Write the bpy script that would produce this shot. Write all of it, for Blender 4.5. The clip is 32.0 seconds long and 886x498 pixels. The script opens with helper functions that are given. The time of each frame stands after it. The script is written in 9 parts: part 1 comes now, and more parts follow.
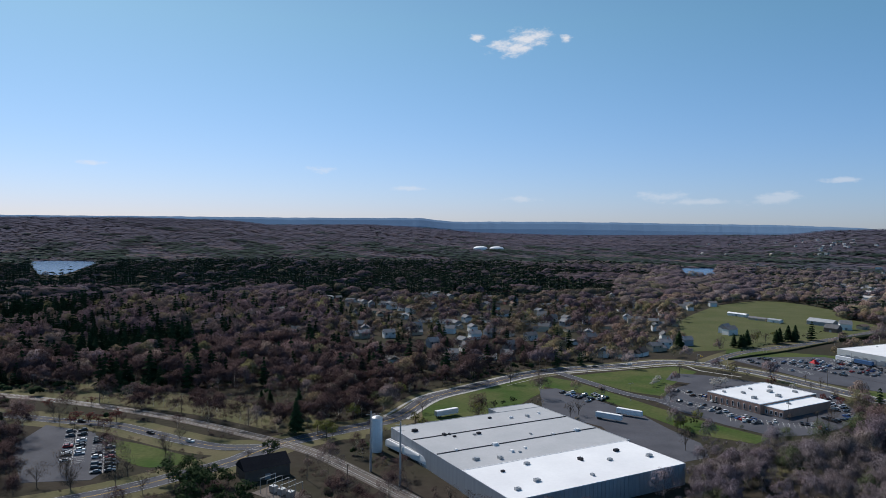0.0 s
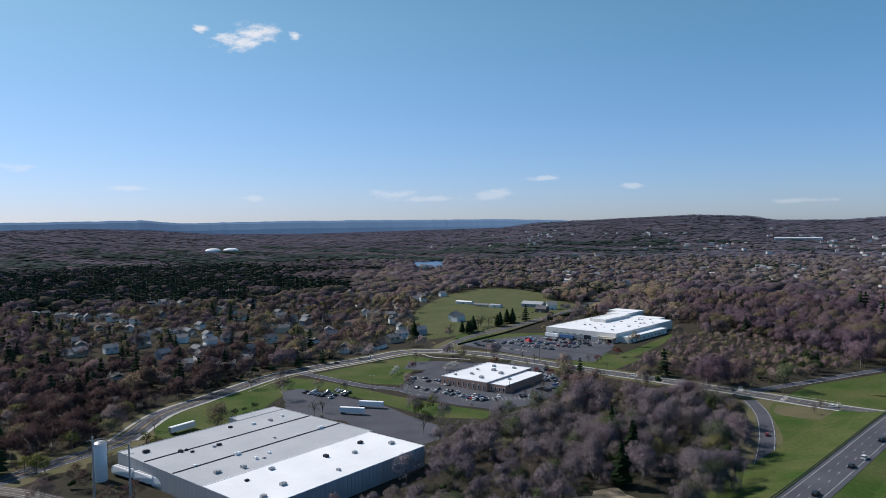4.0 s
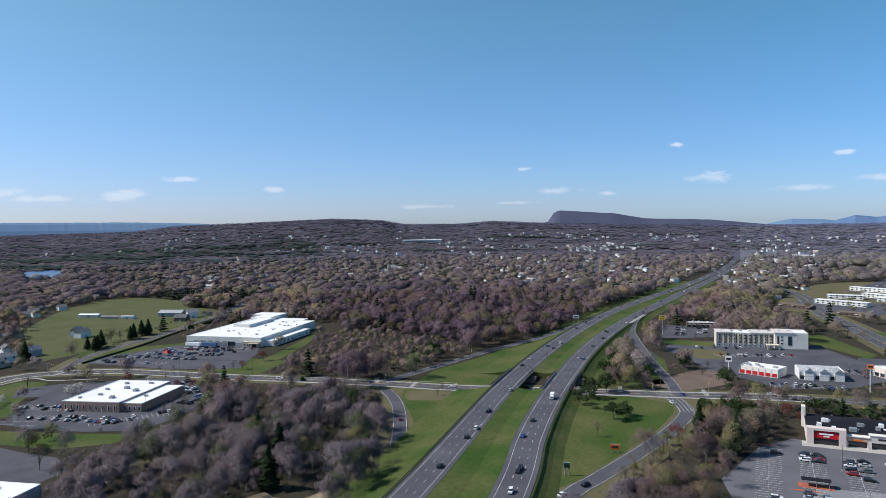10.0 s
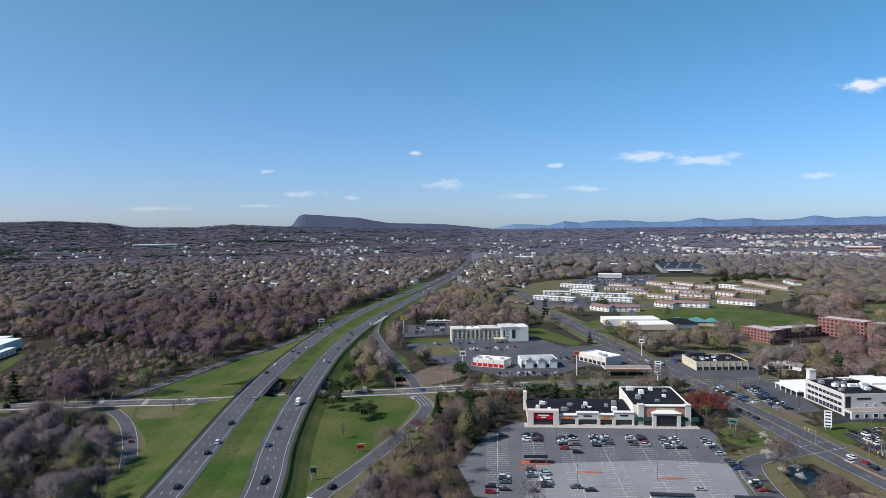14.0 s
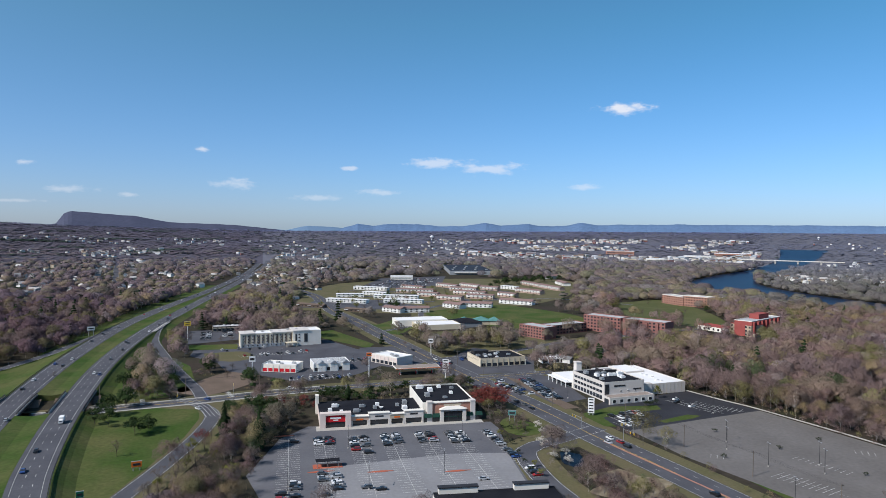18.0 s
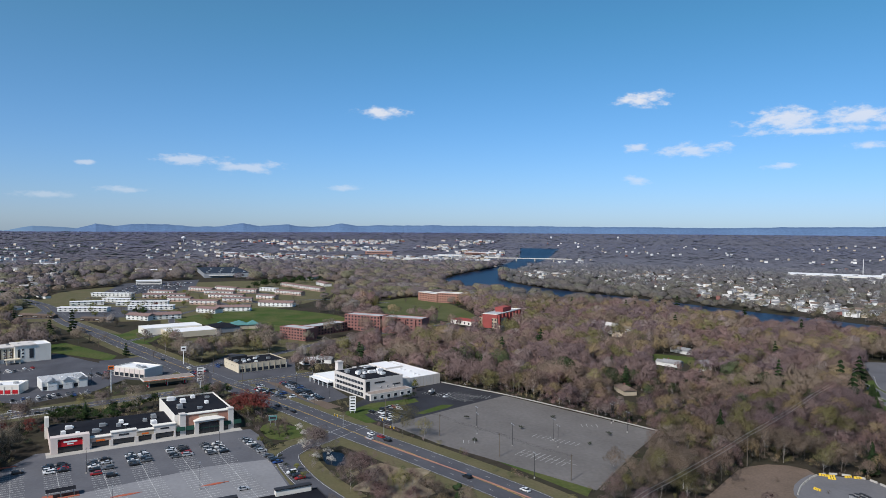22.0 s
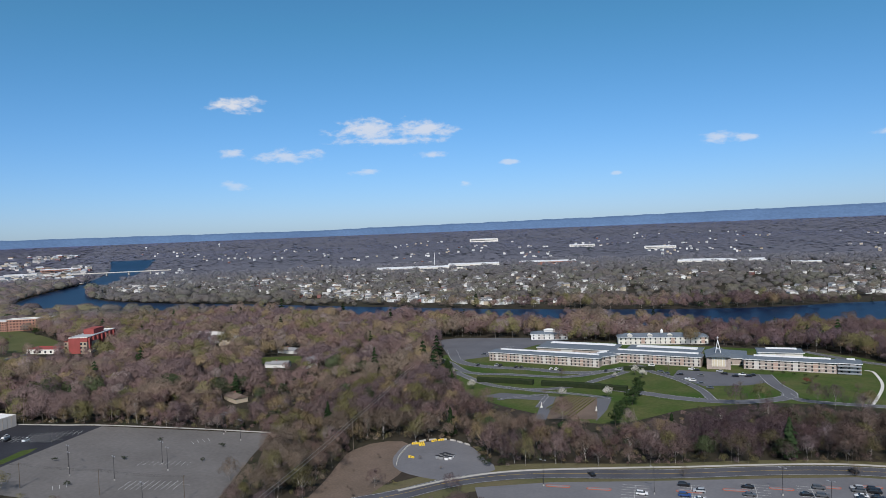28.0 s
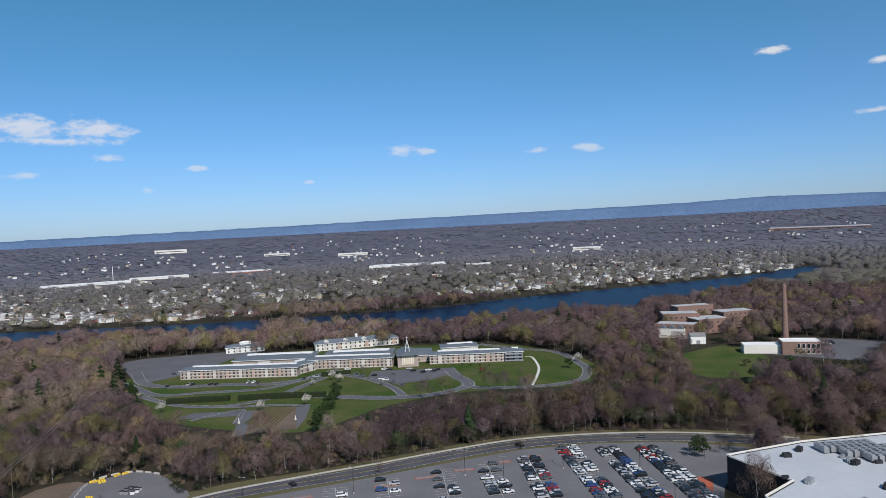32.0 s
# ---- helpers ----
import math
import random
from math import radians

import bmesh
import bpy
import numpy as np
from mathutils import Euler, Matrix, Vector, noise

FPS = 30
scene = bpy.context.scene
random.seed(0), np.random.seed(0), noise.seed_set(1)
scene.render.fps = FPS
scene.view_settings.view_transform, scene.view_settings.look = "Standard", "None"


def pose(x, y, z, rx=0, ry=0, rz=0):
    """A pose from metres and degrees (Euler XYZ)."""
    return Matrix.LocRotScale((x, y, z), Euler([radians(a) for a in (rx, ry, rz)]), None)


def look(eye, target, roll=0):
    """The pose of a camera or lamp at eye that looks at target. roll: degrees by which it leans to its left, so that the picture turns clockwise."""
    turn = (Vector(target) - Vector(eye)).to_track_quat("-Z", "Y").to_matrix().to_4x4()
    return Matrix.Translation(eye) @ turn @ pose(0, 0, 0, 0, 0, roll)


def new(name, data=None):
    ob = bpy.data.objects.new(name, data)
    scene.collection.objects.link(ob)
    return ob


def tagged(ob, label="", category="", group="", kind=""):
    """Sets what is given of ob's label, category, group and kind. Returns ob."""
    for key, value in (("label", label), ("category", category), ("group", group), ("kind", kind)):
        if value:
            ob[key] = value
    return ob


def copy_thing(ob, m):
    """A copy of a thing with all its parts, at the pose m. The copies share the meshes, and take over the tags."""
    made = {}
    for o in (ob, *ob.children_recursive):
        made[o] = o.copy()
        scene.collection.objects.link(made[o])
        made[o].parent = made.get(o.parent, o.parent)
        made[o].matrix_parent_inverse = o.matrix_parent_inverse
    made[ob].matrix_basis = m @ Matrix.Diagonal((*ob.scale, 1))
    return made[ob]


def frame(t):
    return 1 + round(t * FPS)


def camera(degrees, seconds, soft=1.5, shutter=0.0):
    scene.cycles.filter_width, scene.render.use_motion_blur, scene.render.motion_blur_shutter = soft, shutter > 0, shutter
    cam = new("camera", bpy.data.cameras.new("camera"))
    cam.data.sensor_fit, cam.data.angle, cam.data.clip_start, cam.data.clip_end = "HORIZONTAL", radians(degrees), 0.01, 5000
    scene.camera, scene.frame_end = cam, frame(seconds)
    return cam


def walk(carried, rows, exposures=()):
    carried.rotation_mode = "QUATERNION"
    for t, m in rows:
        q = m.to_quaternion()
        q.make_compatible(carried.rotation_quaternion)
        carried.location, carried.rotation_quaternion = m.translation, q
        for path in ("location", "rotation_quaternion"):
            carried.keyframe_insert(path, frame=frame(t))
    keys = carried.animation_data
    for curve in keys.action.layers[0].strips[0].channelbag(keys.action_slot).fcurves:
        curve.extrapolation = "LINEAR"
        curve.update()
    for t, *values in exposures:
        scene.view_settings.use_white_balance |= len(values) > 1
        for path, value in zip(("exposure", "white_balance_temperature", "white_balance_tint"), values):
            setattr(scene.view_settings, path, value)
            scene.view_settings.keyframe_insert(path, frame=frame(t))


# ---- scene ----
cam = camera(64.75, 32.0, soft=0.5)
H = 108.0
# seconds, yaw, pitch, roll of the hovering camera
WAY = [
    (0.0, pose(0, 0, H, 88.28, -0.60, 0.02)),
    (0.5, pose(0, 0, H, 88.27, -0.45, -2.91)),
    (1.0, pose(0, 0, H, 88.23, -0.24, -5.83)),
    (1.5, pose(0, 0, H, 88.21, 0.00, -8.75)),
    (2.0, pose(0, 0, H, 88.19, 0.24, -11.61)),
    (2.5, pose(0, 0, H, 88.18, 0.38, -14.41)),
    (4.5, pose(0, 0, H, 88.09, 1.19, -23.69)),
    (5.0, pose(0, 0, H, 88.09, 1.40, -26.32)),
    (5.5, pose(0, 0, H, 88.04, 1.67, -28.92)),
    (6.0, pose(0, 0, H, 87.99, 1.77, -31.38)),
    (6.5, pose(0, 0, H, 87.94, 1.88, -33.74)),
    (7.0, pose(0, 0, H, 87.89, 1.81, -36.23)),
    (7.5, pose(0, 0, H, 87.87, 1.63, -38.70)),
    (8.0, pose(0, 0, H, 87.86, 1.37, -41.20)),
    (8.5, pose(0, 0, H, 87.84, 1.34, -43.51)),
    (9.0, pose(0, 0, H, 87.84, 1.17, -45.70)),
    (9.5, pose(0, 0, H, 87.89, 1.06, -47.86)),
    (10.0, pose(0, 0, H, 87.92, 0.93, -49.98)),
    (10.5, pose(0, 0, H, 87.91, 0.75, -52.21)),
    (11.0, pose(0, 0, H, 87.90, 0.56, -54.44)),
    (11.5, pose(0, 0, H, 87.89, 0.38, -56.93)),
    (12.0, pose(0, 0, H, 87.88, 0.25, -59.39)),
    (12.5, pose(0, 0, H, 87.92, 0.25, -61.93)),
    (13.0, pose(0, 0, H, 87.94, 0.21, -65.47)),
    (13.5, pose(0, 0, H, 87.95, 0.41, -68.33)),
    (14.0, pose(0, 0, H, 87.96, 0.64, -70.68)),
    (14.5, pose(0, 0, H, 87.98, 0.71, -72.79)),
    (16.5, pose(0, 0, H, 88.07, 0.52, -81.04)),
    (17.0, pose(0, 0, H, 88.06, 0.21, -83.16)),
    (17.5, pose(0, 0, H, 88.10, -0.04, -85.32)),
    (18.0, pose(0, 0, H, 88.12, -0.37, -87.47)),
    (18.5, pose(0, 0, H, 88.10, -0.61, -89.63)),
    (19.0, pose(0, 0, H, 88.11, -0.76, -91.77)),
    (19.5, pose(0, 0, H, 88.13, -0.89, -94.26)),
    (20.0, pose(0, 0, H, 88.14, -0.96, -96.66)),
    (20.5, pose(0, 0, H, 88.15, -0.61, -99.04)),
    (21.0, pose(0, 0, H, 88.20, -0.40, -101.45)),
    (21.5, pose(0, 0, H, 88.25, -0.33, -104.06)),
    (22.0, pose(0, 0, H, 88.30, -0.45, -106.93)),
    (22.5, pose(0, 0, H, 88.35, -0.42, -109.72)),
    (23.0, pose(0, 0, H, 88.41, -0.42, -112.35)),
    (23.5, pose(0, 0, H, 88.42, -0.22, -114.92)),
    (24.0, pose(0, 0, H, 88.40, 0.05, -117.46)),
    (24.5, pose(0, 0, H, 88.40, 0.38, -120.05)),
    (25.0, pose(0, 0, H, 88.37, 0.65, -122.67)),
    (25.5, pose(0, 0, H, 88.36, 0.81, -125.31)),
    (27.5, pose(0, 0, H, 88.33, 1.85, -135.93)),
    (28.0, pose(0, 0, H, 88.30, 2.07, -138.79)),
    (28.5, pose(0, 0, H, 88.24, 2.30, -141.69)),
    (29.0, pose(0, 0, H, 88.19, 2.50, -144.55)),
    (29.5, pose(0, 0, H, 88.15, 2.62, -147.40)),
    (30.0, pose(0, 0, H, 88.08, 2.73, -150.48)),
    (30.5, pose(0, 0, H, 88.03, 2.79, -153.66)),
    (31.0, pose(0, 0, H, 88.03, 2.83, -156.82)),
    (31.5, pose(0, 0, H, 88.01, 2.81, -160.07)),
    (32.0, pose(0, 0, H, 87.98, 2.72, -163.47)),
]
walk(cam, WAY, exposures=[(0.0, -0.12), (6.0, 0.08), (11.0, 0.22), (15.0, 0.15), (20.0, 0.03), (26.0, -0.15), (32.0, -0.18)])

# ---- daylight: sun high in the west-north-west of the plan, clear sky with small clouds ----
SUN_AZ, SUN_EL = -36.0, 43.0
sun_dir = Vector((math.sin(radians(SUN_AZ)) * math.cos(radians(SUN_EL)), math.cos(radians(SUN_AZ)) * math.cos(radians(SUN_EL)), math.sin(radians(SUN_EL))))
sun = new("sun", bpy.data.lights.new("sun", "SUN"))
sun.data.energy, sun.data.angle, sun.data.color = 4.8, radians(0.53), (1.0, 0.95, 0.91)
sun.matrix_basis = look((0, 0, 900), Vector((0, 0, 900)) - sun_dir)

world = bpy.data.worlds.new("sky")
scene.world = world
world.use_nodes = True
wt = world.node_tree
wt.nodes.clear()


def wn(kind, **values):
    node = wt.nodes.new(kind)
    for key, value in values.items():
        if key == "op":
            node.operation = value
        elif key == "const":
            for i, c in value.items():
                node.inputs[i].default_value = c
    return node


sky = wt.nodes.new("ShaderNodeTexSky")
sky.sky_type, sky.sun_disc = "NISHITA", False
sky.sun_elevation, sky.sun_rotation = radians(SUN_EL), radians(SUN_AZ)
sky.altitude, sky.air_density, sky.dust_density, sky.ozone_density = 150, 1.0, 0.3, 3.0

clouds_west = [(5.4, 14.3, 1.95, 0.65), (6.7, 15.1, 1.76, 0.74), (-9.9, 4.6, 1.16, 0.32), (-26.6, 4.5, 0.93, 0.23), (17.3, 2.6, 1.85, 0.51), (25.3, 2.4, 2.08, 0.46), (25.6, 2.8, 1.16, 0.28), (29.6, 3.7, 1.39, 0.23), (6.2, 2.4, 1.39, 0.32), (-3.0, 3.2, 1.39, 0.23), (2.6, 15.1, 0.65, 0.32), (9.7, 14.9, 0.56, 0.42), (20.2, 2.2, 2.78, 0.28)]
clouds_north = [(87.1, 5.1, 2.55, 0.51), (91.5, 4.7, 2.69, 0.51), (68.5, 5.8, 0.60, 0.23), (70.8, 3.2, 1.62, 0.46), (79.9, 4.6, 0.69, 0.23), (59.3, 2.5, 2.08, 0.28), (77.2, 2.2, 2.32, 0.28), (55.9, 1.6, 1.85, 0.14), (48.2, 1.4, 2.78, 0.19), (63.4, 2.2, 0.83, 0.23), (56.6, 4.3, 0.69, 0.19), (36.4, 2.9, 0.93, 0.32)]
clouds_east = [(101.9, 9.3, 2.22, 0.46), (122.8, 10.1, 1.95, 0.65), (133.1, 8.1, 3.01, 1.02), (137.5, 8.1, 2.87, 0.69), (134.5, 7.2, 5.10, 0.32), (126.4, 6.2, 2.59, 0.56), (122.4, 6.4, 1.02, 0.37), (132.5, 4.8, 1.30, 0.28), (138.1, 6.0, 1.39, 0.32), (122.4, 3.9, 1.02, 0.42), (99.0, 3.2, 1.30, 0.28), (82.4, 2.7, 1.85, 0.28)]
clouds_south = [(144.4, 5.2, 0.65, 0.23), (162.3, 6.0, 0.93, 0.28), (140.6, 3.7, 0.37, 0.19), (160.4, 6.1, 1.39, 0.42), (152.9, 3.9, 0.46, 0.19)]
clouds_south_far = [(175.5, 5.6, 1.67, 0.37), (171.2, 5.6, 0.93, 0.28), (189.1, 11.5, 1.20, 0.32), (144.5, 5.2, 0.79, 0.23), (162.7, 6.0, 0.69, 0.23), (140.8, 3.6, 0.65, 0.23), (195.4, 6.5, 1.16, 0.23), (195.8, 9.8, 1.02, 0.23)]

coords = wt.nodes.new("ShaderNodeTexCoord")
split = wt.nodes.new("ShaderNodeSeparateXYZ")
wt.links.new(coords.outputs["Generated"], split.inputs[0])
bearing = wn("ShaderNodeMath", op="ARCTAN2")
wt.links.new(split.outputs[0], bearing.inputs[0])
wt.links.new(split.outputs[1], bearing.inputs[1])
# bearings run from -100 to 260 degrees
turned = wn("ShaderNodeMath", op="WRAP", const={1: radians(260), 2: radians(-100)})
wt.links.new(bearing.outputs[0], turned.inputs[0])
height_angle = wn("ShaderNodeMath", op="ARCSINE")
wt.links.new(split.outputs[2], height_angle.inputs[0])
flat = wt.nodes.new("ShaderNodeCombineXYZ")
wt.links.new(turned.outputs[0], flat.inputs[0])
wt.links.new(height_angle.outputs[0], flat.inputs[1])
# ragged outlines
rag = wt.nodes.new("ShaderNodeTexNoise")
rag.inputs["Scale"].default_value, rag.inputs["Detail"].default_value, rag.inputs["Roughness"].default_value = 38, 7, 0.62
stretch = wn("ShaderNodeVectorMath", op="MULTIPLY", const={1: (1.0, 2.2, 1.0)})
wt.links.new(flat.outputs[0], stretch.inputs[0])
wt.links.new(stretch.outputs[0], rag.inputs["Vector"])
nearest = None
for a, e, w, h in clouds_west + clouds_north + clouds_east + clouds_south + clouds_south_far:
    cell = wn("ShaderNodeVectorMath", op="MULTIPLY_ADD", const={1: (1 / radians(w), 1 / radians(h), 0), 2: (-a / w, -e / h, 0)})
    wt.links.new(flat.outputs[0], cell.inputs[0])
    far = wn("ShaderNodeVectorMath", op="LENGTH")
    wt.links.new(cell.outputs[0], far.inputs[0])
    last = far.outputs["Value"]
    if nearest is not None:
        low = wn("ShaderNodeMath", op="SMOOTH_MIN", const={2: 0.35})
        wt.links.new(nearest, low.inputs[0])
        wt.links.new(last, low.inputs[1])
        last = low.outputs[0]
    nearest = last
edge = wn("ShaderNodeMath", op="MULTIPLY_ADD", const={1: 3.0, 2: -1.42})
wt.links.new(rag.outputs[0], edge.inputs[0])
worn = wn("ShaderNodeMath", op="ADD")
wt.links.new(nearest, worn.inputs[0])
wt.links.new(edge.outputs[0], worn.inputs[1])
cover = wt.nodes.new("ShaderNodeMapRange")
cover.interpolation_type = "SMOOTHSTEP"
for i, c in enumerate((0.2, 1.2, 0.9, 0.0), 1):
    cover.inputs[i].default_value = c
wt.links.new(worn.outputs[0], cover.inputs[0])
# low clouds are faint
faint = wt.nodes.new("ShaderNodeMapRange")
for i, c in enumerate((radians(1), radians(10), 0.22, 0.95), 1):
    faint.inputs[i].default_value = c
wt.links.new(height_angle.outputs[0], faint.inputs[0])
veil = wn("ShaderNodeMath", op="MULTIPLY")
wt.links.new(cover.outputs[0], veil.inputs[0])
wt.links.new(faint.outputs[0], veil.inputs[1])
mixed = wt.nodes.new("ShaderNodeMix")
mixed.data_type = "RGBA"
mixed.inputs["B"].default_value = (9.8, 9.8, 10.3, 1)
wt.links.new(veil.outputs[0], mixed.inputs["Factor"])
# the air: whiter towards the sun and the horizon, deeper blue away from them
sunward = wn("ShaderNodeVectorMath", op="DOT_PRODUCT", const={1: tuple(sun_dir)})
wt.links.new(coords.outputs["Generated"], sunward.inputs[0])
glow = wn("ShaderNodeMapRange", const={1: -0.43, 2: 0.84})
wt.links.new(sunward.outputs["Value"], glow.inputs[0])
lift = wn("ShaderNodeMapRange", const={1: radians(1.5), 2: radians(16)})
wt.links.new(height_angle.outputs[0], lift.inputs[0])


def air(factor, first, second):
    node = wt.nodes.new("ShaderNodeMix")
    node.data_type = "RGBA"
    wt.links.new(factor, node.inputs["Factor"])
    for socket, value in (("A", first), ("B", second)):
        if isinstance(value, tuple):
            node.inputs[socket].default_value = (*value, 1)
        else:
            wt.links.new(value, node.inputs[socket])
    return node.outputs["Result"]


low_air = air(glow.outputs[0], (0.66, 0.92, 1.49), (0.82, 0.875, 1.27))
high_air = air(glow.outputs[0], (0.53, 1.09, 1.28), (0.98, 1.21, 1.16))
cool = wn("ShaderNodeVectorMath", op="MULTIPLY")
wt.links.new(sky.outputs[0], cool.inputs[0])
wt.links.new(air(lift.outputs[0], low_air, high_air), cool.inputs[1])
wt.links.new(cool.outputs[0], mixed.inputs["A"])
back = wt.nodes.new("ShaderNodeBackground")
back.inputs["Strength"].default_value = 0.088
wt.links.new(mixed.outputs["Result"], back.inputs["Color"])
wout = wt.nodes.new("ShaderNodeOutputWorld")
wt.links.new(back.outputs[0], wout.inputs["Surface"])

# ---- materials ----
def material(name, colour, other=None, scale=0.5, rough=0.9, metal=0.0, bump=0.0, fine=0.0, by_object=0.0, spec=0.1, attribute="", detail=4.0, contrast=1.0, stretch=None):
    """A worn surface: two colours mixed by a coarse and a fine noise, in metres."""
    m = bpy.data.materials.new(name)
    m.use_nodes = True
    nt = m.node_tree
    shader = nt.nodes["Principled BSDF"]
    shader.inputs["Roughness"].default_value, shader.inputs["Metallic"].default_value = rough, metal
    shader.inputs["Specular IOR Level"].default_value = spec
    where = nt.nodes.new("ShaderNodeTexCoord")
    source = where.outputs["Object"]
    if stretch:
        mul = nt.nodes.new("ShaderNodeVectorMath")
        mul.operation = "MULTIPLY"
        mul.inputs[1].default_value = stretch
        nt.links.new(source, mul.inputs[0])
        source = mul.outputs[0]
    coarse = nt.nodes.new("ShaderNodeTexNoise")
    coarse.inputs["Scale"].default_value, coarse.inputs["Detail"].default_value = scale, detail
    nt.links.new(source, coarse.inputs["Vector"])
    span = nt.nodes.new("ShaderNodeMapRange")
    span.inputs[1].default_value, span.inputs[2].default_value = 0.5 - 0.25 / contrast, 0.5 + 0.25 / contrast
    nt.links.new(coarse.outputs[0], span.inputs[0])
    mix = nt.nodes.new("ShaderNodeMix")
    mix.data_type = "RGBA"
    other = other or tuple(c * 0.8 for c in colour)
    mix.inputs["A"].default_value, mix.inputs["B"].default_value = (*colour, 1), (*other, 1)
    nt.links.new(span.outputs[0], mix.inputs["Factor"])
    last = mix.outputs["Result"]
    if attribute:
        named = nt.nodes.new("ShaderNodeAttribute")
        named.attribute_name = attribute
        both = nt.nodes.new("ShaderNodeMix")
        both.data_type, both.blend_type = "RGBA", "MULTIPLY"
        both.inputs["Factor"].default_value = 1
        nt.links.new(last, both.inputs["A"])
        nt.links.new(named.outputs["Color"], both.inputs["B"])
        last = both.outputs["Result"]
    grain = nt.nodes.new("ShaderNodeTexNoise")
    grain.inputs["Scale"].default_value, grain.inputs["Detail"].default_value = scale * 14, 3
    nt.links.new(source, grain.inputs["Vector"])
    if fine or by_object:
        value = nt.nodes.new("ShaderNodeMapRange")
        value.inputs[3].default_value, value.inputs[4].default_value = 1 - fine, 1 + fine
        nt.links.new(grain.outputs[0], value.inputs[0])
        factor = value.outputs[0]
        if by_object:
            info = nt.nodes.new("ShaderNodeObjectInfo")
            each = nt.nodes.new("ShaderNodeMapRange")
            each.inputs[3].default_value, each.inputs[4].default_value = 1 - by_object, 1 + by_object
            nt.links.new(info.outputs["Random"], each.inputs[0])
            times = nt.nodes.new("ShaderNodeMath")
            times.operation = "MULTIPLY"
            nt.links.new(factor, times.inputs[0])
            nt.links.new(each.outputs[0], times.inputs[1])
            factor = times.outputs[0]
        tone = nt.nodes.new("ShaderNodeVectorMath")
        tone.operation = "SCALE"
        nt.links.new(last, tone.inputs[0])
        nt.links.new(factor, tone.inputs["Scale"])
        last = tone.outputs[0]
    nt.links.new(last, shader.inputs["Base Color"])
    if bump:
        rise = nt.nodes.new("ShaderNodeBump")
        rise.inputs["Strength"].default_value, rise.inputs["Distance"].default_value = bump, 0.3
        nt.links.new(grain.outputs[0], rise.inputs["Height"])
        nt.links.new(rise.outputs[0], shader.inputs["Normal"])
    return m


asphalt = material("asphalt", (0.060, 0.061, 0.072), (0.094, 0.096, 0.110), 0.06, 0.92, fine=0.18, bump=0.1, detail=8)
asphalt_dark = material("dark asphalt", (0.026, 0.027, 0.033), (0.042, 0.043, 0.051), 0.05, 0.85, fine=0.2)
asphalt_pale = material("pale asphalt", (0.096, 0.097, 0.110), (0.132, 0.133, 0.146), 0.05, 0.92, fine=0.15, detail=8)
asphalt_old = material("old cracked asphalt", (0.116, 0.108, 0.104), (0.160, 0.150, 0.146), 0.035, 0.95, fine=0.22, detail=9)
asphalt_lot = material("greyed lot asphalt", (0.125, 0.124, 0.134), (0.170, 0.168, 0.178), 0.05, 0.92, fine=0.15, detail=8)
asphalt_worn = material("worn pale asphalt", (0.190, 0.190, 0.200), (0.240, 0.240, 0.252), 0.04, 0.92, fine=0.15, detail=8)
concrete = material("concrete", (0.42, 0.40, 0.37), (0.33, 0.32, 0.30), 0.2, 0.9, fine=0.12)
line_white = material("road paint", (0.62, 0.62, 0.60), (0.38, 0.38, 0.37), 0.4, 0.8, fine=0.2)
line_yellow = material("yellow road paint", (0.62, 0.42, 0.08), (0.4, 0.28, 0.07), 0.4, 0.8)
red_paint = material("red painted concrete", (0.42, 0.10, 0.06), (0.33, 0.12, 0.08), 0.3, 0.9, fine=0.2)
grass = material("grass", (0.036, 0.070, 0.013), (0.086, 0.092, 0.034), 0.035, 1.0, fine=0.4, bump=0.2, detail=11, contrast=1.5, spec=0.1)
grass_dry = material("dry grass", (0.13, 0.108, 0.065), (0.085, 0.088, 0.04), 0.05, 1.0, fine=0.3, detail=9, spec=0.1)
reeds = material("dry reeds", (0.30, 0.25, 0.175), (0.13, 0.105, 0.07), 0.22, 1.0, fine=0.35, detail=9, spec=0.1)
soil = material("bare soil", (0.165, 0.122, 0.098), (0.11, 0.085, 0.066), 0.07, 1.0, fine=0.3, detail=8, spec=0.1)
litter = material("woodland floor", (0.048, 0.038, 0.032), (0.036, 0.036, 0.023), 0.02, 1.0, fine=0.35, detail=9, contrast=1.2, spec=0.05)
ballast = material("rail ballast", (0.16, 0.135, 0.12), (0.11, 0.095, 0.085), 0.2, 1.0, fine=0.3)
pond_water = material("dark pond water", (0.006, 0.012, 0.022), (0.01, 0.016, 0.026), 0.05, 0.25, spec=0.05)
stucco_pale = material("pale pinkish render", (0.60, 0.56, 0.53), (0.52, 0.49, 0.46), 0.08, 0.9, fine=0.06)
lake_water = material("lake water", (0.02, 0.055, 0.13), (0.03, 0.07, 0.15), 0.01, 0.15, spec=0.03)
pasture_grass = material("grazed pasture", (0.062, 0.076, 0.026), (0.098, 0.098, 0.046), 0.03, 1.0, fine=0.3, detail=9, spec=0.1)
water = material("river water", (0.0025, 0.008, 0.026), (0.004, 0.012, 0.036), 0.01, 0.35, bump=0.0, spec=0.05)
brick_old = material("old brown brick", (0.27, 0.175, 0.145), (0.20, 0.13, 0.11), 0.6, 0.9, bump=0.2, fine=0.15)
roof_worn = material("worn brown roof felt", (0.30, 0.25, 0.22), (0.22, 0.19, 0.17), 0.4, 0.95, fine=0.12)
shingle_mauve = material("faded red-brown shingles", (0.24, 0.16, 0.145), (0.18, 0.125, 0.12), 0.5, 0.95, fine=0.15)
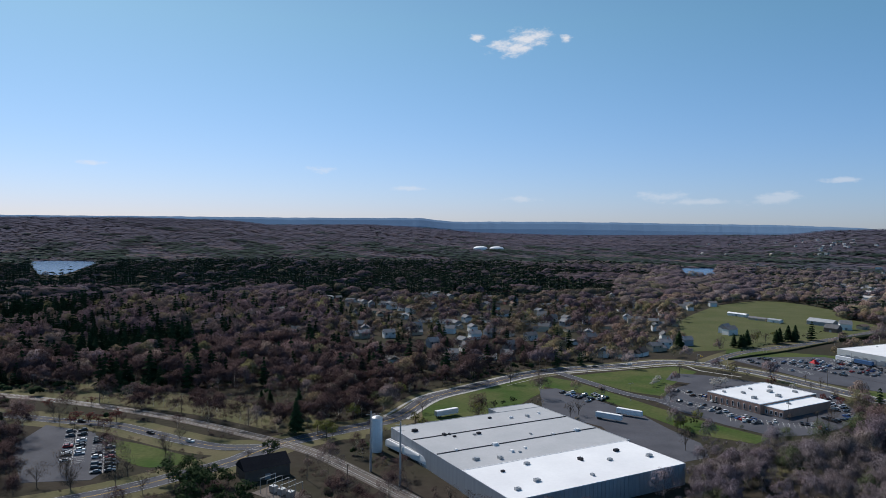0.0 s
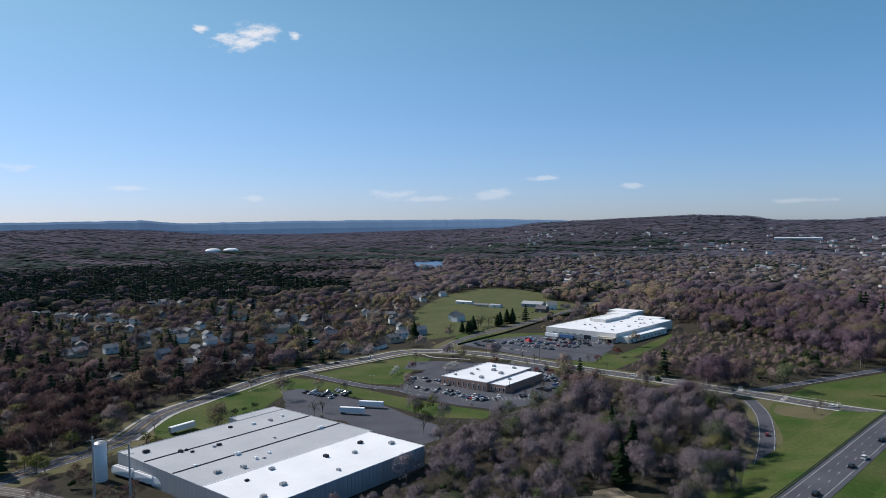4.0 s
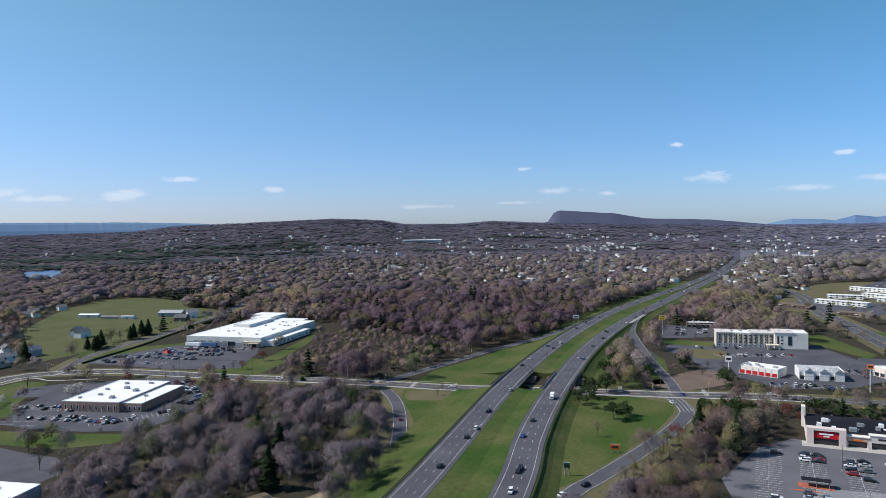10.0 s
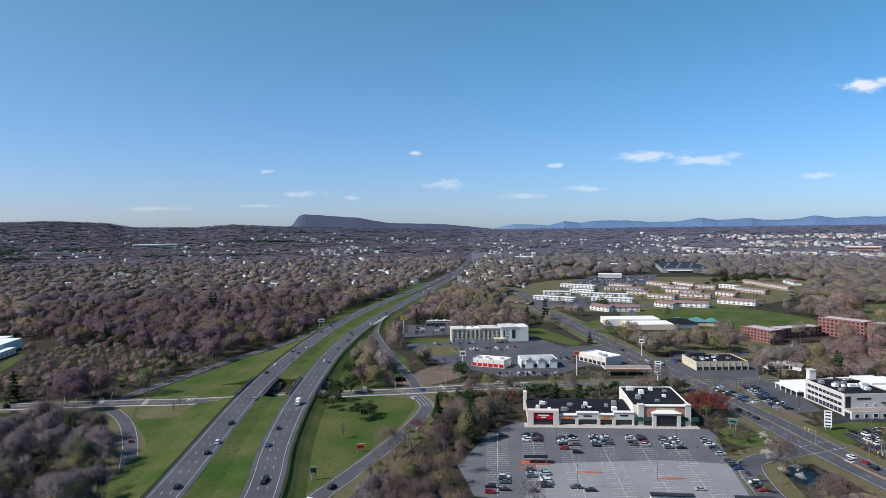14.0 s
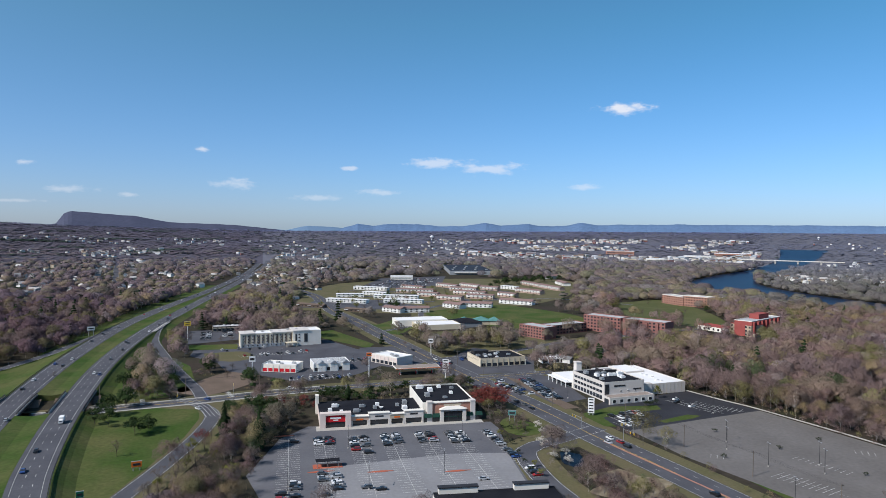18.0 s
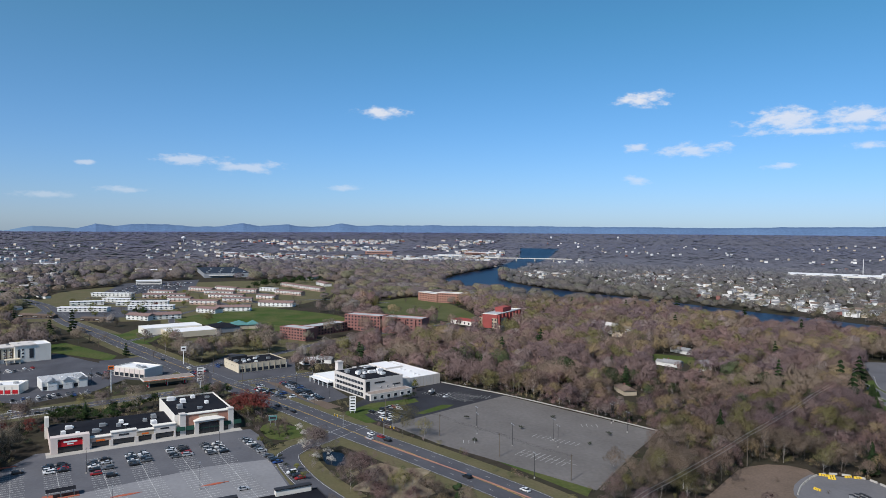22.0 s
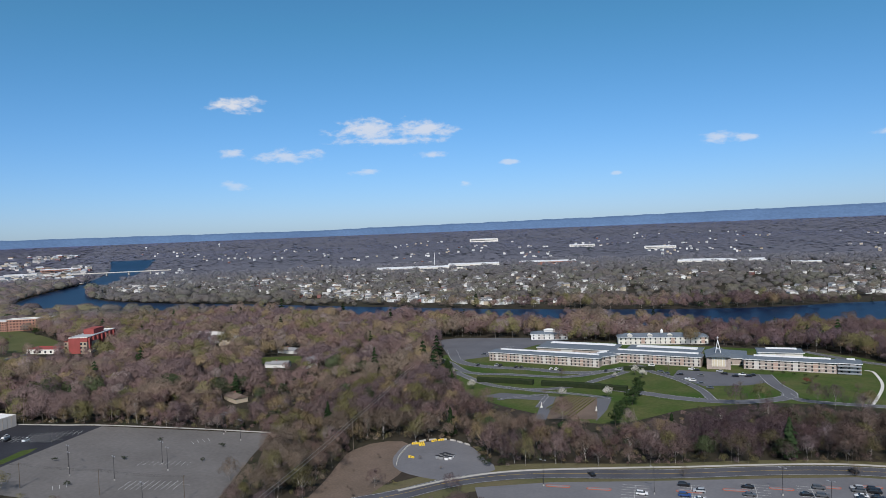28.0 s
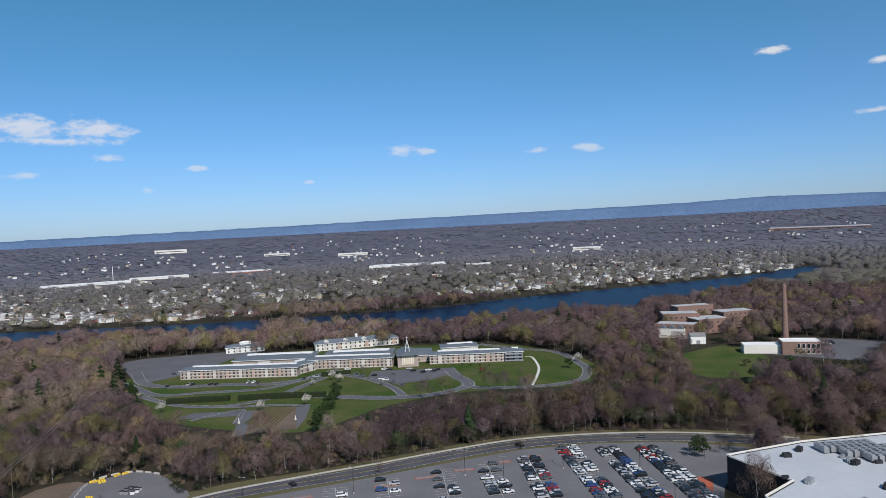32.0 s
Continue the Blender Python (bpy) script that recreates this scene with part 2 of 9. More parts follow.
brick_warm = material("warm brown brick", (0.46, 0.28, 0.215), (0.38, 0.235, 0.18), 0.3, 0.95, fine=0.15)
trunk_mat = material("trunk bark", (0.15, 0.12, 0.10), (0.09, 0.075, 0.065), 0.8, 1.0, fine=0.2)
needles = material("pine needles", (0.020, 0.038, 0.014), (0.034, 0.052, 0.018), 0.5, 1.0, fine=0.3, by_object=0.2, spec=0.1)
blossom = material("white blossom", (0.55, 0.52, 0.47), (0.40, 0.37, 0.32), 0.6, 1.0, fine=0.2, by_object=0.1)
twig_brown = material("brown bare twigs", (0.14, 0.105, 0.08), (0.10, 0.08, 0.065), 0.5, 1.0, fine=0.2, by_object=0.25)
twig_red = material("red budding twigs", (0.150, 0.036, 0.030), (0.095, 0.032, 0.028), 0.5, 1.0, fine=0.2, by_object=0.2)
twig_green = material("green budding twigs", (0.15, 0.15, 0.035), (0.11, 0.11, 0.035), 0.5, 1.0, fine=0.2, by_object=0.2)
hedge_mat = material("clipped hedge", (0.016, 0.027, 0.012), (0.03, 0.036, 0.018), 0.5, 1.0, fine=0.35, bump=0.3)
roof_white = material("white roof membrane", (0.78, 0.78, 0.78), (0.66, 0.66, 0.67), 0.05, 0.75, fine=0.05, detail=7)
roof_mall = material("weathered pale roof membrane", (0.40, 0.42, 0.45), (0.50, 0.52, 0.55), 0.04, 0.7, fine=0.08, detail=8)
roof_grey = material("grey roof membrane", (0.36, 0.37, 0.38), (0.44, 0.44, 0.45), 0.06, 0.85, fine=0.08, detail=7)
roof_black = material("black roof membrane", (0.011, 0.012, 0.017), (0.022, 0.023, 0.028), 0.1, 0.9, fine=0.3, spec=0.05)
shingle = material("grey shingles", (0.21, 0.21, 0.215), (0.15, 0.15, 0.155), 0.4, 0.95, fine=0.2, by_object=0.35)
shingle_brown = material("brown shingles", (0.16, 0.12, 0.10), (0.11, 0.085, 0.07), 0.4, 0.95, fine=0.2, by_object=0.3)
shingle_pale = material("pale grey shingles", (0.44, 0.42, 0.40), (0.34, 0.32, 0.31), 0.3, 0.9, fine=0.15, by_object=0.25)
siding_white = material("white siding", (0.72, 0.72, 0.70), (0.62, 0.62, 0.60), 0.15, 0.7, fine=0.06, by_object=0.12)
siding_tan = material("tan siding", (0.50, 0.43, 0.33), (0.42, 0.36, 0.28), 0.15, 0.8, fine=0.08, by_object=0.15)
siding_grey = material("blue grey siding", (0.30, 0.32, 0.35), (0.24, 0.26, 0.28), 0.15, 0.8, fine=0.08, by_object=0.2)
roof_slate = material("dark blue-grey roof", (0.022, 0.030, 0.045), (0.034, 0.042, 0.058), 0.03, 0.9, fine=0.2)
stucco = material("cream stucco", (0.62, 0.55, 0.42), (0.55, 0.48, 0.37), 0.1, 0.9, fine=0.06)
stucco_white = material("white render", (0.74, 0.71, 0.65), (0.64, 0.615, 0.565), 0.1, 0.85, fine=0.05)
pink_panel = material("pale pink panels", (0.66, 0.57, 0.53), (0.58, 0.50, 0.47), 0.1, 0.85, fine=0.05)
brick_red = material("red brick", (0.28, 0.135, 0.12), (0.21, 0.10, 0.09), 0.25, 0.95, fine=0.2, detail=7)
brick_bright = material("bright red brick", (0.32, 0.08, 0.075), (0.25, 0.068, 0.06), 0.2, 0.95, fine=0.15)
brick_tan = material("tan brick", (0.42, 0.34, 0.26), (0.34, 0.28, 0.21), 0.3, 0.95, fine=0.15)
brick_rose = material("rose tan brick", (0.48, 0.35, 0.29), (0.40, 0.29, 0.24), 0.3, 0.95, fine=0.15)
brick_pink = material("weathered brick", (0.40, 0.21, 0.16), (0.31, 0.16, 0.12), 0.3, 0.95, fine=0.2)
steel_wall = material("corrugated steel wall", (0.40, 0.42, 0.45), (0.32, 0.34, 0.37), 0.1, 0.5, metal=0.2, fine=0.1, stretch=(6, 6, 0.3))
metal_grey = material("galvanised metal", (0.42, 0.43, 0.44), (0.33, 0.34, 0.35), 0.5, 0.5, metal=0.5, fine=0.1)
rust_steel = material("brown painted steel", (0.06, 0.04, 0.032), (0.04, 0.03, 0.026), 0.4, 0.7, metal=0.2)
metal_dark = material("dark metal", (0.05, 0.05, 0.055), (0.035, 0.035, 0.04), 0.5, 0.6, metal=0.3)
wood_pole = material("weathered wood pole", (0.17, 0.14, 0.115), (0.12, 0.10, 0.085), 0.8, 0.95)
glass_dark = material("dark window glass", (0.02, 0.025, 0.03), (0.03, 0.035, 0.045), 0.4, 0.12, spec=0.6, by_object=0.4)
white_plain = material("white painted metal", (0.78, 0.78, 0.78), (0.70, 0.70, 0.70), 0.5, 0.5)
red_sign = material("red sign panel", (0.50, 0.02, 0.03), (0.42, 0.02, 0.03), 0.5, 0.6)
orange_sign = material("orange sign panel", (0.70, 0.16, 0.03), (0.6, 0.14, 0.03), 0.5, 0.6)
green_sign = material("green road sign", (0.02, 0.16, 0.10), (0.02, 0.13, 0.08), 0.5, 0.6)
green_awning = material("dark green awning", (0.015, 0.06, 0.045), (0.02, 0.05, 0.04), 0.5, 0.8)
yellow_sign = material("yellow panel", (0.72, 0.50, 0.05), (0.60, 0.40, 0.05), 0.5, 0.7)
teal_roof = material("teal roof", (0.10, 0.24, 0.23), (0.08, 0.19, 0.19), 0.3, 0.8)
blue_plain = material("blue painted metal", (0.08, 0.16, 0.30), (0.07, 0.13, 0.25), 0.5, 0.6)
rubber = material("tyre rubber", (0.02, 0.02, 0.02), (0.03, 0.03, 0.03), 2, 0.9)
# aerial haze is painted into the blue of these ridge colours
ridge_blue_haze = material("distant ridge in painted blue haze", (0.135, 0.215, 0.32), (0.115, 0.18, 0.275), 0.002, 1.0, spec=0.0, detail=8)
ridge_south_haze = material("wooded ridge in painted haze", (0.110, 0.180, 0.30), (0.088, 0.145, 0.25), 0.004, 1.0, spec=0.0, detail=9, fine=0.25)
ridge_dark_haze = material("wooded mountain in painted haze", (0.075, 0.082, 0.125), (0.06, 0.068, 0.105), 0.004, 1.0, spec=0.0, detail=8, fine=0.2)



def twiggy(name, cover, scale, dark=0.5, light=1.45):
    """Massed twigs: tree colour broken up by a fine noise, with gaps where cover is below one."""
    m = material(name, (1, 1, 1), (0.8, 0.8, 0.8), 0.15, 1.0, spec=0.03, attribute="tree_colour")
    nt = m.node_tree
    shader, out = nt.nodes["Principled BSDF"], nt.nodes["Material Output"]
    tone_in = shader.inputs["Base Color"].links[0].from_socket
    where = nt.nodes.new("ShaderNodeTexCoord")
    tall = nt.nodes.new("ShaderNodeVectorMath")
    tall.operation = "MULTIPLY"
    tall.inputs[1].default_value = (1, 1, 0.16)
    nt.links.new(where.outputs["Object"], tall.inputs[0])
    twigs = nt.nodes.new("ShaderNodeTexNoise")
    twigs.inputs["Scale"].default_value, twigs.inputs["Detail"].default_value, twigs.inputs["Roughness"].default_value = scale, 4, 0.7
    nt.links.new(tall.outputs[0], twigs.inputs["Vector"])
    span = nt.nodes.new("ShaderNodeMapRange")
    for i, v in enumerate((0.35, 0.65, dark, light), 1):
        span.inputs[i].default_value = v
    nt.links.new(twigs.outputs[0], span.inputs[0])
    tone = nt.nodes.new("ShaderNodeVectorMath")
    tone.operation = "SCALE"
    nt.links.new(tone_in, tone.inputs[0])
    nt.links.new(span.outputs[0], tone.inputs["Scale"])
    nt.links.new(tone.outputs[0], shader.inputs["Base Color"])
    if cover < 1:
        gap = nt.nodes.new("ShaderNodeMath")
        gap.operation = "GREATER_THAN"
        gap.inputs[1].default_value = 0.5 + (0.5 - cover) * 0.32
        nt.links.new(twigs.outputs[0], gap.inputs[0])
        clear = nt.nodes.new("ShaderNodeBsdfTransparent")
        both = nt.nodes.new("ShaderNodeMixShader")
        nt.links.new(gap.outputs[0], both.inputs[0])
        nt.links.new(clear.outputs[0], both.inputs[1])
        nt.links.new(shader.outputs[0], both.inputs[2])
        nt.links.new(both.outputs[0], out.inputs["Surface"])
    return m


twig_haze = twiggy("massed bare twigs", 0.30, 6.5, 0.6, 1.4)
twig_soft = twiggy("softly massed twigs", 0.40, 3.0, 0.6, 1.4)
twig_far = twiggy("far softly massed twigs", 0.52, 1.5, 0.65, 1.35)
needle_mass = twiggy("massed pine boughs", 1.0, 1.2, 0.75, 1.25)
twig_distant = twiggy("distant massed twigs", 1.0, 0.3, 0.9, 1.1)
# haze painted in: the floor beyond two kilometres turns paler and bluer
plain_hazed_floor = material("far plain with painted haze", (0.145, 0.145, 0.175), (0.115, 0.12, 0.145), 0.006, 1.0, spec=0.0, detail=9, fine=0.25)
far_hazed_floor = material("far woodland floor with painted haze", (0.094, 0.090, 0.116), (0.076, 0.075, 0.098), 0.006, 1.0, spec=0.0, detail=9, fine=0.25)
# ---- helpers for meshes ----
class Build:
    """Collects faces of one mesh."""

    def __init__(self):
        self.v, self.f = [], []

    def face(self, pts):
        n = len(self.v)
        self.v += [tuple(p) for p in pts]
        self.f.append(tuple(range(n, n + len(pts))))
        return self

    def prism(self, poly, z0, z1, top=None):
        n, k = len(self.v), len(poly)
        top = top or poly
        self.v += [(x, y, z0) for x, y in poly] + [(x, y, z1) for x, y in top]
        self.f.append(tuple(range(n + k - 1, n - 1, -1)))
        self.f.append(tuple(range(n + k, n + 2 * k)))
        self.f += [(n + i, n + (i + 1) % k, n + k + (i + 1) % k, n + k + i) for i in range(k)]
        return self

    def box(self, x0, y0, z0, x1, y1, z1):
        return self.prism([(x0, y0), (x1, y0), (x1, y1), (x0, y1)], z0, z1)

    def tube(self, x, y, z0, z1, r0, r1=None, n=8):
        r1 = r0 if r1 is None else r1
        ring = [(math.cos(i * math.tau / n), math.sin(i * math.tau / n)) for i in range(n)]
        return self.prism([(x + r0 * c, y + r0 * s) for c, s in ring], z0, z1, [(x + r1 * c, y + r1 * s) for c, s in ring])

    def beam(self, a, b, r, n=4):
        a, b = Vector(a), Vector(b)
        q = (b - a).to_track_quat("Z", "Y")
        k = len(self.v)
        for p in (a, b):
            for i in range(n):
                self.v.append(tuple(p + q @ Vector((r * math.cos(i * math.tau / n + 0.785), r * math.sin(i * math.tau / n + 0.785), 0))))
        self.f += [(k + i, k + (i + 1) % n, k + n + (i + 1) % n, k + n + i) for i in range(n)]
        self.f += [tuple(range(k + n - 1, k - 1, -1)), tuple(range(k + n, k + 2 * n))]
        return self

    def gable(self, x0, y0, x1, y1, z0, rise, over=0.4, along="x"):
        """A pitched roof with its ridge along x or y."""
        x0, y0, x1, y1 = x0 - over, y0 - over, x1 + over, y1 + over
        n = len(self.v)
        if along == "x":
            m = (y0 + y1) / 2
            self.v += [(x0, y0, z0), (x1, y0, z0), (x1, y1, z0), (x0, y1, z0), (x0, m, z0 + rise), (x1, m, z0 + rise)]
        else:
            m = (x0 + x1) / 2
            self.v += [(x1, y0, z0), (x1, y1, z0), (x0, y1, z0), (x0, y0, z0), (m, y0, z0 + rise), (m, y1, z0 + rise)]
        self.f += [(n, n + 1, n + 5, n + 4), (n + 2, n + 3, n + 4, n + 5), (n + 1, n + 2, n + 5), (n + 3, n, n + 4), (n + 3, n + 2, n + 1, n)]
        return self

    def hip(self, x0, y0, x1, y1, z0, rise, over=0.5):
        x0, y0, x1, y1 = x0 - over, y0 - over, x1 + over, y1 + over
        d = min(x1 - x0, y1 - y0) / 2 * 0.95
        n = len(self.v)
        m = (y0 + y1) / 2
        if x1 - x0 >= y1 - y0:
            self.v += [(x0, y0, z0), (x1, y0, z0), (x1, y1, z0), (x0, y1, z0), (x0 + d, m, z0 + rise), (x1 - d, m, z0 + rise)]
        else:
            m = (x0 + x1) / 2
            self.v += [(x1, y0, z0), (x1, y1, z0), (x0, y1, z0), (x0, y0, z0), (m, y0 + d, z0 + rise), (m, y1 - d, z0 + rise)]
        self.f += [(n, n + 1, n + 5, n + 4), (n + 2, n + 3, n + 4, n + 5), (n + 1, n + 2, n + 5), (n + 3, n, n + 4), (n + 3, n + 2, n + 1, n)]
        return self

    def mesh(self, name, mat):
        me = bpy.data.meshes.new(name)
        me.from_pydata(self.v, [], self.f)
        me.materials.append(mat)
        return me


def part(name, b, mat, parent=None, label="", at=None):
    """Links a mesh as one object, under a thing or a part."""
    ob = new(name, b.mesh(name, mat) if isinstance(b, Build) else b)
    ob.parent = parent
    if at is not None:
        ob.matrix_basis = at
    if label:
        ob["label"] = label
    return ob


def thing(name, label, category, at=None, group="", kind=""):
    ob = new(name)
    ob.empty_display_size = 1
    if at is not None:
        ob.matrix_basis = at
    return tagged(ob, label, category, group, kind)


def along(p0, p1, z=0.0):
    """The pose at p0 whose x runs to p1; and the length."""
    dx, dy = p1[0] - p0[0], p1[1] - p0[1]
    return pose(p0[0], p0[1], z, 0, 0, math.degrees(math.atan2(dy, dx))), math.hypot(dx, dy)


def smooth(points, step=8.0):
    """A curve through the points."""
    P = [Vector((*p, 0)) if len(p) == 2 else Vector(p) for p in points]
    P = [2 * P[0] - P[1]] + P + [2 * P[-1] - P[-2]]
    out = []
    for a, b, c, d in zip(P, P[1:], P[2:], P[3:]):
        n = max(2, int((c - b).length / step))
        for i in range(n):
            t = i / n
            out.append(0.5 * (2 * b + (c - a) * t + (2 * a - 5 * b + 4 * c - d) * t * t + (3 * b - a - 3 * c + d) * t ** 3))
    return out + [P[-2]]


def sides(curve, offset):
    """The curve moved to its left by offset."""
    out = []
    for i, p in enumerate(curve):
        d = curve[min(i + 1, len(curve) - 1)] - curve[max(i - 1, 0)]
        d.z = 0
        d.normalize()
        out.append(Vector((p.x - d.y * offset, p.y + d.x * offset, p.z)))
    return out


def strip(b, curve, left, right, lift=0.0):
    """A ribbon between two offsets of a curve."""
    A, B = sides(curve, left), sides(curve, right)
    n = len(b.v)
    for p, q in zip(A, B):
        b.v += [(q.x, q.y, q.z + lift), (p.x, p.y, p.z + lift)]
    b.f += [(n + 2 * i, n + 2 * i + 2, n + 2 * i + 3, n + 2 * i + 1) for i in range(len(curve) - 1)]
    return b


def dashes(b, curve, offset, lift, long=3.0, gap=9.0, width=0.15):
    path, run, draw, need, piece = sides(curve, offset), 0.0, True, long, None
    pts = [path[0]]
    for p, q in zip(path, path[1:]):
        d = (q - p).length
        done = 0.0
        while d - done > need:
            done += need
            x = p.lerp(q, done / d)
            if draw:
                strip(b, pts + [x], width / 2, -width / 2, lift)
            draw = not draw
            need = long if draw else gap
            pts = [x]
        need -= d - done
        if draw:
            pts.append(q)
    return b


# ---- the lie of the land: flat near by, wooded ridges from two kilometres on ----
ridge_az = np.array([-180, -140, -100, -60, -32, -24, -17, -14, -6, -2, 3, 10, 18, 26, 29, 35, 41, 45, 46.6, 51, 54, 58.6, 63, 68, 74, 80, 100, 130, 150, 180])
ridge_el = np.array([-0.2, 0.0, 0.2, 0.4, 0.44, 0.53, 0.42, 0.10, 0.20, 0.02, -0.38, -0.52, -0.40, -0.28, 0.10, 0.30, 0.50, 0.33, 0.0, -0.08, 0.12, -0.12, -0.25, -0.35, -0.5, -0.5, -0.42, -0.35, -0.30, -0.2])


def ground_z(x, y):
    r, a = np.hypot(x, y), np.degrees(np.arctan2(x, y))
    top = H + 4500 * np.tan(np.radians(np.interp(a, ridge_az, ridge_el)))
    start = 2000 + 380 * (np.exp(-((a + 30) / 6) ** 2) + np.exp(-((a - 19.5) / 4) ** 2))
    s = np.clip((r - start) / (4500 - start), 0, 1)
    roll = 6 * np.sin(x * 0.0041 + 1.3) * np.sin(y * 0.0053) * np.clip((r - start) / 600, 0, 1)
    return top * (0.55 * s + 0.45 * s * s * (3 - 2 * s)) + roll * (1 - s)


radii = np.concatenate([[0.5], np.arange(100, 2000, 100), np.arange(2000, 4901, 58)])
turns = np.radians(np.arange(0, 360, 1.0))
gx, gy = radii[:, None] * np.sin(turns), radii[:, None] * np.cos(turns)
gz = ground_z(gx, gy)
ground_mesh = Build()
ground_mesh.v = list(zip(gx.ravel().tolist(), gy.ravel().tolist(), gz.ravel().tolist()))
N = len(turns)
ground_mesh.f = [(i * N + j, i * N + (j + 1) % N, (i + 1) * N + (j + 1) % N, (i + 1) * N + j)[::-1] for i in range(len(radii) - 1) for j in range(N)]
ground_mesh.f.append(tuple(range(N))[::-1])
ground = tagged(part("ground", ground_mesh, litter), "brown woodland floor with leaf litter and scrub", "ground", kind="structure")
ground.data.materials.append(far_hazed_floor)
ground.data.materials.append(plain_hazed_floor)
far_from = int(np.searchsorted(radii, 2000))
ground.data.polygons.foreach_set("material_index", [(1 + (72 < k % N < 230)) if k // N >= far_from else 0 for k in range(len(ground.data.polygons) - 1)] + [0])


def ridge(name, keys, front, crest, mat, label, rough_edge=0.04):
    a = np.arange(keys[0][0], keys[-1][0], 0.25)
    e = np.interp(a, [k[0] for k in keys], [k[1] for k in keys])
    e += rough_edge * np.array([noise.noise((q * 0.9, 3.1, 0)) + 0.5 * noise.noise((q * 3.1, 7.7, 0)) for q in a])
    b = Build()
    for q, s in zip(a, e):
        ss, cc = math.sin(radians(q)), math.cos(radians(q))
        z1 = H + crest * math.tan(radians(s))
        for k in range(5):
            r = front + (crest - front) * k / 4
            b.v.append((r * ss, r * cc, -20 + (z1 + 20) * math.sin(k / 4 * math.pi / 2)))
    for i in range(len(a) - 1):
        b.f += [(i * 5 + k, i * 5 + k + 1, i * 5 + k + 6, i * 5 + k + 5)[::-1] for k in range(4)]
    return tagged(part(name, b, mat), label, "mountain ridge", kind="structure")


ridge("backdrop_west", [(-40, .5), (-32, .6), (-21, .68), (-8.5, .73), (-2, .8), (.7, .53), (10, .6), (18.6, .53), (26, .47), (31, .3), (36, -.3)], 4600, 4930, ridge_blue_haze, "blue hazy ridges along the western horizon")
ridge("mountain", [(56, -.4), (58.5, .02), (59.0, .72), (59.4, .93), (60.3, .84), (61.6, .76), (63.7, .6), (66.2, .15), (70.8, .0), (73.6, -.3), (76, -.6)], 4500, 4850, ridge_dark_haze, "wooded mountain in painted haze with a steep cliff end", 0.03)
ridge("backdrop_north", [(74, -0.7), (77.9, -0.58), (79.1, -0.28), (80.5, 0.16), (81.8, -0.02), (83.2, 0.15), (85.5, 0.14), (87.3, -0.02), (88.9, -0.01), (91, 0.27), (92.1, 0.06), (94.5, 0.22), (95.3, 0.06), (97.4, 0.06), (98.6, 0.34), (99.9, 0.14), (102, 0.2), (106, 0.23), (117, 0.21), (124, 0.2), (131, 0.16), (138, -0.2)], 4600, 4940, ridge_south_haze, "blue hazy hills beyond the town", 0.05)
ridge("backdrop_far", [(70, -0.6), (72.5, -0.2), (74.7, -0.4), (76.5, -0.05), (78.6, -0.13), (80, -0.3), (83, -0.6)], 4800, 4980, ridge_blue_haze, "pale blue hills far behind the town", 0.03)
ridge("backdrop_south", [(112, -.8), (122, -.1), (127, .14), (133, .26), (144, .38), (153, .48), (161, .6), (171, .68), (182, .77), (188.5, .95), (196, .8), (215, .5)], 4600, 4940, ridge_south_haze, "long blue ridge on the southern horizon", 0.045)

# ---- a map of what is kept clear of trees (4 m cells) ----
CELL, HALF = 4.0, 2600
clear_map = np.zeros((int(2 * HALF / CELL), int(2 * HALF / CELL)), bool)


def in_poly(x, y, poly):
    inside = np.zeros(x.shape, bool)
    for (x0, y0), (x1, y1) in zip(poly, poly[1:] + poly[:1]):
        if y0 != y1:
            inside ^= ((y0 > y) != (y1 > y)) & (x < (x1 - x0) * (y - y0) / (y1 - y0) + x0)
    return inside


def keep_clear(poly):
    xs, ys = [p[0] for p in poly], [p[1] for p in poly]
    i0, i1 = (int(max(0, (v + HALF) // CELL)) for v in (min(xs), max(xs)))
    j0, j1 = (int(max(0, (v + HALF) // CELL)) for v in (min(ys), max(ys)))
    X, Y = np.meshgrid((np.arange(i0, i1 + 1) + 0.5) * CELL - HALF, (np.arange(j0, j1 + 1) + 0.5) * CELL - HALF)
    hit = in_poly(X, Y, poly)
    part_of = clear_map[j0:j1 + 1, i0:i1 + 1]
    part_of |= hit[:part_of.shape[0], :part_of.shape[1]]


def keep_clear_curve(curve, left, right):
    A, B = sides(curve, left), sides(curve, right)
    for i in range(len(curve) - 1):
        if abs(curve[i].x) < HALF - 60 and abs(curve[i].y) < HALF - 60:
            keep_clear([(A[i].x, A[i].y), (A[i + 1].x, A[i + 1].y), (B[i + 1].x, B[i + 1].y), (B[i].x, B[i].y)])


def is_clear(x, y):
    i, j = ((x + HALF) / CELL).astype(int), ((y + HALF) / CELL).astype(int)
    ok = (i >= 0) & (j >= 0) & (i < clear_map.shape[1]) & (j < clear_map.shape[0])
    out = np.zeros(x.shape, bool)
    out[ok] = clear_map[j[ok], i[ok]]
    return out


def area(name, poly, mat, z, label, category, bare=True):
    b = Build().prism(poly, z - 0.3, z)
    if sum(x0 * y1 - x1 * y0 for (x0, y0), (x1, y1) in zip(poly, poly[1:] + poly[:1])) < 0:
        b = Build().prism(poly[::-1], z - 0.3, z)
    if bare:
        keep_clear(poly)
    return tagged(part(name, b, mat), label, category, kind="structure")


def blob(poly, step=10):
    """A smooth closed outline through the points."""
    c = smooth(poly + poly[:1], step)
    return [(p.x, p.y) for p in c[:-1]]


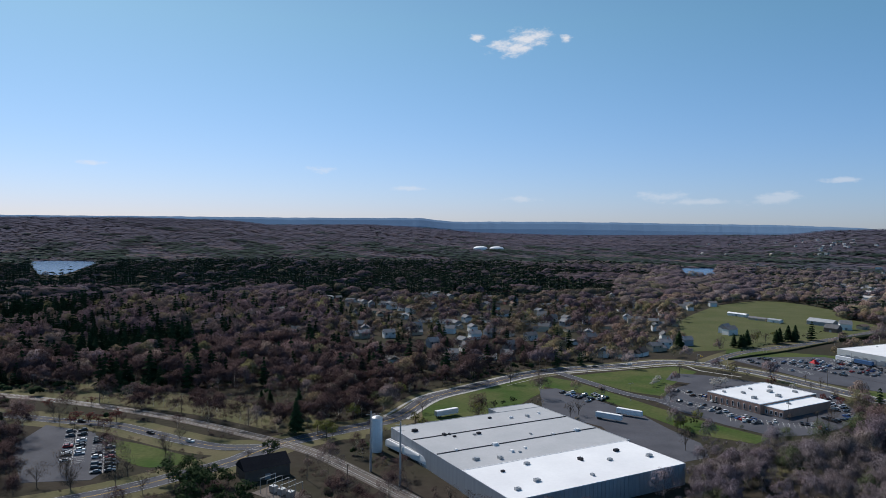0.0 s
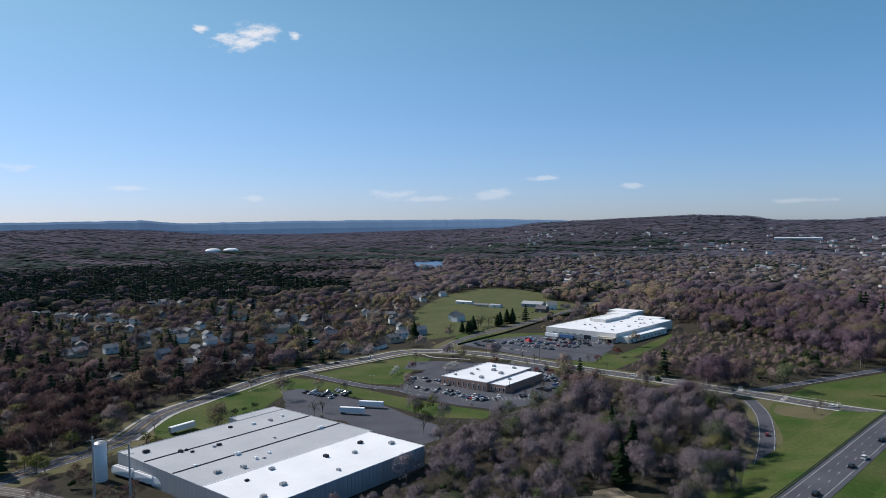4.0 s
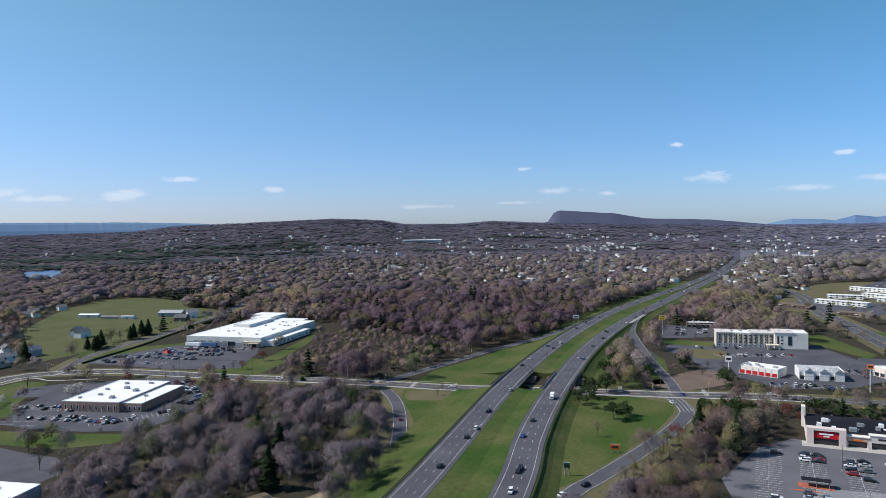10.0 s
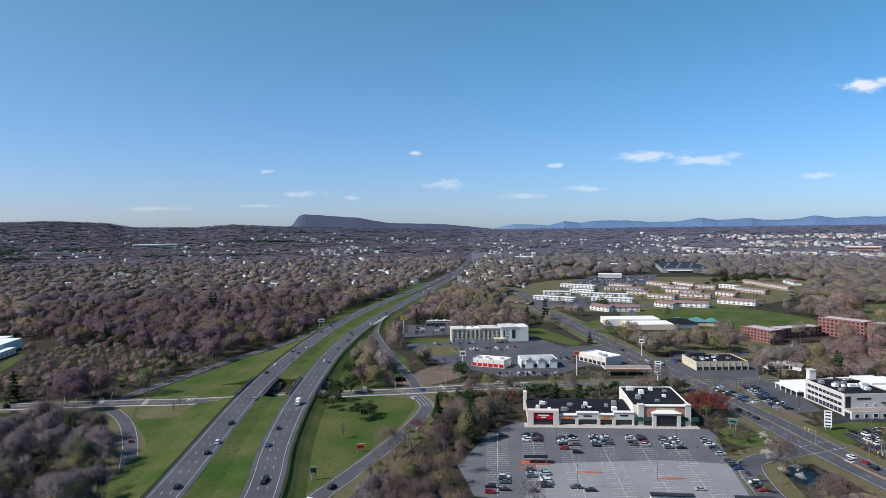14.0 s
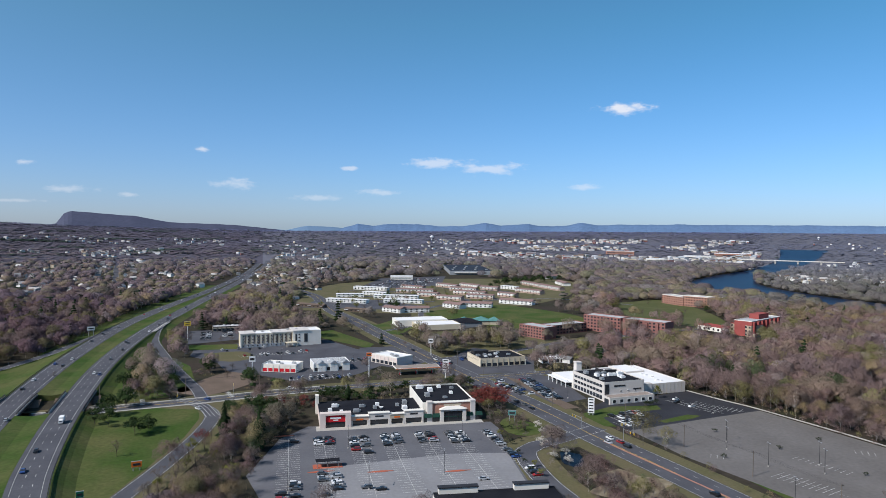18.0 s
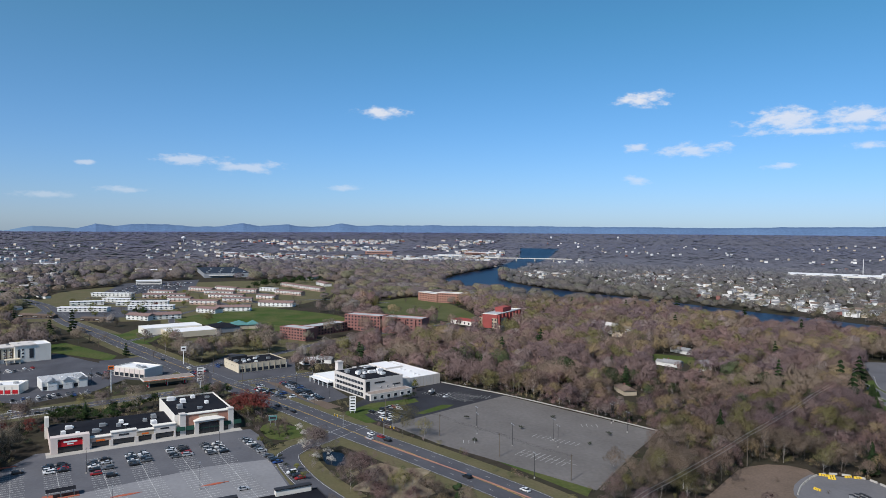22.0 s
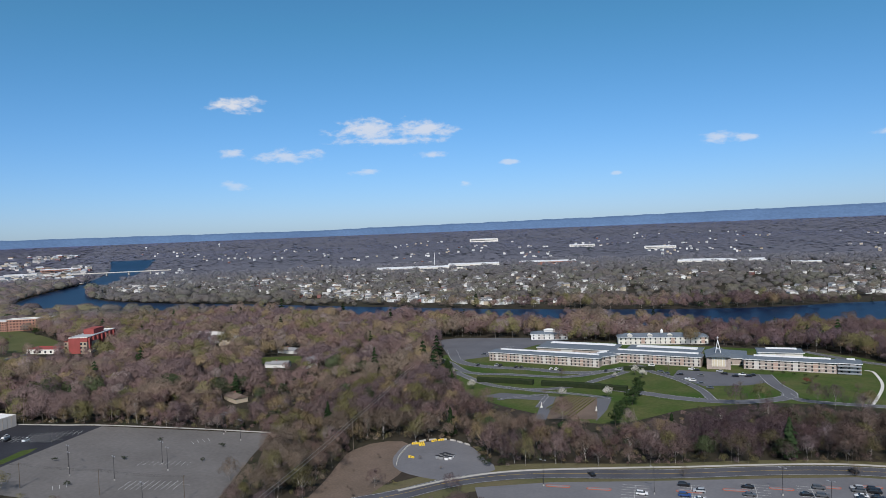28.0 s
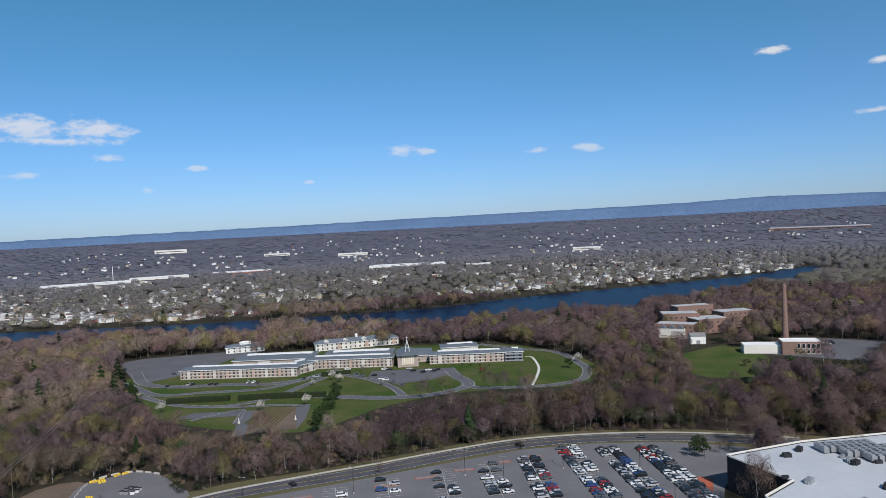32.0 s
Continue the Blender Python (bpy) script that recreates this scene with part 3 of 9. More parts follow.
# ---- lawns, fields, bare ground ----
area("lawn_interchange_a", blob([(330, 312), (352, 282), (330, 262), (285, 232), (225, 196), (205, 190), (250, 232), (283, 262), (312, 298)]), grass, 0.04, "green interchange lawn with dry patches", "lawn")
area("lawn_dry_patch", blob([(328, 308), (349, 283), (330, 270), (312, 292)], 5), grass_dry, 0.06, "dry worn grass beside the ramp", "lawn")
area("lawn_interchange_b", [(225, 150), (300, 190), (368, 220), (400, 205), (398, 160), (380, 152), (345, 146), (303, 144), (260, 143), (236, 146)], grass, 0.04, "green lawn between highway and ramp", "lawn")
area("lawn_interchange_c", [(345, 318), (385, 335), (446, 338), (510, 345), (600, 354), (660, 368), (560, 330), (450, 290), (400, 272), (372, 268)], grass, 0.04, "green lawn between ramp and highway", "lawn")
area("lawn_interchange_d", [(426, 190), (470, 215), (560, 268), (650, 308), (560, 300), (470, 262), (420, 240), (405, 215)], grass, 0.04, "lawn with pines beside the ramp", "lawn", bare=False)
area("lawn_roadside", blob([(-11, 430), (39, 485), (62, 500), (70, 470), (57, 443), (33, 404), (-7, 388)]), grass, 0.04, "mown roadside lawn", "lawn")
area("lawn_warehouse", [(94, 512), (136, 531), (186, 552), (195, 531), (174, 503), (154, 476), (146, 451), (131, 460), (124, 466), (109, 492)][::-1], grass, 0.04, "mown field beside the parking lot", "lawn")
area("lawn_strip", [(75, 511), (94, 494), (118, 450), (131, 424), (155, 384), (172, 362), (160, 352), (137, 366), (126, 389), (109, 427), (93, 458), (69, 476)], grass, 0.045, "mown grass strip below the drive", "lawn")
area("pasture", blob([(220, 620), (260, 760), (300, 860), (419, 1030), (516, 1075), (540, 960), (506, 895), (500, 780), (430, 728), (335, 680), (280, 640)], 20), pasture_grass, 0.04, "open green pasture with farm sheds", "field")
area("lawn_hospital", blob([(1000, -200), (1050, -280), (930, -300), (790, -285), (770, -250), (801, -215), (853, -187)], 15), pasture_grass, 0.03, "lawns round the brick hospital", "lawn")
area("lawn_store", [(262, 640), (345, 605), (305, 545), (266, 590), (240, 590)], grass, 0.05, "grass bank beside the store parking lot", "lawn")
area("lawn_store_front", [(240, 500), (300, 470), (330, 500), (345, 455), (300, 430), (262, 482)], grass, 0.04, "grass strips along the store entrance road", "lawn")
area("playing_field", blob([(784, 6), (859, 60), (930, 10), (960, -40), (850, -128), (760, -118), (712, -72)], 20), grass, 0.04, "wide green playing field", "field")
area("lawn_school", [(690, 95), (740, 110), (800, 90), (770, 60), (700, 70)], grass, 0.04, "green lawn beside the street", "lawn")
area("lawn_convent", blob([(395, -425), (353, -404), (318, -374), (291, -350), (262, -338), (240, -333), (210, -331), (186, -333), (172, -348), (162, -380), (146, -405), (118, -429), (85, -441), (48, -455), (38, -492), (50, -535), (95, -585), (150, -600), (290, -570), (372, -520)], 12), grass, 0.03, "wide lawns round the long residence", "lawn")
area("garden_court", [(277, -345), (271, -361), (236, -371), (205, -385), (195, -360), (189, -337), (212, -376), (235, -369), (213, -324), (219, -322), (238, -359)], asphalt_pale, 0.085, "paved garden court round the statues", "pavement")
area("garden_soil", [(233, -380), (207, -381), (195, -352), (200, -334), (226, -341)], grass_dry, 0.06, "bare garden ground with statues", "garden")
area("lawn_lot", blob([(-176, 352), (-150, 342), (-122, 326), (-112, 318), (-130, 308), (-150, 322), (-160, 338)], 5), grass, 0.05, "grass patch between lot and road", "lawn")
area("lawn_hotel", [(610, 256), (620, 213), (596, 203), (586, 242)], grass, 0.10, "strip of grass beside the hotel", "lawn")
area("lawn_hotel_front", blob([(572, 225), (584, 196), (560, 178), (540, 190), (552, 214)], 5), grass_dry, 0.10, "dry grass plot before the hotel", "lawn")
area("lawn_street_side", [(652, 136), (609, 92), (631, 90), (712, 145), (690, 175)], grass, 0.05, "grass along the main street", "lawn")
area("lawn_street_far", [(790, 130), (716, 80), (680, 68), (716, 105)], grass, 0.05, "grass along the main street", "lawn")
area("lawn_ramp_strip", [(437, 188), (480, 214), (540, 250), (600, 282), (560, 250), (520, 215), (480, 196), (450, 178)], grass, 0.05, "grass strip beside the ramp", "lawn")
area("lawn_mid_courtyard", blob([(232, 455), (246, 440), (238, 425), (224, 440)], 5), grass, 0.10, "small lawn beside the brick building", "lawn")
area("lawn_apartments", blob([(880, 240), (1120, 260), (1300, 240), (1430, 40), (1420, -180), (1180, -170), (985, -90), (860, 60)], 30), grass_dry, 0.03, "worn grass between the townhouse rows", "lawn")
area("lawn_townside", blob([(600, 20), (690, 60), (720, 0), (700, -60), (600, -60)], 12), grass_dry, 0.02, "rough grass behind the stores", "lawn", bare=False)
area("lawn_factory", blob([(-18, -560), (-55, -600), (-78, -556), (-68, -495), (-43, -482), (-24, -492)], 8), grass, 0.03, "green slope below the old factory", "lawn")
area("lawn_garden", [(505, -330), (530, -350), (500, -380), (480, -355)], grass, 0.04, "small back lawn among trees", "lawn")
area("lawn_office", [(403, -62), (421, -83), (426, -112), (417, -112), (404, -84), (396, -74), (379, -78), (379, -72)], grass, 0.12, "bright green lawn before the office building", "lawn")
area("lawn_island", [(391, -103), (406, -124), (404, -131), (398, -125), (388, -107)], grass, 0.13, "kerbed grass island in the car park", "lawn")
area("mulch_strip", [(503, -22), (489, -34), (443, -51), (417, -64), (414, -55), (457, -39)], soil, 0.12, "brown mulched strip along the street", "bare ground")
area("lawn_store_east", [(286, 449), (325, 472), (362, 491), (450, 548), (440, 535), (407, 506), (343, 464), (300, 440)], grass, 0.045, "grass beside the store", "lawn")
area("lawn_verge", [(250, -138), (385, -86), (388, -92), (262, -148)], grass, 0.06, "grass verge along the street", "lawn")
area("lawn_island", blob([(382, -15), (393, -20), (382, -34), (367, -37), (359, -29), (364, -19)], 5), grass, 0.09, "grassy island with shrubs at the lot entrance", "lawn")
area("soil_works", blob([(240, -190), (262, -225), (258, -246), (243, -248), (222, -222), (210, -185), (195, -165), (220, -160)], 8), soil, 0.05, "bare brown soil beside the paved turnaround", "bare ground")
area("soil_restaurant", blob([(440, 195), (500, 180), (505, 155), (470, 150), (432, 168)], 8), soil, 0.05, "bare brown ground beside the ramp", "bare ground")
area("reeds_marsh", blob([(128, 218), (146, 236), (164, 222), (172, 206), (150, 196), (134, 204)], 6), reeds, 0.05, "pale dry reeds in the marsh", "reeds")
area("reeds_clearing", blob([(156, 238), (162, 238), (167, 237), (166, 230), (170, 221), (178, 219), (187, 221), (183, 216), (174, 211), (152, 228)], 4), reeds, 0.06, "pale dry reeds in a clearing of the marsh", "reeds")
area("dry_clearing", blob([(140, 322), (156, 315), (171, 304), (163, 298), (148, 304), (138, 314)], 4), grass_dry, 0.06, "dry grass clearing among the trees", "bare ground", bare=False)
area("reeds_pond", blob([(302, -50), (312, -66), (304, -72), (298, -86), (284, -76), (270, -80), (268, -62), (276, -58), (284, -48), (294, -56)], 4), reeds, 0.05, "pale dry reeds by the pond", "reeds", bare=False)
area("scrub_bank", blob([(-290, 445), (-150, 400), (-60, 350), (-40, 372), (-130, 430), (-260, 480)], 12), grass_dry, 0.04, "dry scrubby bank above the railway", "scrub", bare=False)
area("vegetable_garden", [(236, -372), (214, -383), (190, -340), (214, -326)], soil, 0.10, "garden plot with rows of vines", "garden")

# ---- water ----
river_near = [(-330, -1400), (-203, -1176), (-109, -1040), (-30, -925), (36, -829), (94, -780), (157, -765), (240, -735), (360, -715), (415, -676), (484, -668), (631, -615), (758, -585), (888, -550), (1014, -505), (1120, -478), (1190, -440), (1300, -418), (1439, -430), (1567, -524), (1816, -707), (2224, -949), (2700, -1160)]
river_far = [(2600, -1290), (2281, -1102), (1929, -879), (1650, -690), (1500, -600), (1326, -540), (1180, -545), (1069, -570), (939, -615), (786, -655), (668, -690), (575, -715), (499, -745), (376, -798), (262, -870), (192, -951), (84, -1044), (-37, -1140), (-150, -1240), (-280, -1420)]
river_near = [(x * 0.93, y * 0.93) if x < 1500 else (x, y) for x, y in river_near]
bank_n, bank_f = smooth(river_near, 25), smooth(river_far, 25)
river_poly = [(p.x, p.y) for p in bank_n] + [(p.x, p.y) for p in bank_f]
river_mesh = Build()
flip = bank_f[::-1]
for i in range(100):
    quad = []
    for side, k in ((bank_n, i), (bank_n, i + 1), (flip, i + 1), (flip, i)):
        p = side[int(k / 100 * (len(side) - 1))]
        quad.append((p.x, p.y, float(max(0.25, ground_z(np.array(p.x), np.array(p.y)) + 0.6))))
    river_mesh.face(quad[::-1])
river = tagged(part("river", river_mesh, water), "wide deep blue river between wooded banks", "river", kind="structure")
lake_a = blob([(-864, 1490), (-1010, 1720), (-1172, 2000), (-1006, 2010), (-866, 1660), (-812, 1480)], 25)
area("pond_reservoir", lake_a, lake_water, 0.5, "blue reservoir among dark pines", "lake")
lake_b = blob([(675, 1985), (772, 1990), (668, 1710), (588, 1690)], 25)
area("pond_woods", lake_b, lake_water, 0.5, "small blue pond in the woods", "lake")
area("pond_roadside", blob([(334, -42), (331, -51), (314, -50), (317, -42)], 4), pond_water, 0.12, "dark pond beside the lot entrance", "pond")

# ---- roads ----
verges, roads_laid = [], []


def road(name, points, width, label, mat=asphalt, z=0.10, lines="centre", lanes=1, verge=3.0, step=8, walk_side=0):
    c = smooth(points, step)
    z += 0.004 * len(roads_laid)
    roads_laid.append(name)
    for p in c:
        p.z += z
    b = strip(Build(), c, width / 2, -width / 2)
    n = len(b.v)
    strip(b, c, width / 2, width / 2 + 0.01, 0)
    ob = tagged(part(name, b, mat), label, "road", kind="structure")
    w = Build()
    for s in (-1, 1):
        strip(w, c, s * (width / 2 - 0.5) + 0.09, s * (width / 2 - 0.5) - 0.09, 0.03)
    part("edge_line", w, line_white, ob)
    if lines == "centre":
        part("centre_line", strip(Build(), c, 0.28, 0.08, 0.03) if lanes < 2 else strip(strip(Build(), c, 0.3, 0.12, 0.03), c, -0.12, -0.3, 0.03), line_yellow, ob)
    if lanes >= 2:
        d = Build()
        for s in (-1, 1):
            dashes(d, c, s * width / 4, 0.03)
        part("lane_dashes", d, line_white, ob)
    if verge and max(p.z for p in c) < 0.9:
        part("verge", strip(Build(), [Vector((p.x, p.y, 0.004 + 0.0008 * len(verges))) for p in c], width / 2 + verge + 5, -width / 2 - verge - 5), grass_dry, ob, "rough dry grass verge")
        verges.append(name)
    keep_clear_curve(c, width / 2 + verge, -width / 2 - verge)
    return c, ob


HZ = 4.0
concrete_pale = material("pale worn concrete", (0.50, 0.49, 0.47), (0.42, 0.41, 0.40), 0.4, 0.9, fine=0.1)
hwy_l = [(-330, -24, HZ), (-120, 56, HZ), (80, 136, HZ), (205, 187, HZ), (270, 215, HZ), (334, 243, HZ), (399, 269, HZ), (484, 299, HZ), (580, 328, HZ), (697, 360, 3), (816, 384, 2), (920, 402, 1), (1220, 447, 0.3), (1660, 534, 0.3), (2240, 690, 1.5), (2650, 850, 12)]
hwy_r = [(-330, -82, HZ), (-120, 5, HZ), (80, 92, HZ), (219, 152, HZ), (282, 184, HZ), (346, 213, HZ), (411, 239, HZ), (495, 270, HZ), (591, 299, HZ), (709, 329, 3), (829, 354, 2), (975, 383, 1), (1420, 466, 0.3), (1980, 590, 1.5), (2500, 765, 9)]
highway_curves = []
for pts, inner in ((hwy_l, -1), (hwy_r, 1)):
    c = smooth(pts, 9)
    highway_curves.append(c)
    ob = tagged(part("highway", strip(Build(), c, 7.6, -7.6, 0.1), asphalt), "three-lane highway carriageway of worn grey asphalt", "highway", kind="structure")
    w = Build()
    strip(w, c, 5.55, 5.40, 0.14), strip(w, c, -5.40, -5.55, 0.14)
    part("edge_line", w, line_white, ob)
    d = Build()
    dashes(d, c, 1.8, 0.14, width=0.18), dashes(d, c, -1.8, 0.14, width=0.18)
    part("lane_dashes", d, line_white, ob)
    keep_clear_curve([p for p in c if p.x < 1500], 22, -22)
    keep_clear_curve([p for p in c if 1480 < p.x < 2250], 11, -11)

# one broad grassy bank carries both carriageways, open where the street passes below
HEAD = Vector((0.93, 0.37, 0))
GAP = 455.0


def bank(lo, hi):
    """The bank between two stretches, measured along the highway."""
    left = [p for p in highway_curves[0] if lo < p.dot(HEAD) < hi and p.x < 1950]
    right = highway_curves[1]
    b = Build()
    A = sides(left, 1.0)
    for p, q in zip(left, A):
        n = (q - p)
        r = min(right, key=lambda w: (w.xy - p.xy).length_squared)
        w = (r - p).dot(n)
        for o, z in ((34, -0.05), (20, p.z * 0.35), (8.3, p.z - 0.03), (-8.3, p.z - 0.03), (w / 2, p.z - 0.9), (w + 8.3, r.z - 0.03), (w - 8.3, r.z - 0.03), (w - 12.5, r.z * 0.42), (w - 17, -0.05)):
            b.v.append((p.x + n.x * o, p.y + n.y * o, z))
    for i in range(len(left) - 1):
        b.f += [(9 * i + k, 9 * i + k + 1, 9 * i + k + 10, 9 * i + k + 9) for k in range(8)]
    m = 9 * (len(left) - 1)
    b.f += [tuple(range(8, -1, -1)), tuple(m + k for k in range(9))]
    return b


for lo, hi in ((-400, GAP - 17), (GAP + 17, 1300)):
    tagged(part("embankment", bank(lo, hi), grass), "broad grassy bank carrying the highway", "embankment", kind="structure")

cross_pts = [(520, -60), (490, 10), (470, 62), (456, 96), (442, 127), (418, 167), (396, 210), (353, 288), (339, 322), (313, 380), (283, 440), (262, 488), (240, 532), (212, 560), (185, 570), (143, 552), (99, 536), (67, 518), (35, 486), (15, 465), (-8, 439), (-26, 393), (-60, 362), (-83, 340), (-94, 319), (-112, 299), (-142, 272), (-200, 240)]
road("street_cross", cross_pts, 12, "busy two-way street passing under the highway", lanes=2)
for s_ in (-1, 1):
    c_ = smooth(cross_pts[3:22], 8)
    tagged(part("pavement", strip(strip(Build(), c_, s_ * 7.3 + 1.0, s_ * 7.3 - 1.0, 0.2), c_, s_ * 7.3 - s_ * 1.0 + 0.02, s_ * 7.3 - s_ * 1.0 - 0.02, 0.2), concrete), "pale concrete pavement along the street", "pavement", kind="structure")
road("street_hill", [(212, 560), (259, 612), (300, 640), (343, 665), (391, 700), (440, 735), (520, 800), (640, 930)], 9, "side road climbing past a tree hedge")
road("street_station", [(-300, 396), (-249, 391), (-211, 381), (-177, 374), (-153, 361), (-127, 346), (-104, 337), (-83, 340)], 9, "road past the small parking lot")
road("ramp_sw", [(120, 138), (191, 192), (216, 213), (246, 238), (276, 265), (304, 295), (322, 322)], 8, "curved highway ramp", lines="")
road("ramp_se", [(150, 128), (236, 138), (262, 138), (304, 138), (347, 140), (384, 146), (405, 160), (415, 172)], 9, "curved highway ramp", lines="")
road("ramp_ne", [(420, 166, 0), (446, 180, 0), (484, 205, 0), (530, 234.5, 0), (575, 262, 0.1), (600, 277, 0.3), (626, 292, 1.0), (660, 306.5, 2.3), (695, 319, 2.95), (735, 330, 2.8)], 8, "curved highway ramp", lines="")
road("ramp_nw", [(331, 338, 0), (360, 340, 0), (391, 342, 0), (446, 346.5, 0.1), (476, 348, 0.2), (505, 346.5, 0.6), (540, 344, 1.5), (578, 345, 2.7), (612, 346.5, 3.7), (655, 354, 3.45), (697, 364, 2.95)], 8, "curved highway ramp", lines="")
for pts_ in ([(476, 348, 0.2), (505, 346.5, 0.6), (540, 344, 1.5), (578, 345, 2.7), (612, 346.5, 3.7), (640, 352, 3.5)], [(590, 271, 0.2), (600, 277, 0.3), (626, 292, 1.0), (660, 306.5, 2.3), (690, 318, 2.9)]):
    c_ = smooth(pts_, 8)
    b_ = Build()
    for q_ in range(len(c_)):
        for o_, drop in ((9.5, -3.0), (4.3, 0.02), (-4.3, 0.02), (-9.5, -3.0)):
            e_ = sides(c_, o_)[q_]
            b_.v.append((e_.x, e_.y, c_[q_].z + drop))
    b_.f += [(4 * i + k, 4 * i + k + 1, 4 * i + k + 5, 4 * i + k + 4) for i in range(len(c_) - 1) for k in range(3)]
    tagged(part("ramp_bank", b_, grass), "grassy shoulders of the rising ramp", "embankment", kind="structure")
gore_c = [p for p in highway_curves[1] if 660 < p.x < 742]
tagged(part("gore", strip(Build(), gore_c, -5.7, -9.2, 0.16), concrete_pale), "pale concrete wedge where the ramp meets the highway", "pavement", kind="structure")
road("street_main", [(200, -132), (253, -114), (281, -102), (319, -84), (359, -64), (412, -40), (466, -14), (530, 18), (624, 62), (700, 97), (765, 126), (860, 172), (950, 205), (1050, 240), (1160, 300)], 19, "wide main street with several lanes", lanes=2)
road("street_ring", [(230, -150), (205, -192), (196, -216), (187, -232), (170, -250), (140, -271), (120, -286), (92, -310), (65, -329), (31, -343), (-4, -350), (-34, -351), (-63, -349), (-130, -340)], 11, "ring road round the shopping mall", lanes=1)
road("street_link", [(376, -68), (352, -42), (335, -26), (300, -30), (270, -40)], 11, "entrance road to the shopping lot", lines="")
road("drive_convent", [(420, -440), (372, -423), (329, -399), (300, -409), (261, -423), (248, -448), (238, -468)], 6.5, "winding drive before the residence", mat=asphalt_pale, lines="", verge=0)
road("drive_convent_front", [(401, -464), (365, -430), (332, -423), (297, -433), (265, -437), (247, -452), (240, -471), (233, -487)], 9, "paved drive with parked cars before the long wing", mat=asphalt_pale, lines="", verge=0)
road("drive_convent_low", [(340, -396), (326, -389), (295, -376), (263, -377), (242, -399), (237, -428), (233, -462)], 6, "lower drive along the hedge", mat=asphalt_pale, lines="", verge=0)
road("drive_convent_loop", [(240, -405), (214, -408), (191, -408), (163, -409), (137, -420), (120, -447), (137, -475), (150, -500)], 9, "broad loop drive before the chapel", mat=asphalt_pale, lines="", verge=0)
road("drive_convent_inner", [(226, -474), (215, -468), (193, -456), (170, -436), (155, -415)], 6, "drive past the parked cars", mat=asphalt_pale, lines="", verge=0)
road("drive_convent_back", [(150, -600), (105, -577), (86, -572), (69, -555), (56, -527), (47, -502), (48, -470), (63, -454), (79, -447), (112, -440), (124, -452)], 7, "paved drive behind the residence", mat=asphalt_pale, lines="", verge=0)
road("street_apartments", [(700, 97), (770, 60), (900, 62), (1000, 0), (1050, -120), (980, -220)], 7, "street along the townhouse rows", lines="")
road("street_school", [(560, 32), (600, -30), (660, -90), (740, -220), (800, -330)], 8, "side street past the brick blocks", lines="")
road("drive_brick", [(86, 526), (101, 496), (121, 458), (138, 440), (150, 420)], 8, "drive to the brick building", lines="", verge=0)
walk_c = smooth([(94, 522), (137, 537), (190, 556), (199, 536), (222, 514)], 5)
tagged(part("footpath", strip(Build(), walk_c, 0.9, -0.9, 0.14), concrete), "pale concrete footpath along the road", "path", kind="structure")
median_c = smooth([(352, -66), (332, -76), (307, -89), (280, -103), (250, -117)], 5)
tagged(part("median", strip(Build(), median_c, 0.55, -0.55, 0.3), brick_pink), "narrow red paved median of the main street", "median", kind="structure")
road("garden_path", [(278, -376), (252, -377), (232, -383), (206, -386)], 4.5, "paved garden path below the hedge", mat=asphalt_pale, lines="", verge=0)
road("garden_path_low", [(262, -345), (254, -360), (244, -372), (238, -360), (231, -343)], 3.5, "paved garden court with a statue", mat=asphalt_pale, lines="", verge=0)
path_white = material("pale new concrete", (0.62, 0.60, 0.56), (0.54, 0.52, 0.49), 0.3, 0.9, fine=0.08)
path_c = smooth([(99, -546), (94, -545), (85, -518), (81, -498), (79, -474), (78, -449)], 4)
tagged(part("footpath", strip(Build(), path_c, 0.9, -0.9, 0.12), path_white), "pale concrete footpath curving over the lawn", "path", kind="structure")

road("street_uphill", [(1250, 655), (1400, 733), (1800, 940), (2150, 1120)], 12, "straight street of houses climbing the hill", lines="")

for pts_ in ([(1010, 215), (1003, 140), (990, 55)], [(1062, 205), (1050, 130), (1044, 100)], [(1145, 205), (1135, 140), (1140, 60)], [(948, 195), (945, 130), (935, 60)], [(1110, -8), (1070, -20), (1020, -45), (985, -90)], [(1215, 60), (1190, 10), (1160, -60)], [(1100, 130), (1090, 60), (1060, 30), (1000, 0)]):
    road("lane_townhouses", pts_, 11, "access lane with parking between townhouse rows", lines="", verge=0)

# ---- parking lots ----
area("parking_lot_strip", [(262, 80), (293, 97), (345, 97), (368, 88), (372, 40), (384, -10), (372, -14), (331, -18), (294, -24), (250, -28)], asphalt_pale, 0.08, "parking lot before the strip mall", "parking lot")
area("parking_lot_patch", [(262, 60), (306, 64), (328, 10), (331, -17), (294, -23), (250, -27)], asphalt_worn, 0.11, "paler resurfaced part of the parking lot", "parking lot")
area("parking_lot_empty", [(372, -84), (396, -128), (418, -170), (320, -219), (296, -190), (255, -145), (264, -140), (332, -100)], asphalt_old, 0.08, "empty cracked parking lot with faded lines", "parking lot")
area("parking_lot_office", [(418, -170), (396, -128), (372, -84), (392, -72), (412, -66), (432, -80), (446, -110), (466, -141)], asphalt_dark, 0.085, "newly paved black parking lot", "parking lot")
area("parking_lot_office_front", [(425, -50), (440, -72), (497, -60), (520, -40), (505, -8), (470, -30)], asphalt, 0.08, "car park beside the office building", "parking lot")
area("parking_lot_mall", [(182, -222), (160, -245), (130, -268), (88, -302), (62, -322), (30, -336), (-4, -343), (-40, -340), (-24, -288), (-20, -250), (60, -190), (150, -190)], asphalt_lot, 0.08, "mall parking lot full of cars", "parking lot")
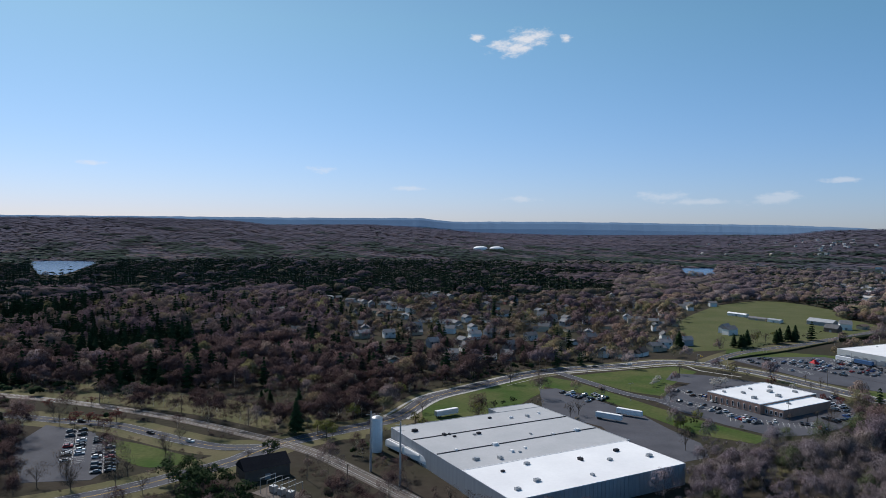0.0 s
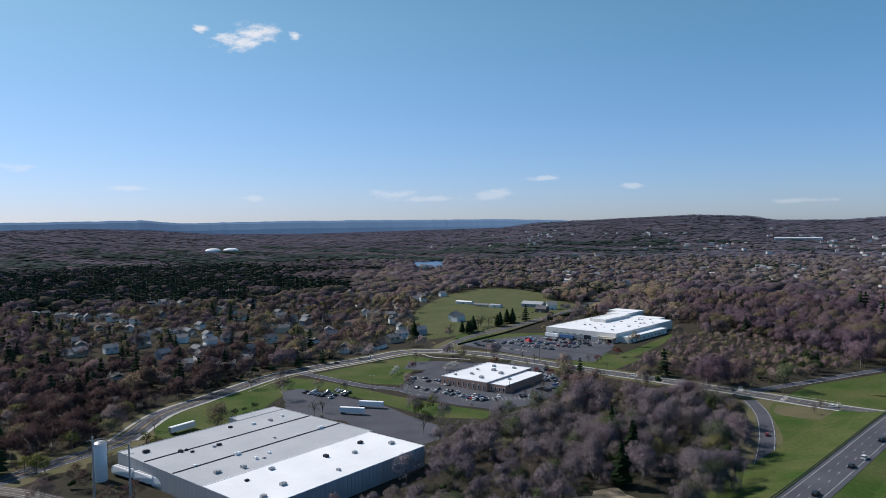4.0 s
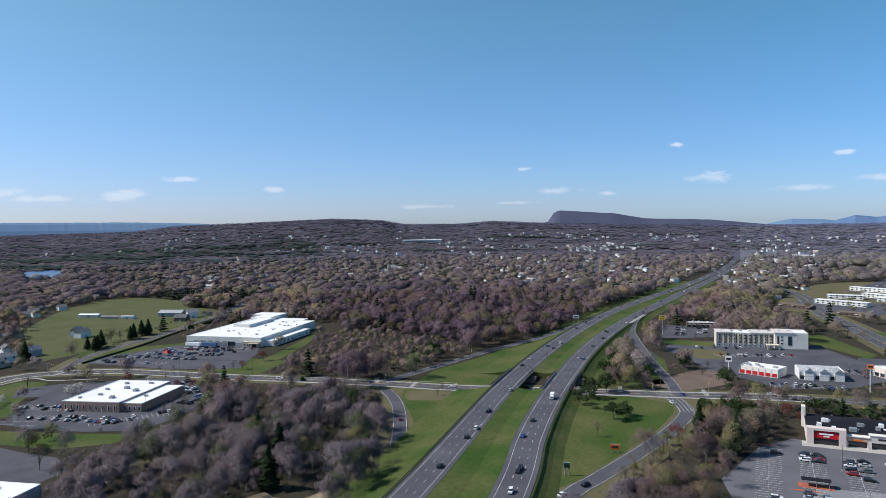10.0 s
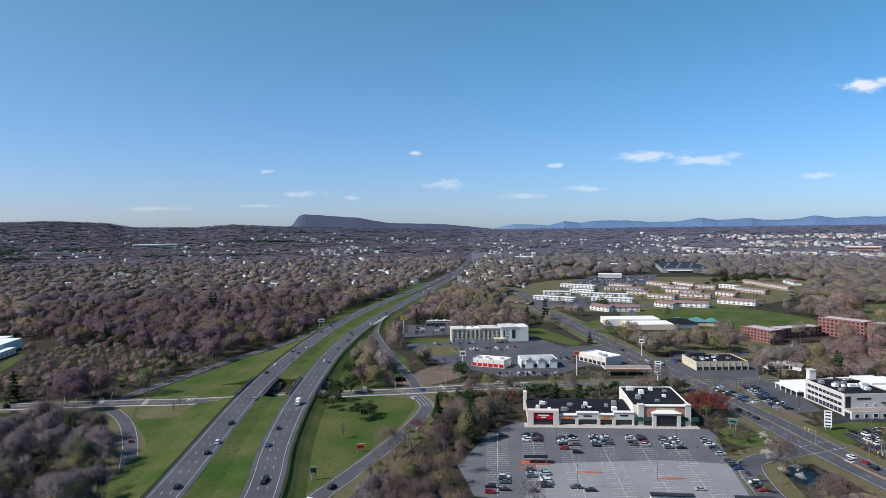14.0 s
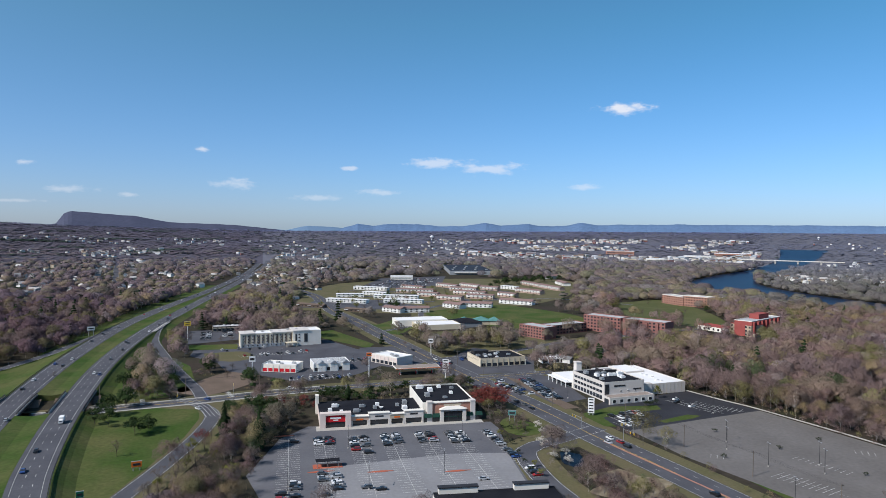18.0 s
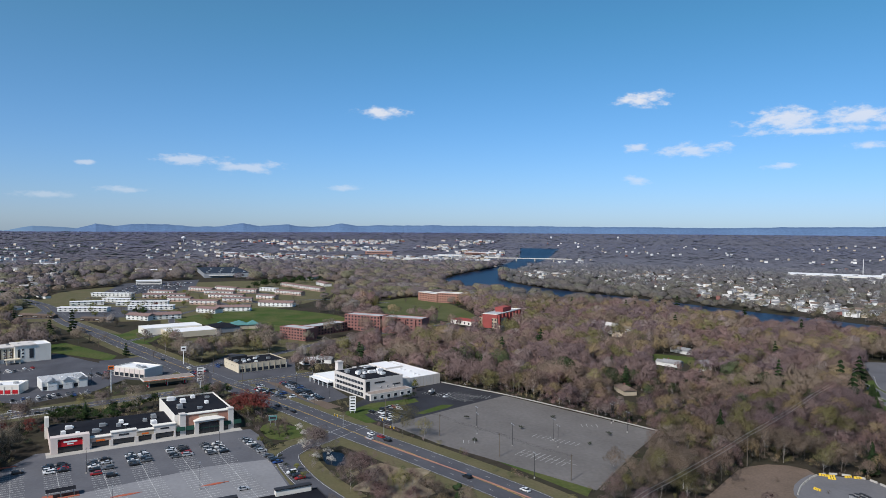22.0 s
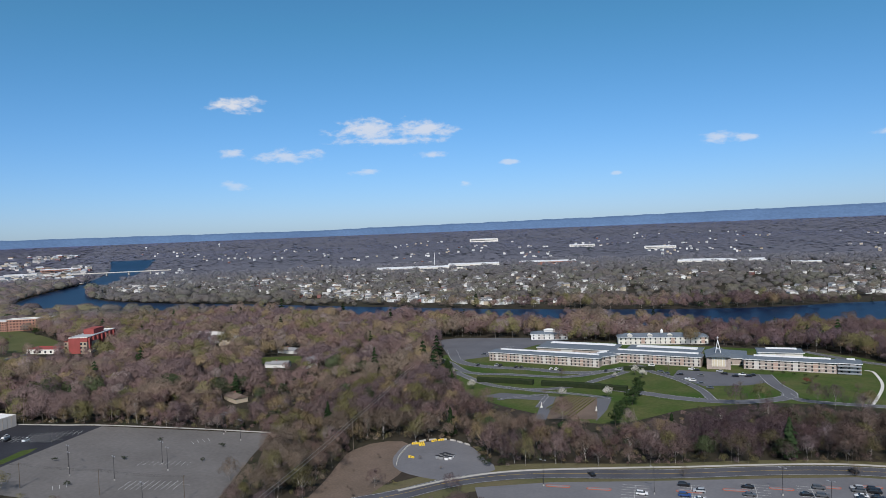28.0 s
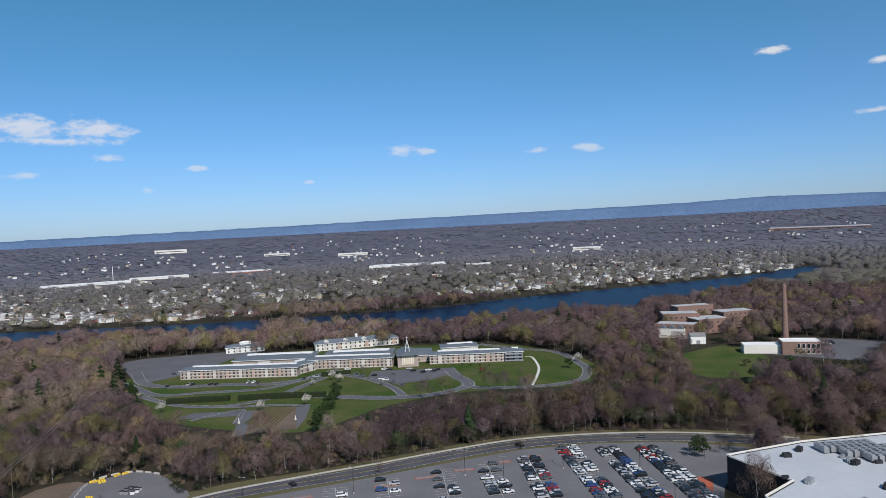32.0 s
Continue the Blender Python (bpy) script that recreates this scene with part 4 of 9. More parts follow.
area("turnaround", blob([(246, -246), (233, -266), (215, -262), (200, -252), (188, -244), (196, -222), (222, -218), (238, -230)], 6), asphalt_lot, 0.09, "paved turnaround with yellow barriers", "pavement")
area("parking_lot_warehouse", [(66, 468), (78, 471), (93, 450), (118, 402), (124, 376), (132, 352), (128, 330), (104, 318), (92, 345), (88, 380), (60, 410)], asphalt, 0.08, "truck yard beside the warehouse", "parking lot")
area("parking_lot_brick", [(136, 436), (143, 414), (158, 386), (176, 365), (196, 368), (218, 380), (242, 402), (252, 425), (262, 470), (215, 505), (197, 519), (174, 526), (162, 502), (176, 490), (158, 474), (149, 458)], asphalt, 0.08, "parking lot round the brick building", "parking lot")
area("parking_lot_store", [(240, 590), (268, 596), (330, 600), (372, 530), (352, 505), (305, 462), (272, 500)], asphalt, 0.08, "store parking lot", "parking lot")
area("parking_lot_station", [(-212, 372), (-180, 360), (-160, 330), (-146, 315), (-148, 292), (-175, 288), (-208, 335)], asphalt, 0.08, "small commuter parking lot", "parking lot")
area("parking_lot_hotel", [(560, 232), (602, 244), (640, 190), (652, 138), (606, 103), (560, 60), (500, 84), (472, 118), (492, 152), (505, 182), (535, 200)], asphalt, 0.08, "paved lots round hotel and restaurants", "parking lot")
area("parking_lot_far", [(610, 262), (690, 290), (720, 240), (650, 215)], asphalt, 0.08, "parking lot behind the trees", "parking lot")
area("parking_lot_fuel", [(545, 90), (610, 100), (620, 72), (550, 38), (520, 50)], asphalt, 0.09, "fuel station forecourt", "parking lot")
area("parking_lot_diner", [(500, 20), (540, 30), (620, 0), (575, -50), (520, -46)], asphalt, 0.085, "car park beside the flat-roofed store", "parking lot")
area("parking_lot_convent", [(150, -500), (205, -485), (200, -465), (172, -446), (150, -462), (140, -480)], asphalt_pale, 0.085, "paved forecourt with parked cars", "parking lot")
area("parking_lot_convent_side", [(368, -426), (450, -500), (440, -520), (376, -556), (345, -560), (352, -520), (350, -470)], asphalt_pale, 0.085, "paved yard beside the residence", "parking lot")
area("parking_lot_apartments", [(905, 230), (1010, 225), (1000, 130), (930, 60), (890, 75)], asphalt, 0.07, "lots between the townhouse rows", "parking lot")
area("parking_lot_plant", [(1170, 200), (1420, 190), (1500, 60), (1260, 60)], asphalt, 0.07, "big employee car park", "parking lot")
area("yard_factory", [(-85, -562), (-60, -570), (-110, -640), (-180, -620), (-140, -540)], asphalt_pale, 0.06, "paved yard of the old factory", "pavement")

# ---- railway ----
rail_c = smooth([(-420, 470), (-277, 436), (-215, 417), (-152, 389), (-96, 356), (-62, 332), (-35, 302), (-13, 276), (30, 225)], 6)
rail = tagged(part("railway", strip(Build(), rail_c, 4.2, -4.2, 0.12), ballast), "double railway track on brown ballast", "railway", kind="structure")
rb = Build()
for o in (2.9, 1.45, -1.45, -2.9):
    strip(rb, rail_c, o + 0.09, o - 0.09, 0.3)
part("rails", rb, metal_grey, rail)
sl = Build()
dashes(sl, rail_c, 2.2, 0.2, 0.25, 0.9, 2.6), dashes(sl, rail_c, -2.2, 0.2, 0.25, 0.9, 2.6)
part("sleepers", sl, wood_pole, rail)
keep_clear_curve(rail_c, 7, -7)

# ---- buildings ----
pane_meshes = {}


def window(parent, u, v, z, w, h, turn=0, mat=None, name="window", frame_mat=None, sub=True):
    """A window: a frame with a recessed dark pane, its back on the wall at (u, v); turn 0 faces -v."""
    mat, frame_mat = mat or glass_dark, frame_mat or white_plain
    key = (round(w, 2), round(h, 2), mat.name, frame_mat.name)
    if key not in pane_meshes:
        f, t = Build(), min(0.14, w * 0.1)
        f.box(-w / 2, -0.16, 0, -w / 2 + t, 0.02, h), f.box(w / 2 - t, -0.16, 0, w / 2, 0.02, h)
        f.box(-w / 2 + t, -0.16, 0, w / 2 - t, 0.02, t), f.box(-w / 2 + t, -0.16, h - t, w / 2 - t, 0.02, h)
        p = Build().box(-w / 2 + t, -0.07, t, w / 2 - t, 0.02, h - t)
        pane_meshes[key] = f.mesh("window_frame", frame_mat), p.mesh("pane", mat)
    fm, pm = pane_meshes[key]
    ob = part(name, fm, None, parent, at=pose(u, v, z, 0, 0, turn))
    part("pane", pm, None, ob)
    return ob


def panes(parent, us, v, zs, w, h, turn=0, mat=None, name="window"):
    """Simple dark panes, proud of the wall by a few centimetres, for walls far off."""
    mat = mat or glass_dark
    key = (round(w, 2), round(h, 2), mat.name, "plain")
    if key not in pane_meshes:
        pane_meshes[key] = Build().box(-w / 2, -0.08, 0, w / 2, 0.02, h).mesh("pane", mat)
    for z in zs:
        for u in us:
            at = pose(u, v, z, 0, 0, turn) if turn in (0, 180) else pose(v, u, z, 0, 0, turn)
            part(name, pane_meshes[key], None, parent, at=at)


def rooftop_unit(parent, u, v, z, s=1.0, mat=None, turn=0):
    b = Build().box(-1.3 * s, -0.9 * s, 0.15, 1.3 * s, 0.9 * s, 1.3 * s)
    b.box(-1.4 * s, -1.0 * s, 0, 1.4 * s, 1.0 * s, 0.15), b.tube(-0.5 * s, 0, 1.3 * s, 1.5 * s, 0.5 * s, n=8)
    b.box(1.3 * s, -0.5 * s, 0.2, 2.0 * s, 0.5 * s, 0.9 * s)
    return part("rooftop_unit", b, mat or metal_grey, parent, at=pose(u, v, z, 0, 0, turn))


def flat_block(t, u0, v0, u1, v1, h, wall, roof, parapet=0.5, coping=None, z0=0.0, name="wall"):
    """A flat-roofed block: four walls, a roof deck and a parapet."""
    w = Build().box(u0, v0, z0 - 0.3 if z0 == 0 else z0, u1, v1, h)
    part(name, w, wall, t)
    d = 0.35
    part("roof", Build().box(u0 + d, v0 + d, h, u1 - d, v1 - d, h + 0.12), roof, t)
    if parapet:
        p = Build()
        p.box(u0, v0, h, u1, v0 + d, h + parapet), p.box(u0, v1 - d, h, u1, v1, h + parapet)
        p.box(u0, v0 + d, h, u0 + d, v1 - d, h + parapet), p.box(u1 - d, v0 + d, h, u1, v1 - d, h + parapet)
        part("parapet", p, coping or wall, t)


def plot(p0, p1, u0, v0, u1, v1, margin=3):
    """Keeps the footprint clear of trees."""
    m, L = along(p0, p1)
    pts = [m @ Vector((u, v, 0)) for u, v in ((u0 - margin, v0 - margin), (u1 + margin, v0 - margin), (u1 + margin, v1 + margin), (u0 - margin, v1 + margin))]
    keep_clear([(p.x, p.y) for p in pts])


bl = random.Random(5)

# warehouse beside the railway: a white-roofed front and a long grey-roofed body
p0, p1 = (26, 251), (104, 294)
m, L = along(p0, p1)
plot(p0, p1, -4, 0, 95, 116)
wh = thing("warehouse", "low steel warehouse with white and grey flat roofs", "warehouse", m)
flat_block(wh, 0, 0, L, 36, 9.0, steel_wall, roof_white, 0.25, white_plain)
flat_block(wh, 0.3, 36.05, 92, 106, 8.6, steel_wall, roof_grey, 0.3, metal_grey)
flat_block(wh, 64, 106.05, 93, 116, 8.2, steel_wall, roof_grey, 0.3, metal_grey)
rib = Build()
for i in range(1, 44):
    rib.box(i * L / 44 - 0.09, -0.14, 0, i * L / 44 + 0.09, 0.0, 8.9)
part("wall_ribs", rib, steel_wall, wh)
for v in (59.5, 83.0):
    part("roof_ridge", Build().box(1, v - 0.35, 8.6, 91.5, v + 0.35, 9.0), metal_dark, wh)
for u, v in ((8, 8), (20, 12), (28, 30), (44, 7), (63, 18), (74, 26), (82, 14), (52, 24), (14, 27)):
    rooftop_unit(wh, u, v, 9.12, bl.uniform(0.5, 0.95), metal_dark if bl.random() < 0.5 else metal_grey, bl.choice((0, 90)))
for i in range(20):
    rooftop_unit(wh, bl.uniform(6, 86), 40 + (i % 4) * 17 + bl.uniform(0, 9), 8.72, bl.uniform(0.45, 0.95), bl.choice((metal_grey, metal_dark, white_plain)), bl.choice((0, 90)))
for i in range(7):
    part("loading_dock", Build().box(L, 4 + i * 4.6, 1.2, L + 0.12, 7 + i * 4.6, 4.2).box(L, 3.8 + i * 4.6, 4.3, L + 1.6, 7.2 + i * 4.6, 4.5), metal_dark, wh)
for i in range(3):
    part("canopy", Build().box(L + 0.1, 24 + i * 9, 4.6, L + 9, 31 + i * 9, 5.0).box(L + 8.4, 24.2 + i * 9, 0, L + 8.8, 24.6 + i * 9, 4.6).box(L + 8.4, 30.4 + i * 9, 0, L + 8.8, 30.8 + i * 9, 4.6), metal_grey, wh)

# white silo and the two tall steel poles beside the tracks
silo = thing("silo", "white steel silo with a railed top", "silo", pose(-31, 334, 0))
part("body", Build().tube(0, 0, 0, 16.5, 2.7, n=20), white_plain, silo)
part("cap", Build().tube(0, 0, 16.5, 17.3, 2.7, 1.4, n=20), metal_grey, silo)
rails = Build()
for k in range(12):
    a = k * math.tau / 12
    rails.beam((2.6 * math.cos(a), 2.6 * math.sin(a), 16.5), (2.6 * math.cos(a), 2.6 * math.sin(a), 17.8), 0.05)
    rails.beam((2.6 * math.cos(a), 2.6 * math.sin(a), 17.8), (2.6 * math.cos(a + 0.524), 2.6 * math.sin(a + 0.524), 17.8), 0.05)
part("railing", rails, metal_grey, silo)
part("ladder", Build().beam((2.8, -0.3, 0), (2.8, -0.3, 16.8), 0.05).beam((2.8, 0.3, 0), (2.8, 0.3, 16.8), 0.05), metal_grey, silo)
keep_clear([(-36, 328), (-26, 328), (-26, 340), (-36, 340)])

# brick office with a white roof between the parking lots
p0, p1 = (169, 441), (188, 409)
m, L = along(p0, p1)
plot(p0, p1, 0, 0, 50, 56)
bo = thing("brick_building", "low tan brick building with a white flat roof", "commercial building", m)
flat_block(bo, 0, 0, L, 56, 5.8, brick_warm, roof_white, 0.4, white_plain)
flat_block(bo, L + 0.05, 3, 50, 50, 4.8, brick_warm, roof_white, 0.3, white_plain)
for i in range(9):
    window(bo, 2.6 + i * 4.0, 0, 1.0, 1.2, 3.2)
for i in range(4):
    window(bo, L + 2 + i * 3.1, 3, 0.9, 1.6, 2.4)
for i in range(12):
    window(bo, 0, 3 + i * 4.3, 1.2, 1.2, 2.6, turn=-90)
for u, v in ((6, 8), (14, 16), (26, 10), (9, 30), (20, 34), (30, 28), (12, 46), (28, 48), (42, 20)):
    rooftop_unit(bo, u, v, 5.92 if u < 37 else 4.92, bl.uniform(0.7, 1.2), metal_grey, bl.choice((0, 90)))

# large white-roofed store
p0, p1 = (338.5, 596), (371.2, 526.8)
m, L = along(p0, p1)
plot(p0, p1, -8, -4, 92, 150)
st = thing("store", "large store with stepped white roofs and a loading bay", "store", m)
flat_block(st, 0, 0, L, 112, 8.0, stucco_white, roof_white, 0.4)
flat_block(st, 0, 112.05, 60, 130, 7.6, stucco_white, roof_white, 0.3)
flat_block(st, 14, 57, 32, 107, 10.8, stucco_white, roof_white, 0.4, z0=8.15, name="clerestory")
flat_block(st, -8, 130.05, 26, 150, 10.6, stucco_white, roof_white, 0.4)
flat_block(st, 4, 107.05, 26, 129.9, 10.6, stucco_white, roof_white, 0.4, z0=8.15, name="upper_wall")
flat_block(st, L + 0.05, 5, L + 10, 79, 4.9, stucco_white, roof_white, 0.3)
flat_block(st, 59, -2.5, L - 0.2, -0.05, 4.6, siding_tan, roof_white, 0.25)
part("wall_band", Build().box(0.3, -0.08, 0.2, 58.8, -0.01, 3.4), siding_grey, st)
for i in range(5):
    part("dock_door", Build().box(8 + i * 7.4, -0.2, 1.0, 12 + i * 7.4, -0.09, 4.6), metal_grey, st)
part("dock_recess", Build().box(43, -0.22, 0.3, 50, -0.09, 4.2), glass_dark, st)
part("entrance", Build().box(69, -2.75, 0.1, 73, -2.51, 3.4), glass_dark, st)
part("door_canopy", Build().box(66, -6, 3.5, 76, -2.55, 4.0).box(66.2, -5.8, 0, 66.6, -5.4, 3.5).box(75.4, -5.8, 0, 75.8, -5.4, 3.5), siding_tan, st)
for i in range(3):
    window(st, 61.4 + i * 2.6, -2.5, 0.8, 1.6, 2.4)
for i in range(9):
    window(st, L + 10, 10 + i * 7.6, 0.9, 2.2, 2.0, turn=90)
for i in range(26):
    rooftop_unit(st, bl.uniform(34, 72) if i % 2 else bl.uniform(3, 74), bl.uniform(52, 106) if i % 2 else bl.uniform(5, 52), 8.12, bl.uniform(0.35, 0.8), bl.choice((white_plain, metal_grey)))

# strip mall: low shops and a higher store with a black roof
p0, p1 = (365, 81), (387, -2)
m, L = along(p0, p1)
plot(p0, p1, -4, -6, 90, 46)
sm = thing("strip_mall", "strip mall with stone piers, pale fronts and black roofs", "shopping centre", m)
flat_block(sm, 0, 3, 56, 33, 5.7, pink_panel, roof_black, 0.25, metal_dark)
flat_block(sm, 56.05, 3, L, 46, 9.6, stucco_white, roof_black, 0.9, stucco_white)
part("tower_pier", Build().box(-1.2, 29, 0, 0.6, 33.5, 10.5), stucco_white, sm)
# corner shop with a red arch
b = Build().box(0, -1.2, 0, 3.0, 2.98, 8.0).box(13.5, -1.2, 0, 16.5, 2.98, 8.0).box(3.0, -1.2, 6.9, 13.5, 2.98, 8.0)
part("portal", b, pink_panel, sm)
arch = Build()
pts = [(3.0, 3.2)] + [(8.25 - 5.25 * math.cos(k * math.pi / 12), 5.0 + 1.9 * math.sin(k * math.pi / 12)) for k in range(13)] + [(13.5, 3.2)]
arch.v += [(u, -0.6, z) for u, z in pts] + [(u, 0.0, z) for u, z in pts]
k = len(pts)
arch.f += [tuple(range(k)), tuple(range(2 * k - 1, k - 1, -1))] + [(i, i + k, (i + 1) % k + k, (i + 1) % k) for i in range(k)]
part("sign_panel", arch, red_sign, sm)
part("lettering", Build().box(5.4, -0.72, 4.9, 11.2, -0.61, 5.7).box(7.0, -0.72, 3.9, 9.6, -0.61, 4.5), white_plain, sm)
part("shop_window", Build().box(3.0, -0.3, 0.2, 13.5, 0.0, 3.2), glass_dark, sm)
# row of shops
for u0, w, tall, front in ((16.5, 9.5, 5.2, brick_rose), (26, 11.5, 6.5, stucco_pale), (37.5, 8.0, 5.6, siding_tan), (45.5, 10.5, 6.9, stucco_pale)):
    part("shop_front", Build().box(u0, 0, 3.2, u0 + w, 2.98, tall), front, sm)
    part("shop_window", Build().box(u0 + 0.9, 1.6, 0.2, u0 + w - 0.9, 2.0, 3.2), glass_dark, sm)
    for u in (u0, u0 + w - 0.8):
        part("pier", Build().box(u, -0.4, 0, u + 0.8, 1.6, 3.2).box(u - 0.1, -0.5, 0, u + 0.9, 1.7, 0.9), stucco_pale, sm)
    part("cornice", Build().box(u0 - 0.2, -0.35, tall, u0 + w + 0.2, 3.2, tall + 0.35), stucco_white, sm)
    part("lettering", Build().box(u0 + w * 0.3, -0.1, tall - 1.9, u0 + w * 0.7, 0.02, tall - 1.1), metal_dark if front == stucco_pale else orange_sign, sm)
# high store front: brick between pale piers, a white portal with a dark arch
part("gable_front", Build().box(61, 0.4, 0, 84, 2.98, 10.4), brick_pink, sm)
part("cornice", Build().box(60.4, 0.0, 10.4, 84.6, 3.4, 10.8), stucco_white, sm)
for u in (58.2, 82.6):
    part("corner_pier", Build().box(u, -0.2, 0, u + 2.8, 2.98, 11.0).box(u - 0.2, -0.4, 11.0, u + 3.0, 3.2, 11.4), stucco_pale, sm)
portal = Build().box(65.2, -1.8, 0, 67.2, 0.38, 7.2).box(77.8, -1.8, 0, 79.8, 0.38, 7.2).box(67.2, -1.8, 6.2, 77.8, 0.38, 7.2)
part("portal", portal, stucco_pale, sm)
part("portal_cap", Build().prism([(64.6, -2.3), (80.4, -2.3), (80.4, 0.38), (64.6, 0.38)], 7.2, 8.6, [(68.5, -1.2), (76.5, -1.2), (76.5, 0.38), (68.5, 0.38)]), stucco_white, sm)
arch2 = Build()
pts = [(67.2, 0.2)] + [(72.5 - 5.3 * math.cos(k * math.pi / 12), 4.2 + 1.7 * math.sin(k * math.pi / 12)) for k in range(13)] + [(77.8, 0.2)]
k = len(pts)
arch2.v += [(u, -1.2, z) for u, z in pts] + [(u, -0.9, z) for u, z in pts]
arch2.f += [tuple(range(k)), tuple(range(2 * k - 1, k - 1, -1))] + [(i, i + k, (i + 1) % k + k, (i + 1) % k) for i in range(k)]
part("arched_window", arch2, glass_dark, sm)
for u in (69.8, 72.5, 75.2):
    part("mullion", Build().box(u - 0.12, -1.3, 0.2, u + 0.12, -1.2, 5.6), metal_dark, sm)
part("transom", Build().box(67.2, -1.3, 2.9, 77.8, -1.2, 3.2), green_awning, sm)
part("lettering", Build().box(67.5, 0.28, 8.7, 77.5, 0.4, 9.7), siding_tan, sm)
for u0 in (56.6, 61.2, 79.9, 85.4):
    part("awning", Build().prism([(u0, -1.0), (u0 + 4, -1.0), (u0 + 4, 0.38), (u0, 0.38)], 2.9, 4.8, [(u0, -0.2), (u0 + 4, -0.2), (u0 + 4, 0.38), (u0, 0.38)]), green_awning, sm)
    part("shop_window", Build().box(u0, 0.1, 0.2, u0 + 4, 0.39, 2.9), glass_dark, sm)
part("sidewalk", Build().box(-2, -5.5, 0, L + 3, 3, 0.22), concrete, sm)
for u, v in ((6, 12), (9, 21), (20, 8), (24, 18), (31, 14), (33, 20), (44, 17), (47, 9), (49, 22), (12, 8)):
    rooftop_unit(sm, u, v, 5.82, bl.uniform(0.8, 1.5), bl.choice((white_plain, metal_grey)), bl.choice((0, 90)))
part("satellite_dish", Build().tube(34, 11, 5.7, 6.6, 0.1).tube(34, 11, 6.6, 7.1, 0.3, 1.4, n=12), white_plain, sm)
for u, v in ((62, 20), (66, 32), (71, 14), (77, 24), (80, 36), (61, 40), (73, 40)):
    rooftop_unit(sm, u, v, 9.72, bl.uniform(0.8, 1.5), bl.choice((white_plain, metal_grey)), bl.choice((0, 90)))

# black-roofed shop nearer the lot entrance
p0, p1 = (252, 12), (262, -36)
m, L = along(p0, p1)
plot(p0, p1, 0, 0, L, 16)
ns = thing("shop_building", "black-roofed shop with white raised parapets", "shop", m)
flat_block(ns, 0, 0, L, 15, 4.6, stucco_white, roof_black, 0.4, metal_dark)
for u0, u1 in ((2, 17.5), (32, 46)):
    part("raised_parapet", Build().box(u0, 13.2, 4.72, u1, 15.4, 7.0), stucco_white, ns)
    part("coping", Build().box(u0 - 0.2, 12.9, 7.0, u1 + 0.2, 15.7, 7.4), metal_dark, ns)

# office building: black-roofed three-storey part and white-roofed hall
p0, p1 = (433, -81.4), (458, -142.5)
m, L = along(p0, p1)
plot(p0, p1, -3, -9, L, 66)
of = thing("office_building", "white office block with ribbon windows and mixed flat roofs", "office building", m)
flat_block(of, 29.05, 6.6, L, 62.5, 6.6, stucco_pale, roof_white, 0.35)
flat_block(of, 43, 40, L - 8, 62.0, 7.6, stucco_pale, roof_white, 0.3, z0=6.75, name="upper_wall")
flat_block(of, 0, 0, 29, 38, 11.4, stucco_pale, roof_black, 0.6)
flat_block(of, -1, -8, 31, -0.05, 3.9, stucco_pale, roof_worn, 0.35)
flat_block(of, 0.4, 38.05, 18, 68, 4.4, stucco_white, roof_white, 0.3)
part("wall_return", Build().box(29.06, 2.5, -0.2, 37, 6.55, 8.4), stucco_pale, of)
for z, hz in ((0.9, 2.4), (4.9, 1.6), (8.3, 1.6)):
    part("ribbon_window", Build().box(-0.12, 2.5, z, 0.02, 36.5, z + hz), glass_dark, of)
    for k in range(9):
        part("mullion", Build().box(-0.2, 5.5 + k * 3.7, z, -0.1, 5.75 + k * 3.7, z + hz), white_plain, of)
part("corner_window", Build().box(0.5, -0.12, 4.2, 3.4, 0.02, 10.6), glass_dark, of)
part("lettering", Build().box(7, -0.14, 8.7, 15, 0.0, 9.7), metal_dark, of)
part("logo_panel", Build().box(21, -0.14, 6.2, 27, 0.0, 7.0), metal_dark, of)
for i in range(3):
    window(of, 12 + i * 5.2, 0, 5.2, 1.4, 1.2)
for i in range(6):
    window(of, 2 + i * 5.2, -8, 0.8, 2.6, 2.2)
part("entrance", Build().box(-1.2, -6.5, 0, -0.98, -2, 3.0), glass_dark, of)
part("canopy", Build().box(-4, 40, 3.4, 0.3, 66, 3.9), white_plain, of)
for i in range(5):
    part("canopy_post", Build().box(-3.8, 41 + i * 6, 0, -3.4, 41.4 + i * 6, 3.4), white_plain, of)
part("shop_window", Build().box(0.28, 40, 0.4, 0.38, 66, 3.2), glass_dark, of)
for i in range(15):
    rooftop_unit(of, bl.uniform(4, 26), bl.uniform(6, 35), 11.52, bl.uniform(0.9, 1.6), bl.choice((white_plain, white_plain, metal_grey)), bl.choice((0, 90)))
part("plant_screen", Build().box(16, 26, 11.55, 26, 26.4, 13.4).box(16, 26.4, 11.55, 16.4, 36, 13.4), metal_dark, of)
for i in range(7):
    rooftop_unit(of, bl.uniform(34, 62), bl.uniform(12, 37), 6.72, bl.uniform(0.5, 0.9), white_plain)
part("stair_tower", Build().box(11, 52, 4.0, 15, 56, 13.8).box(10.7, 51.7, 13.8, 15.3, 56.3, 14.3), stucco_pale, of)
for i in range(12):
    part("wall_joint", Build().box(31 + i * 2.9, 6.5, 0, 31.12 + i * 2.9, 6.6, 6.6), siding_tan, of)

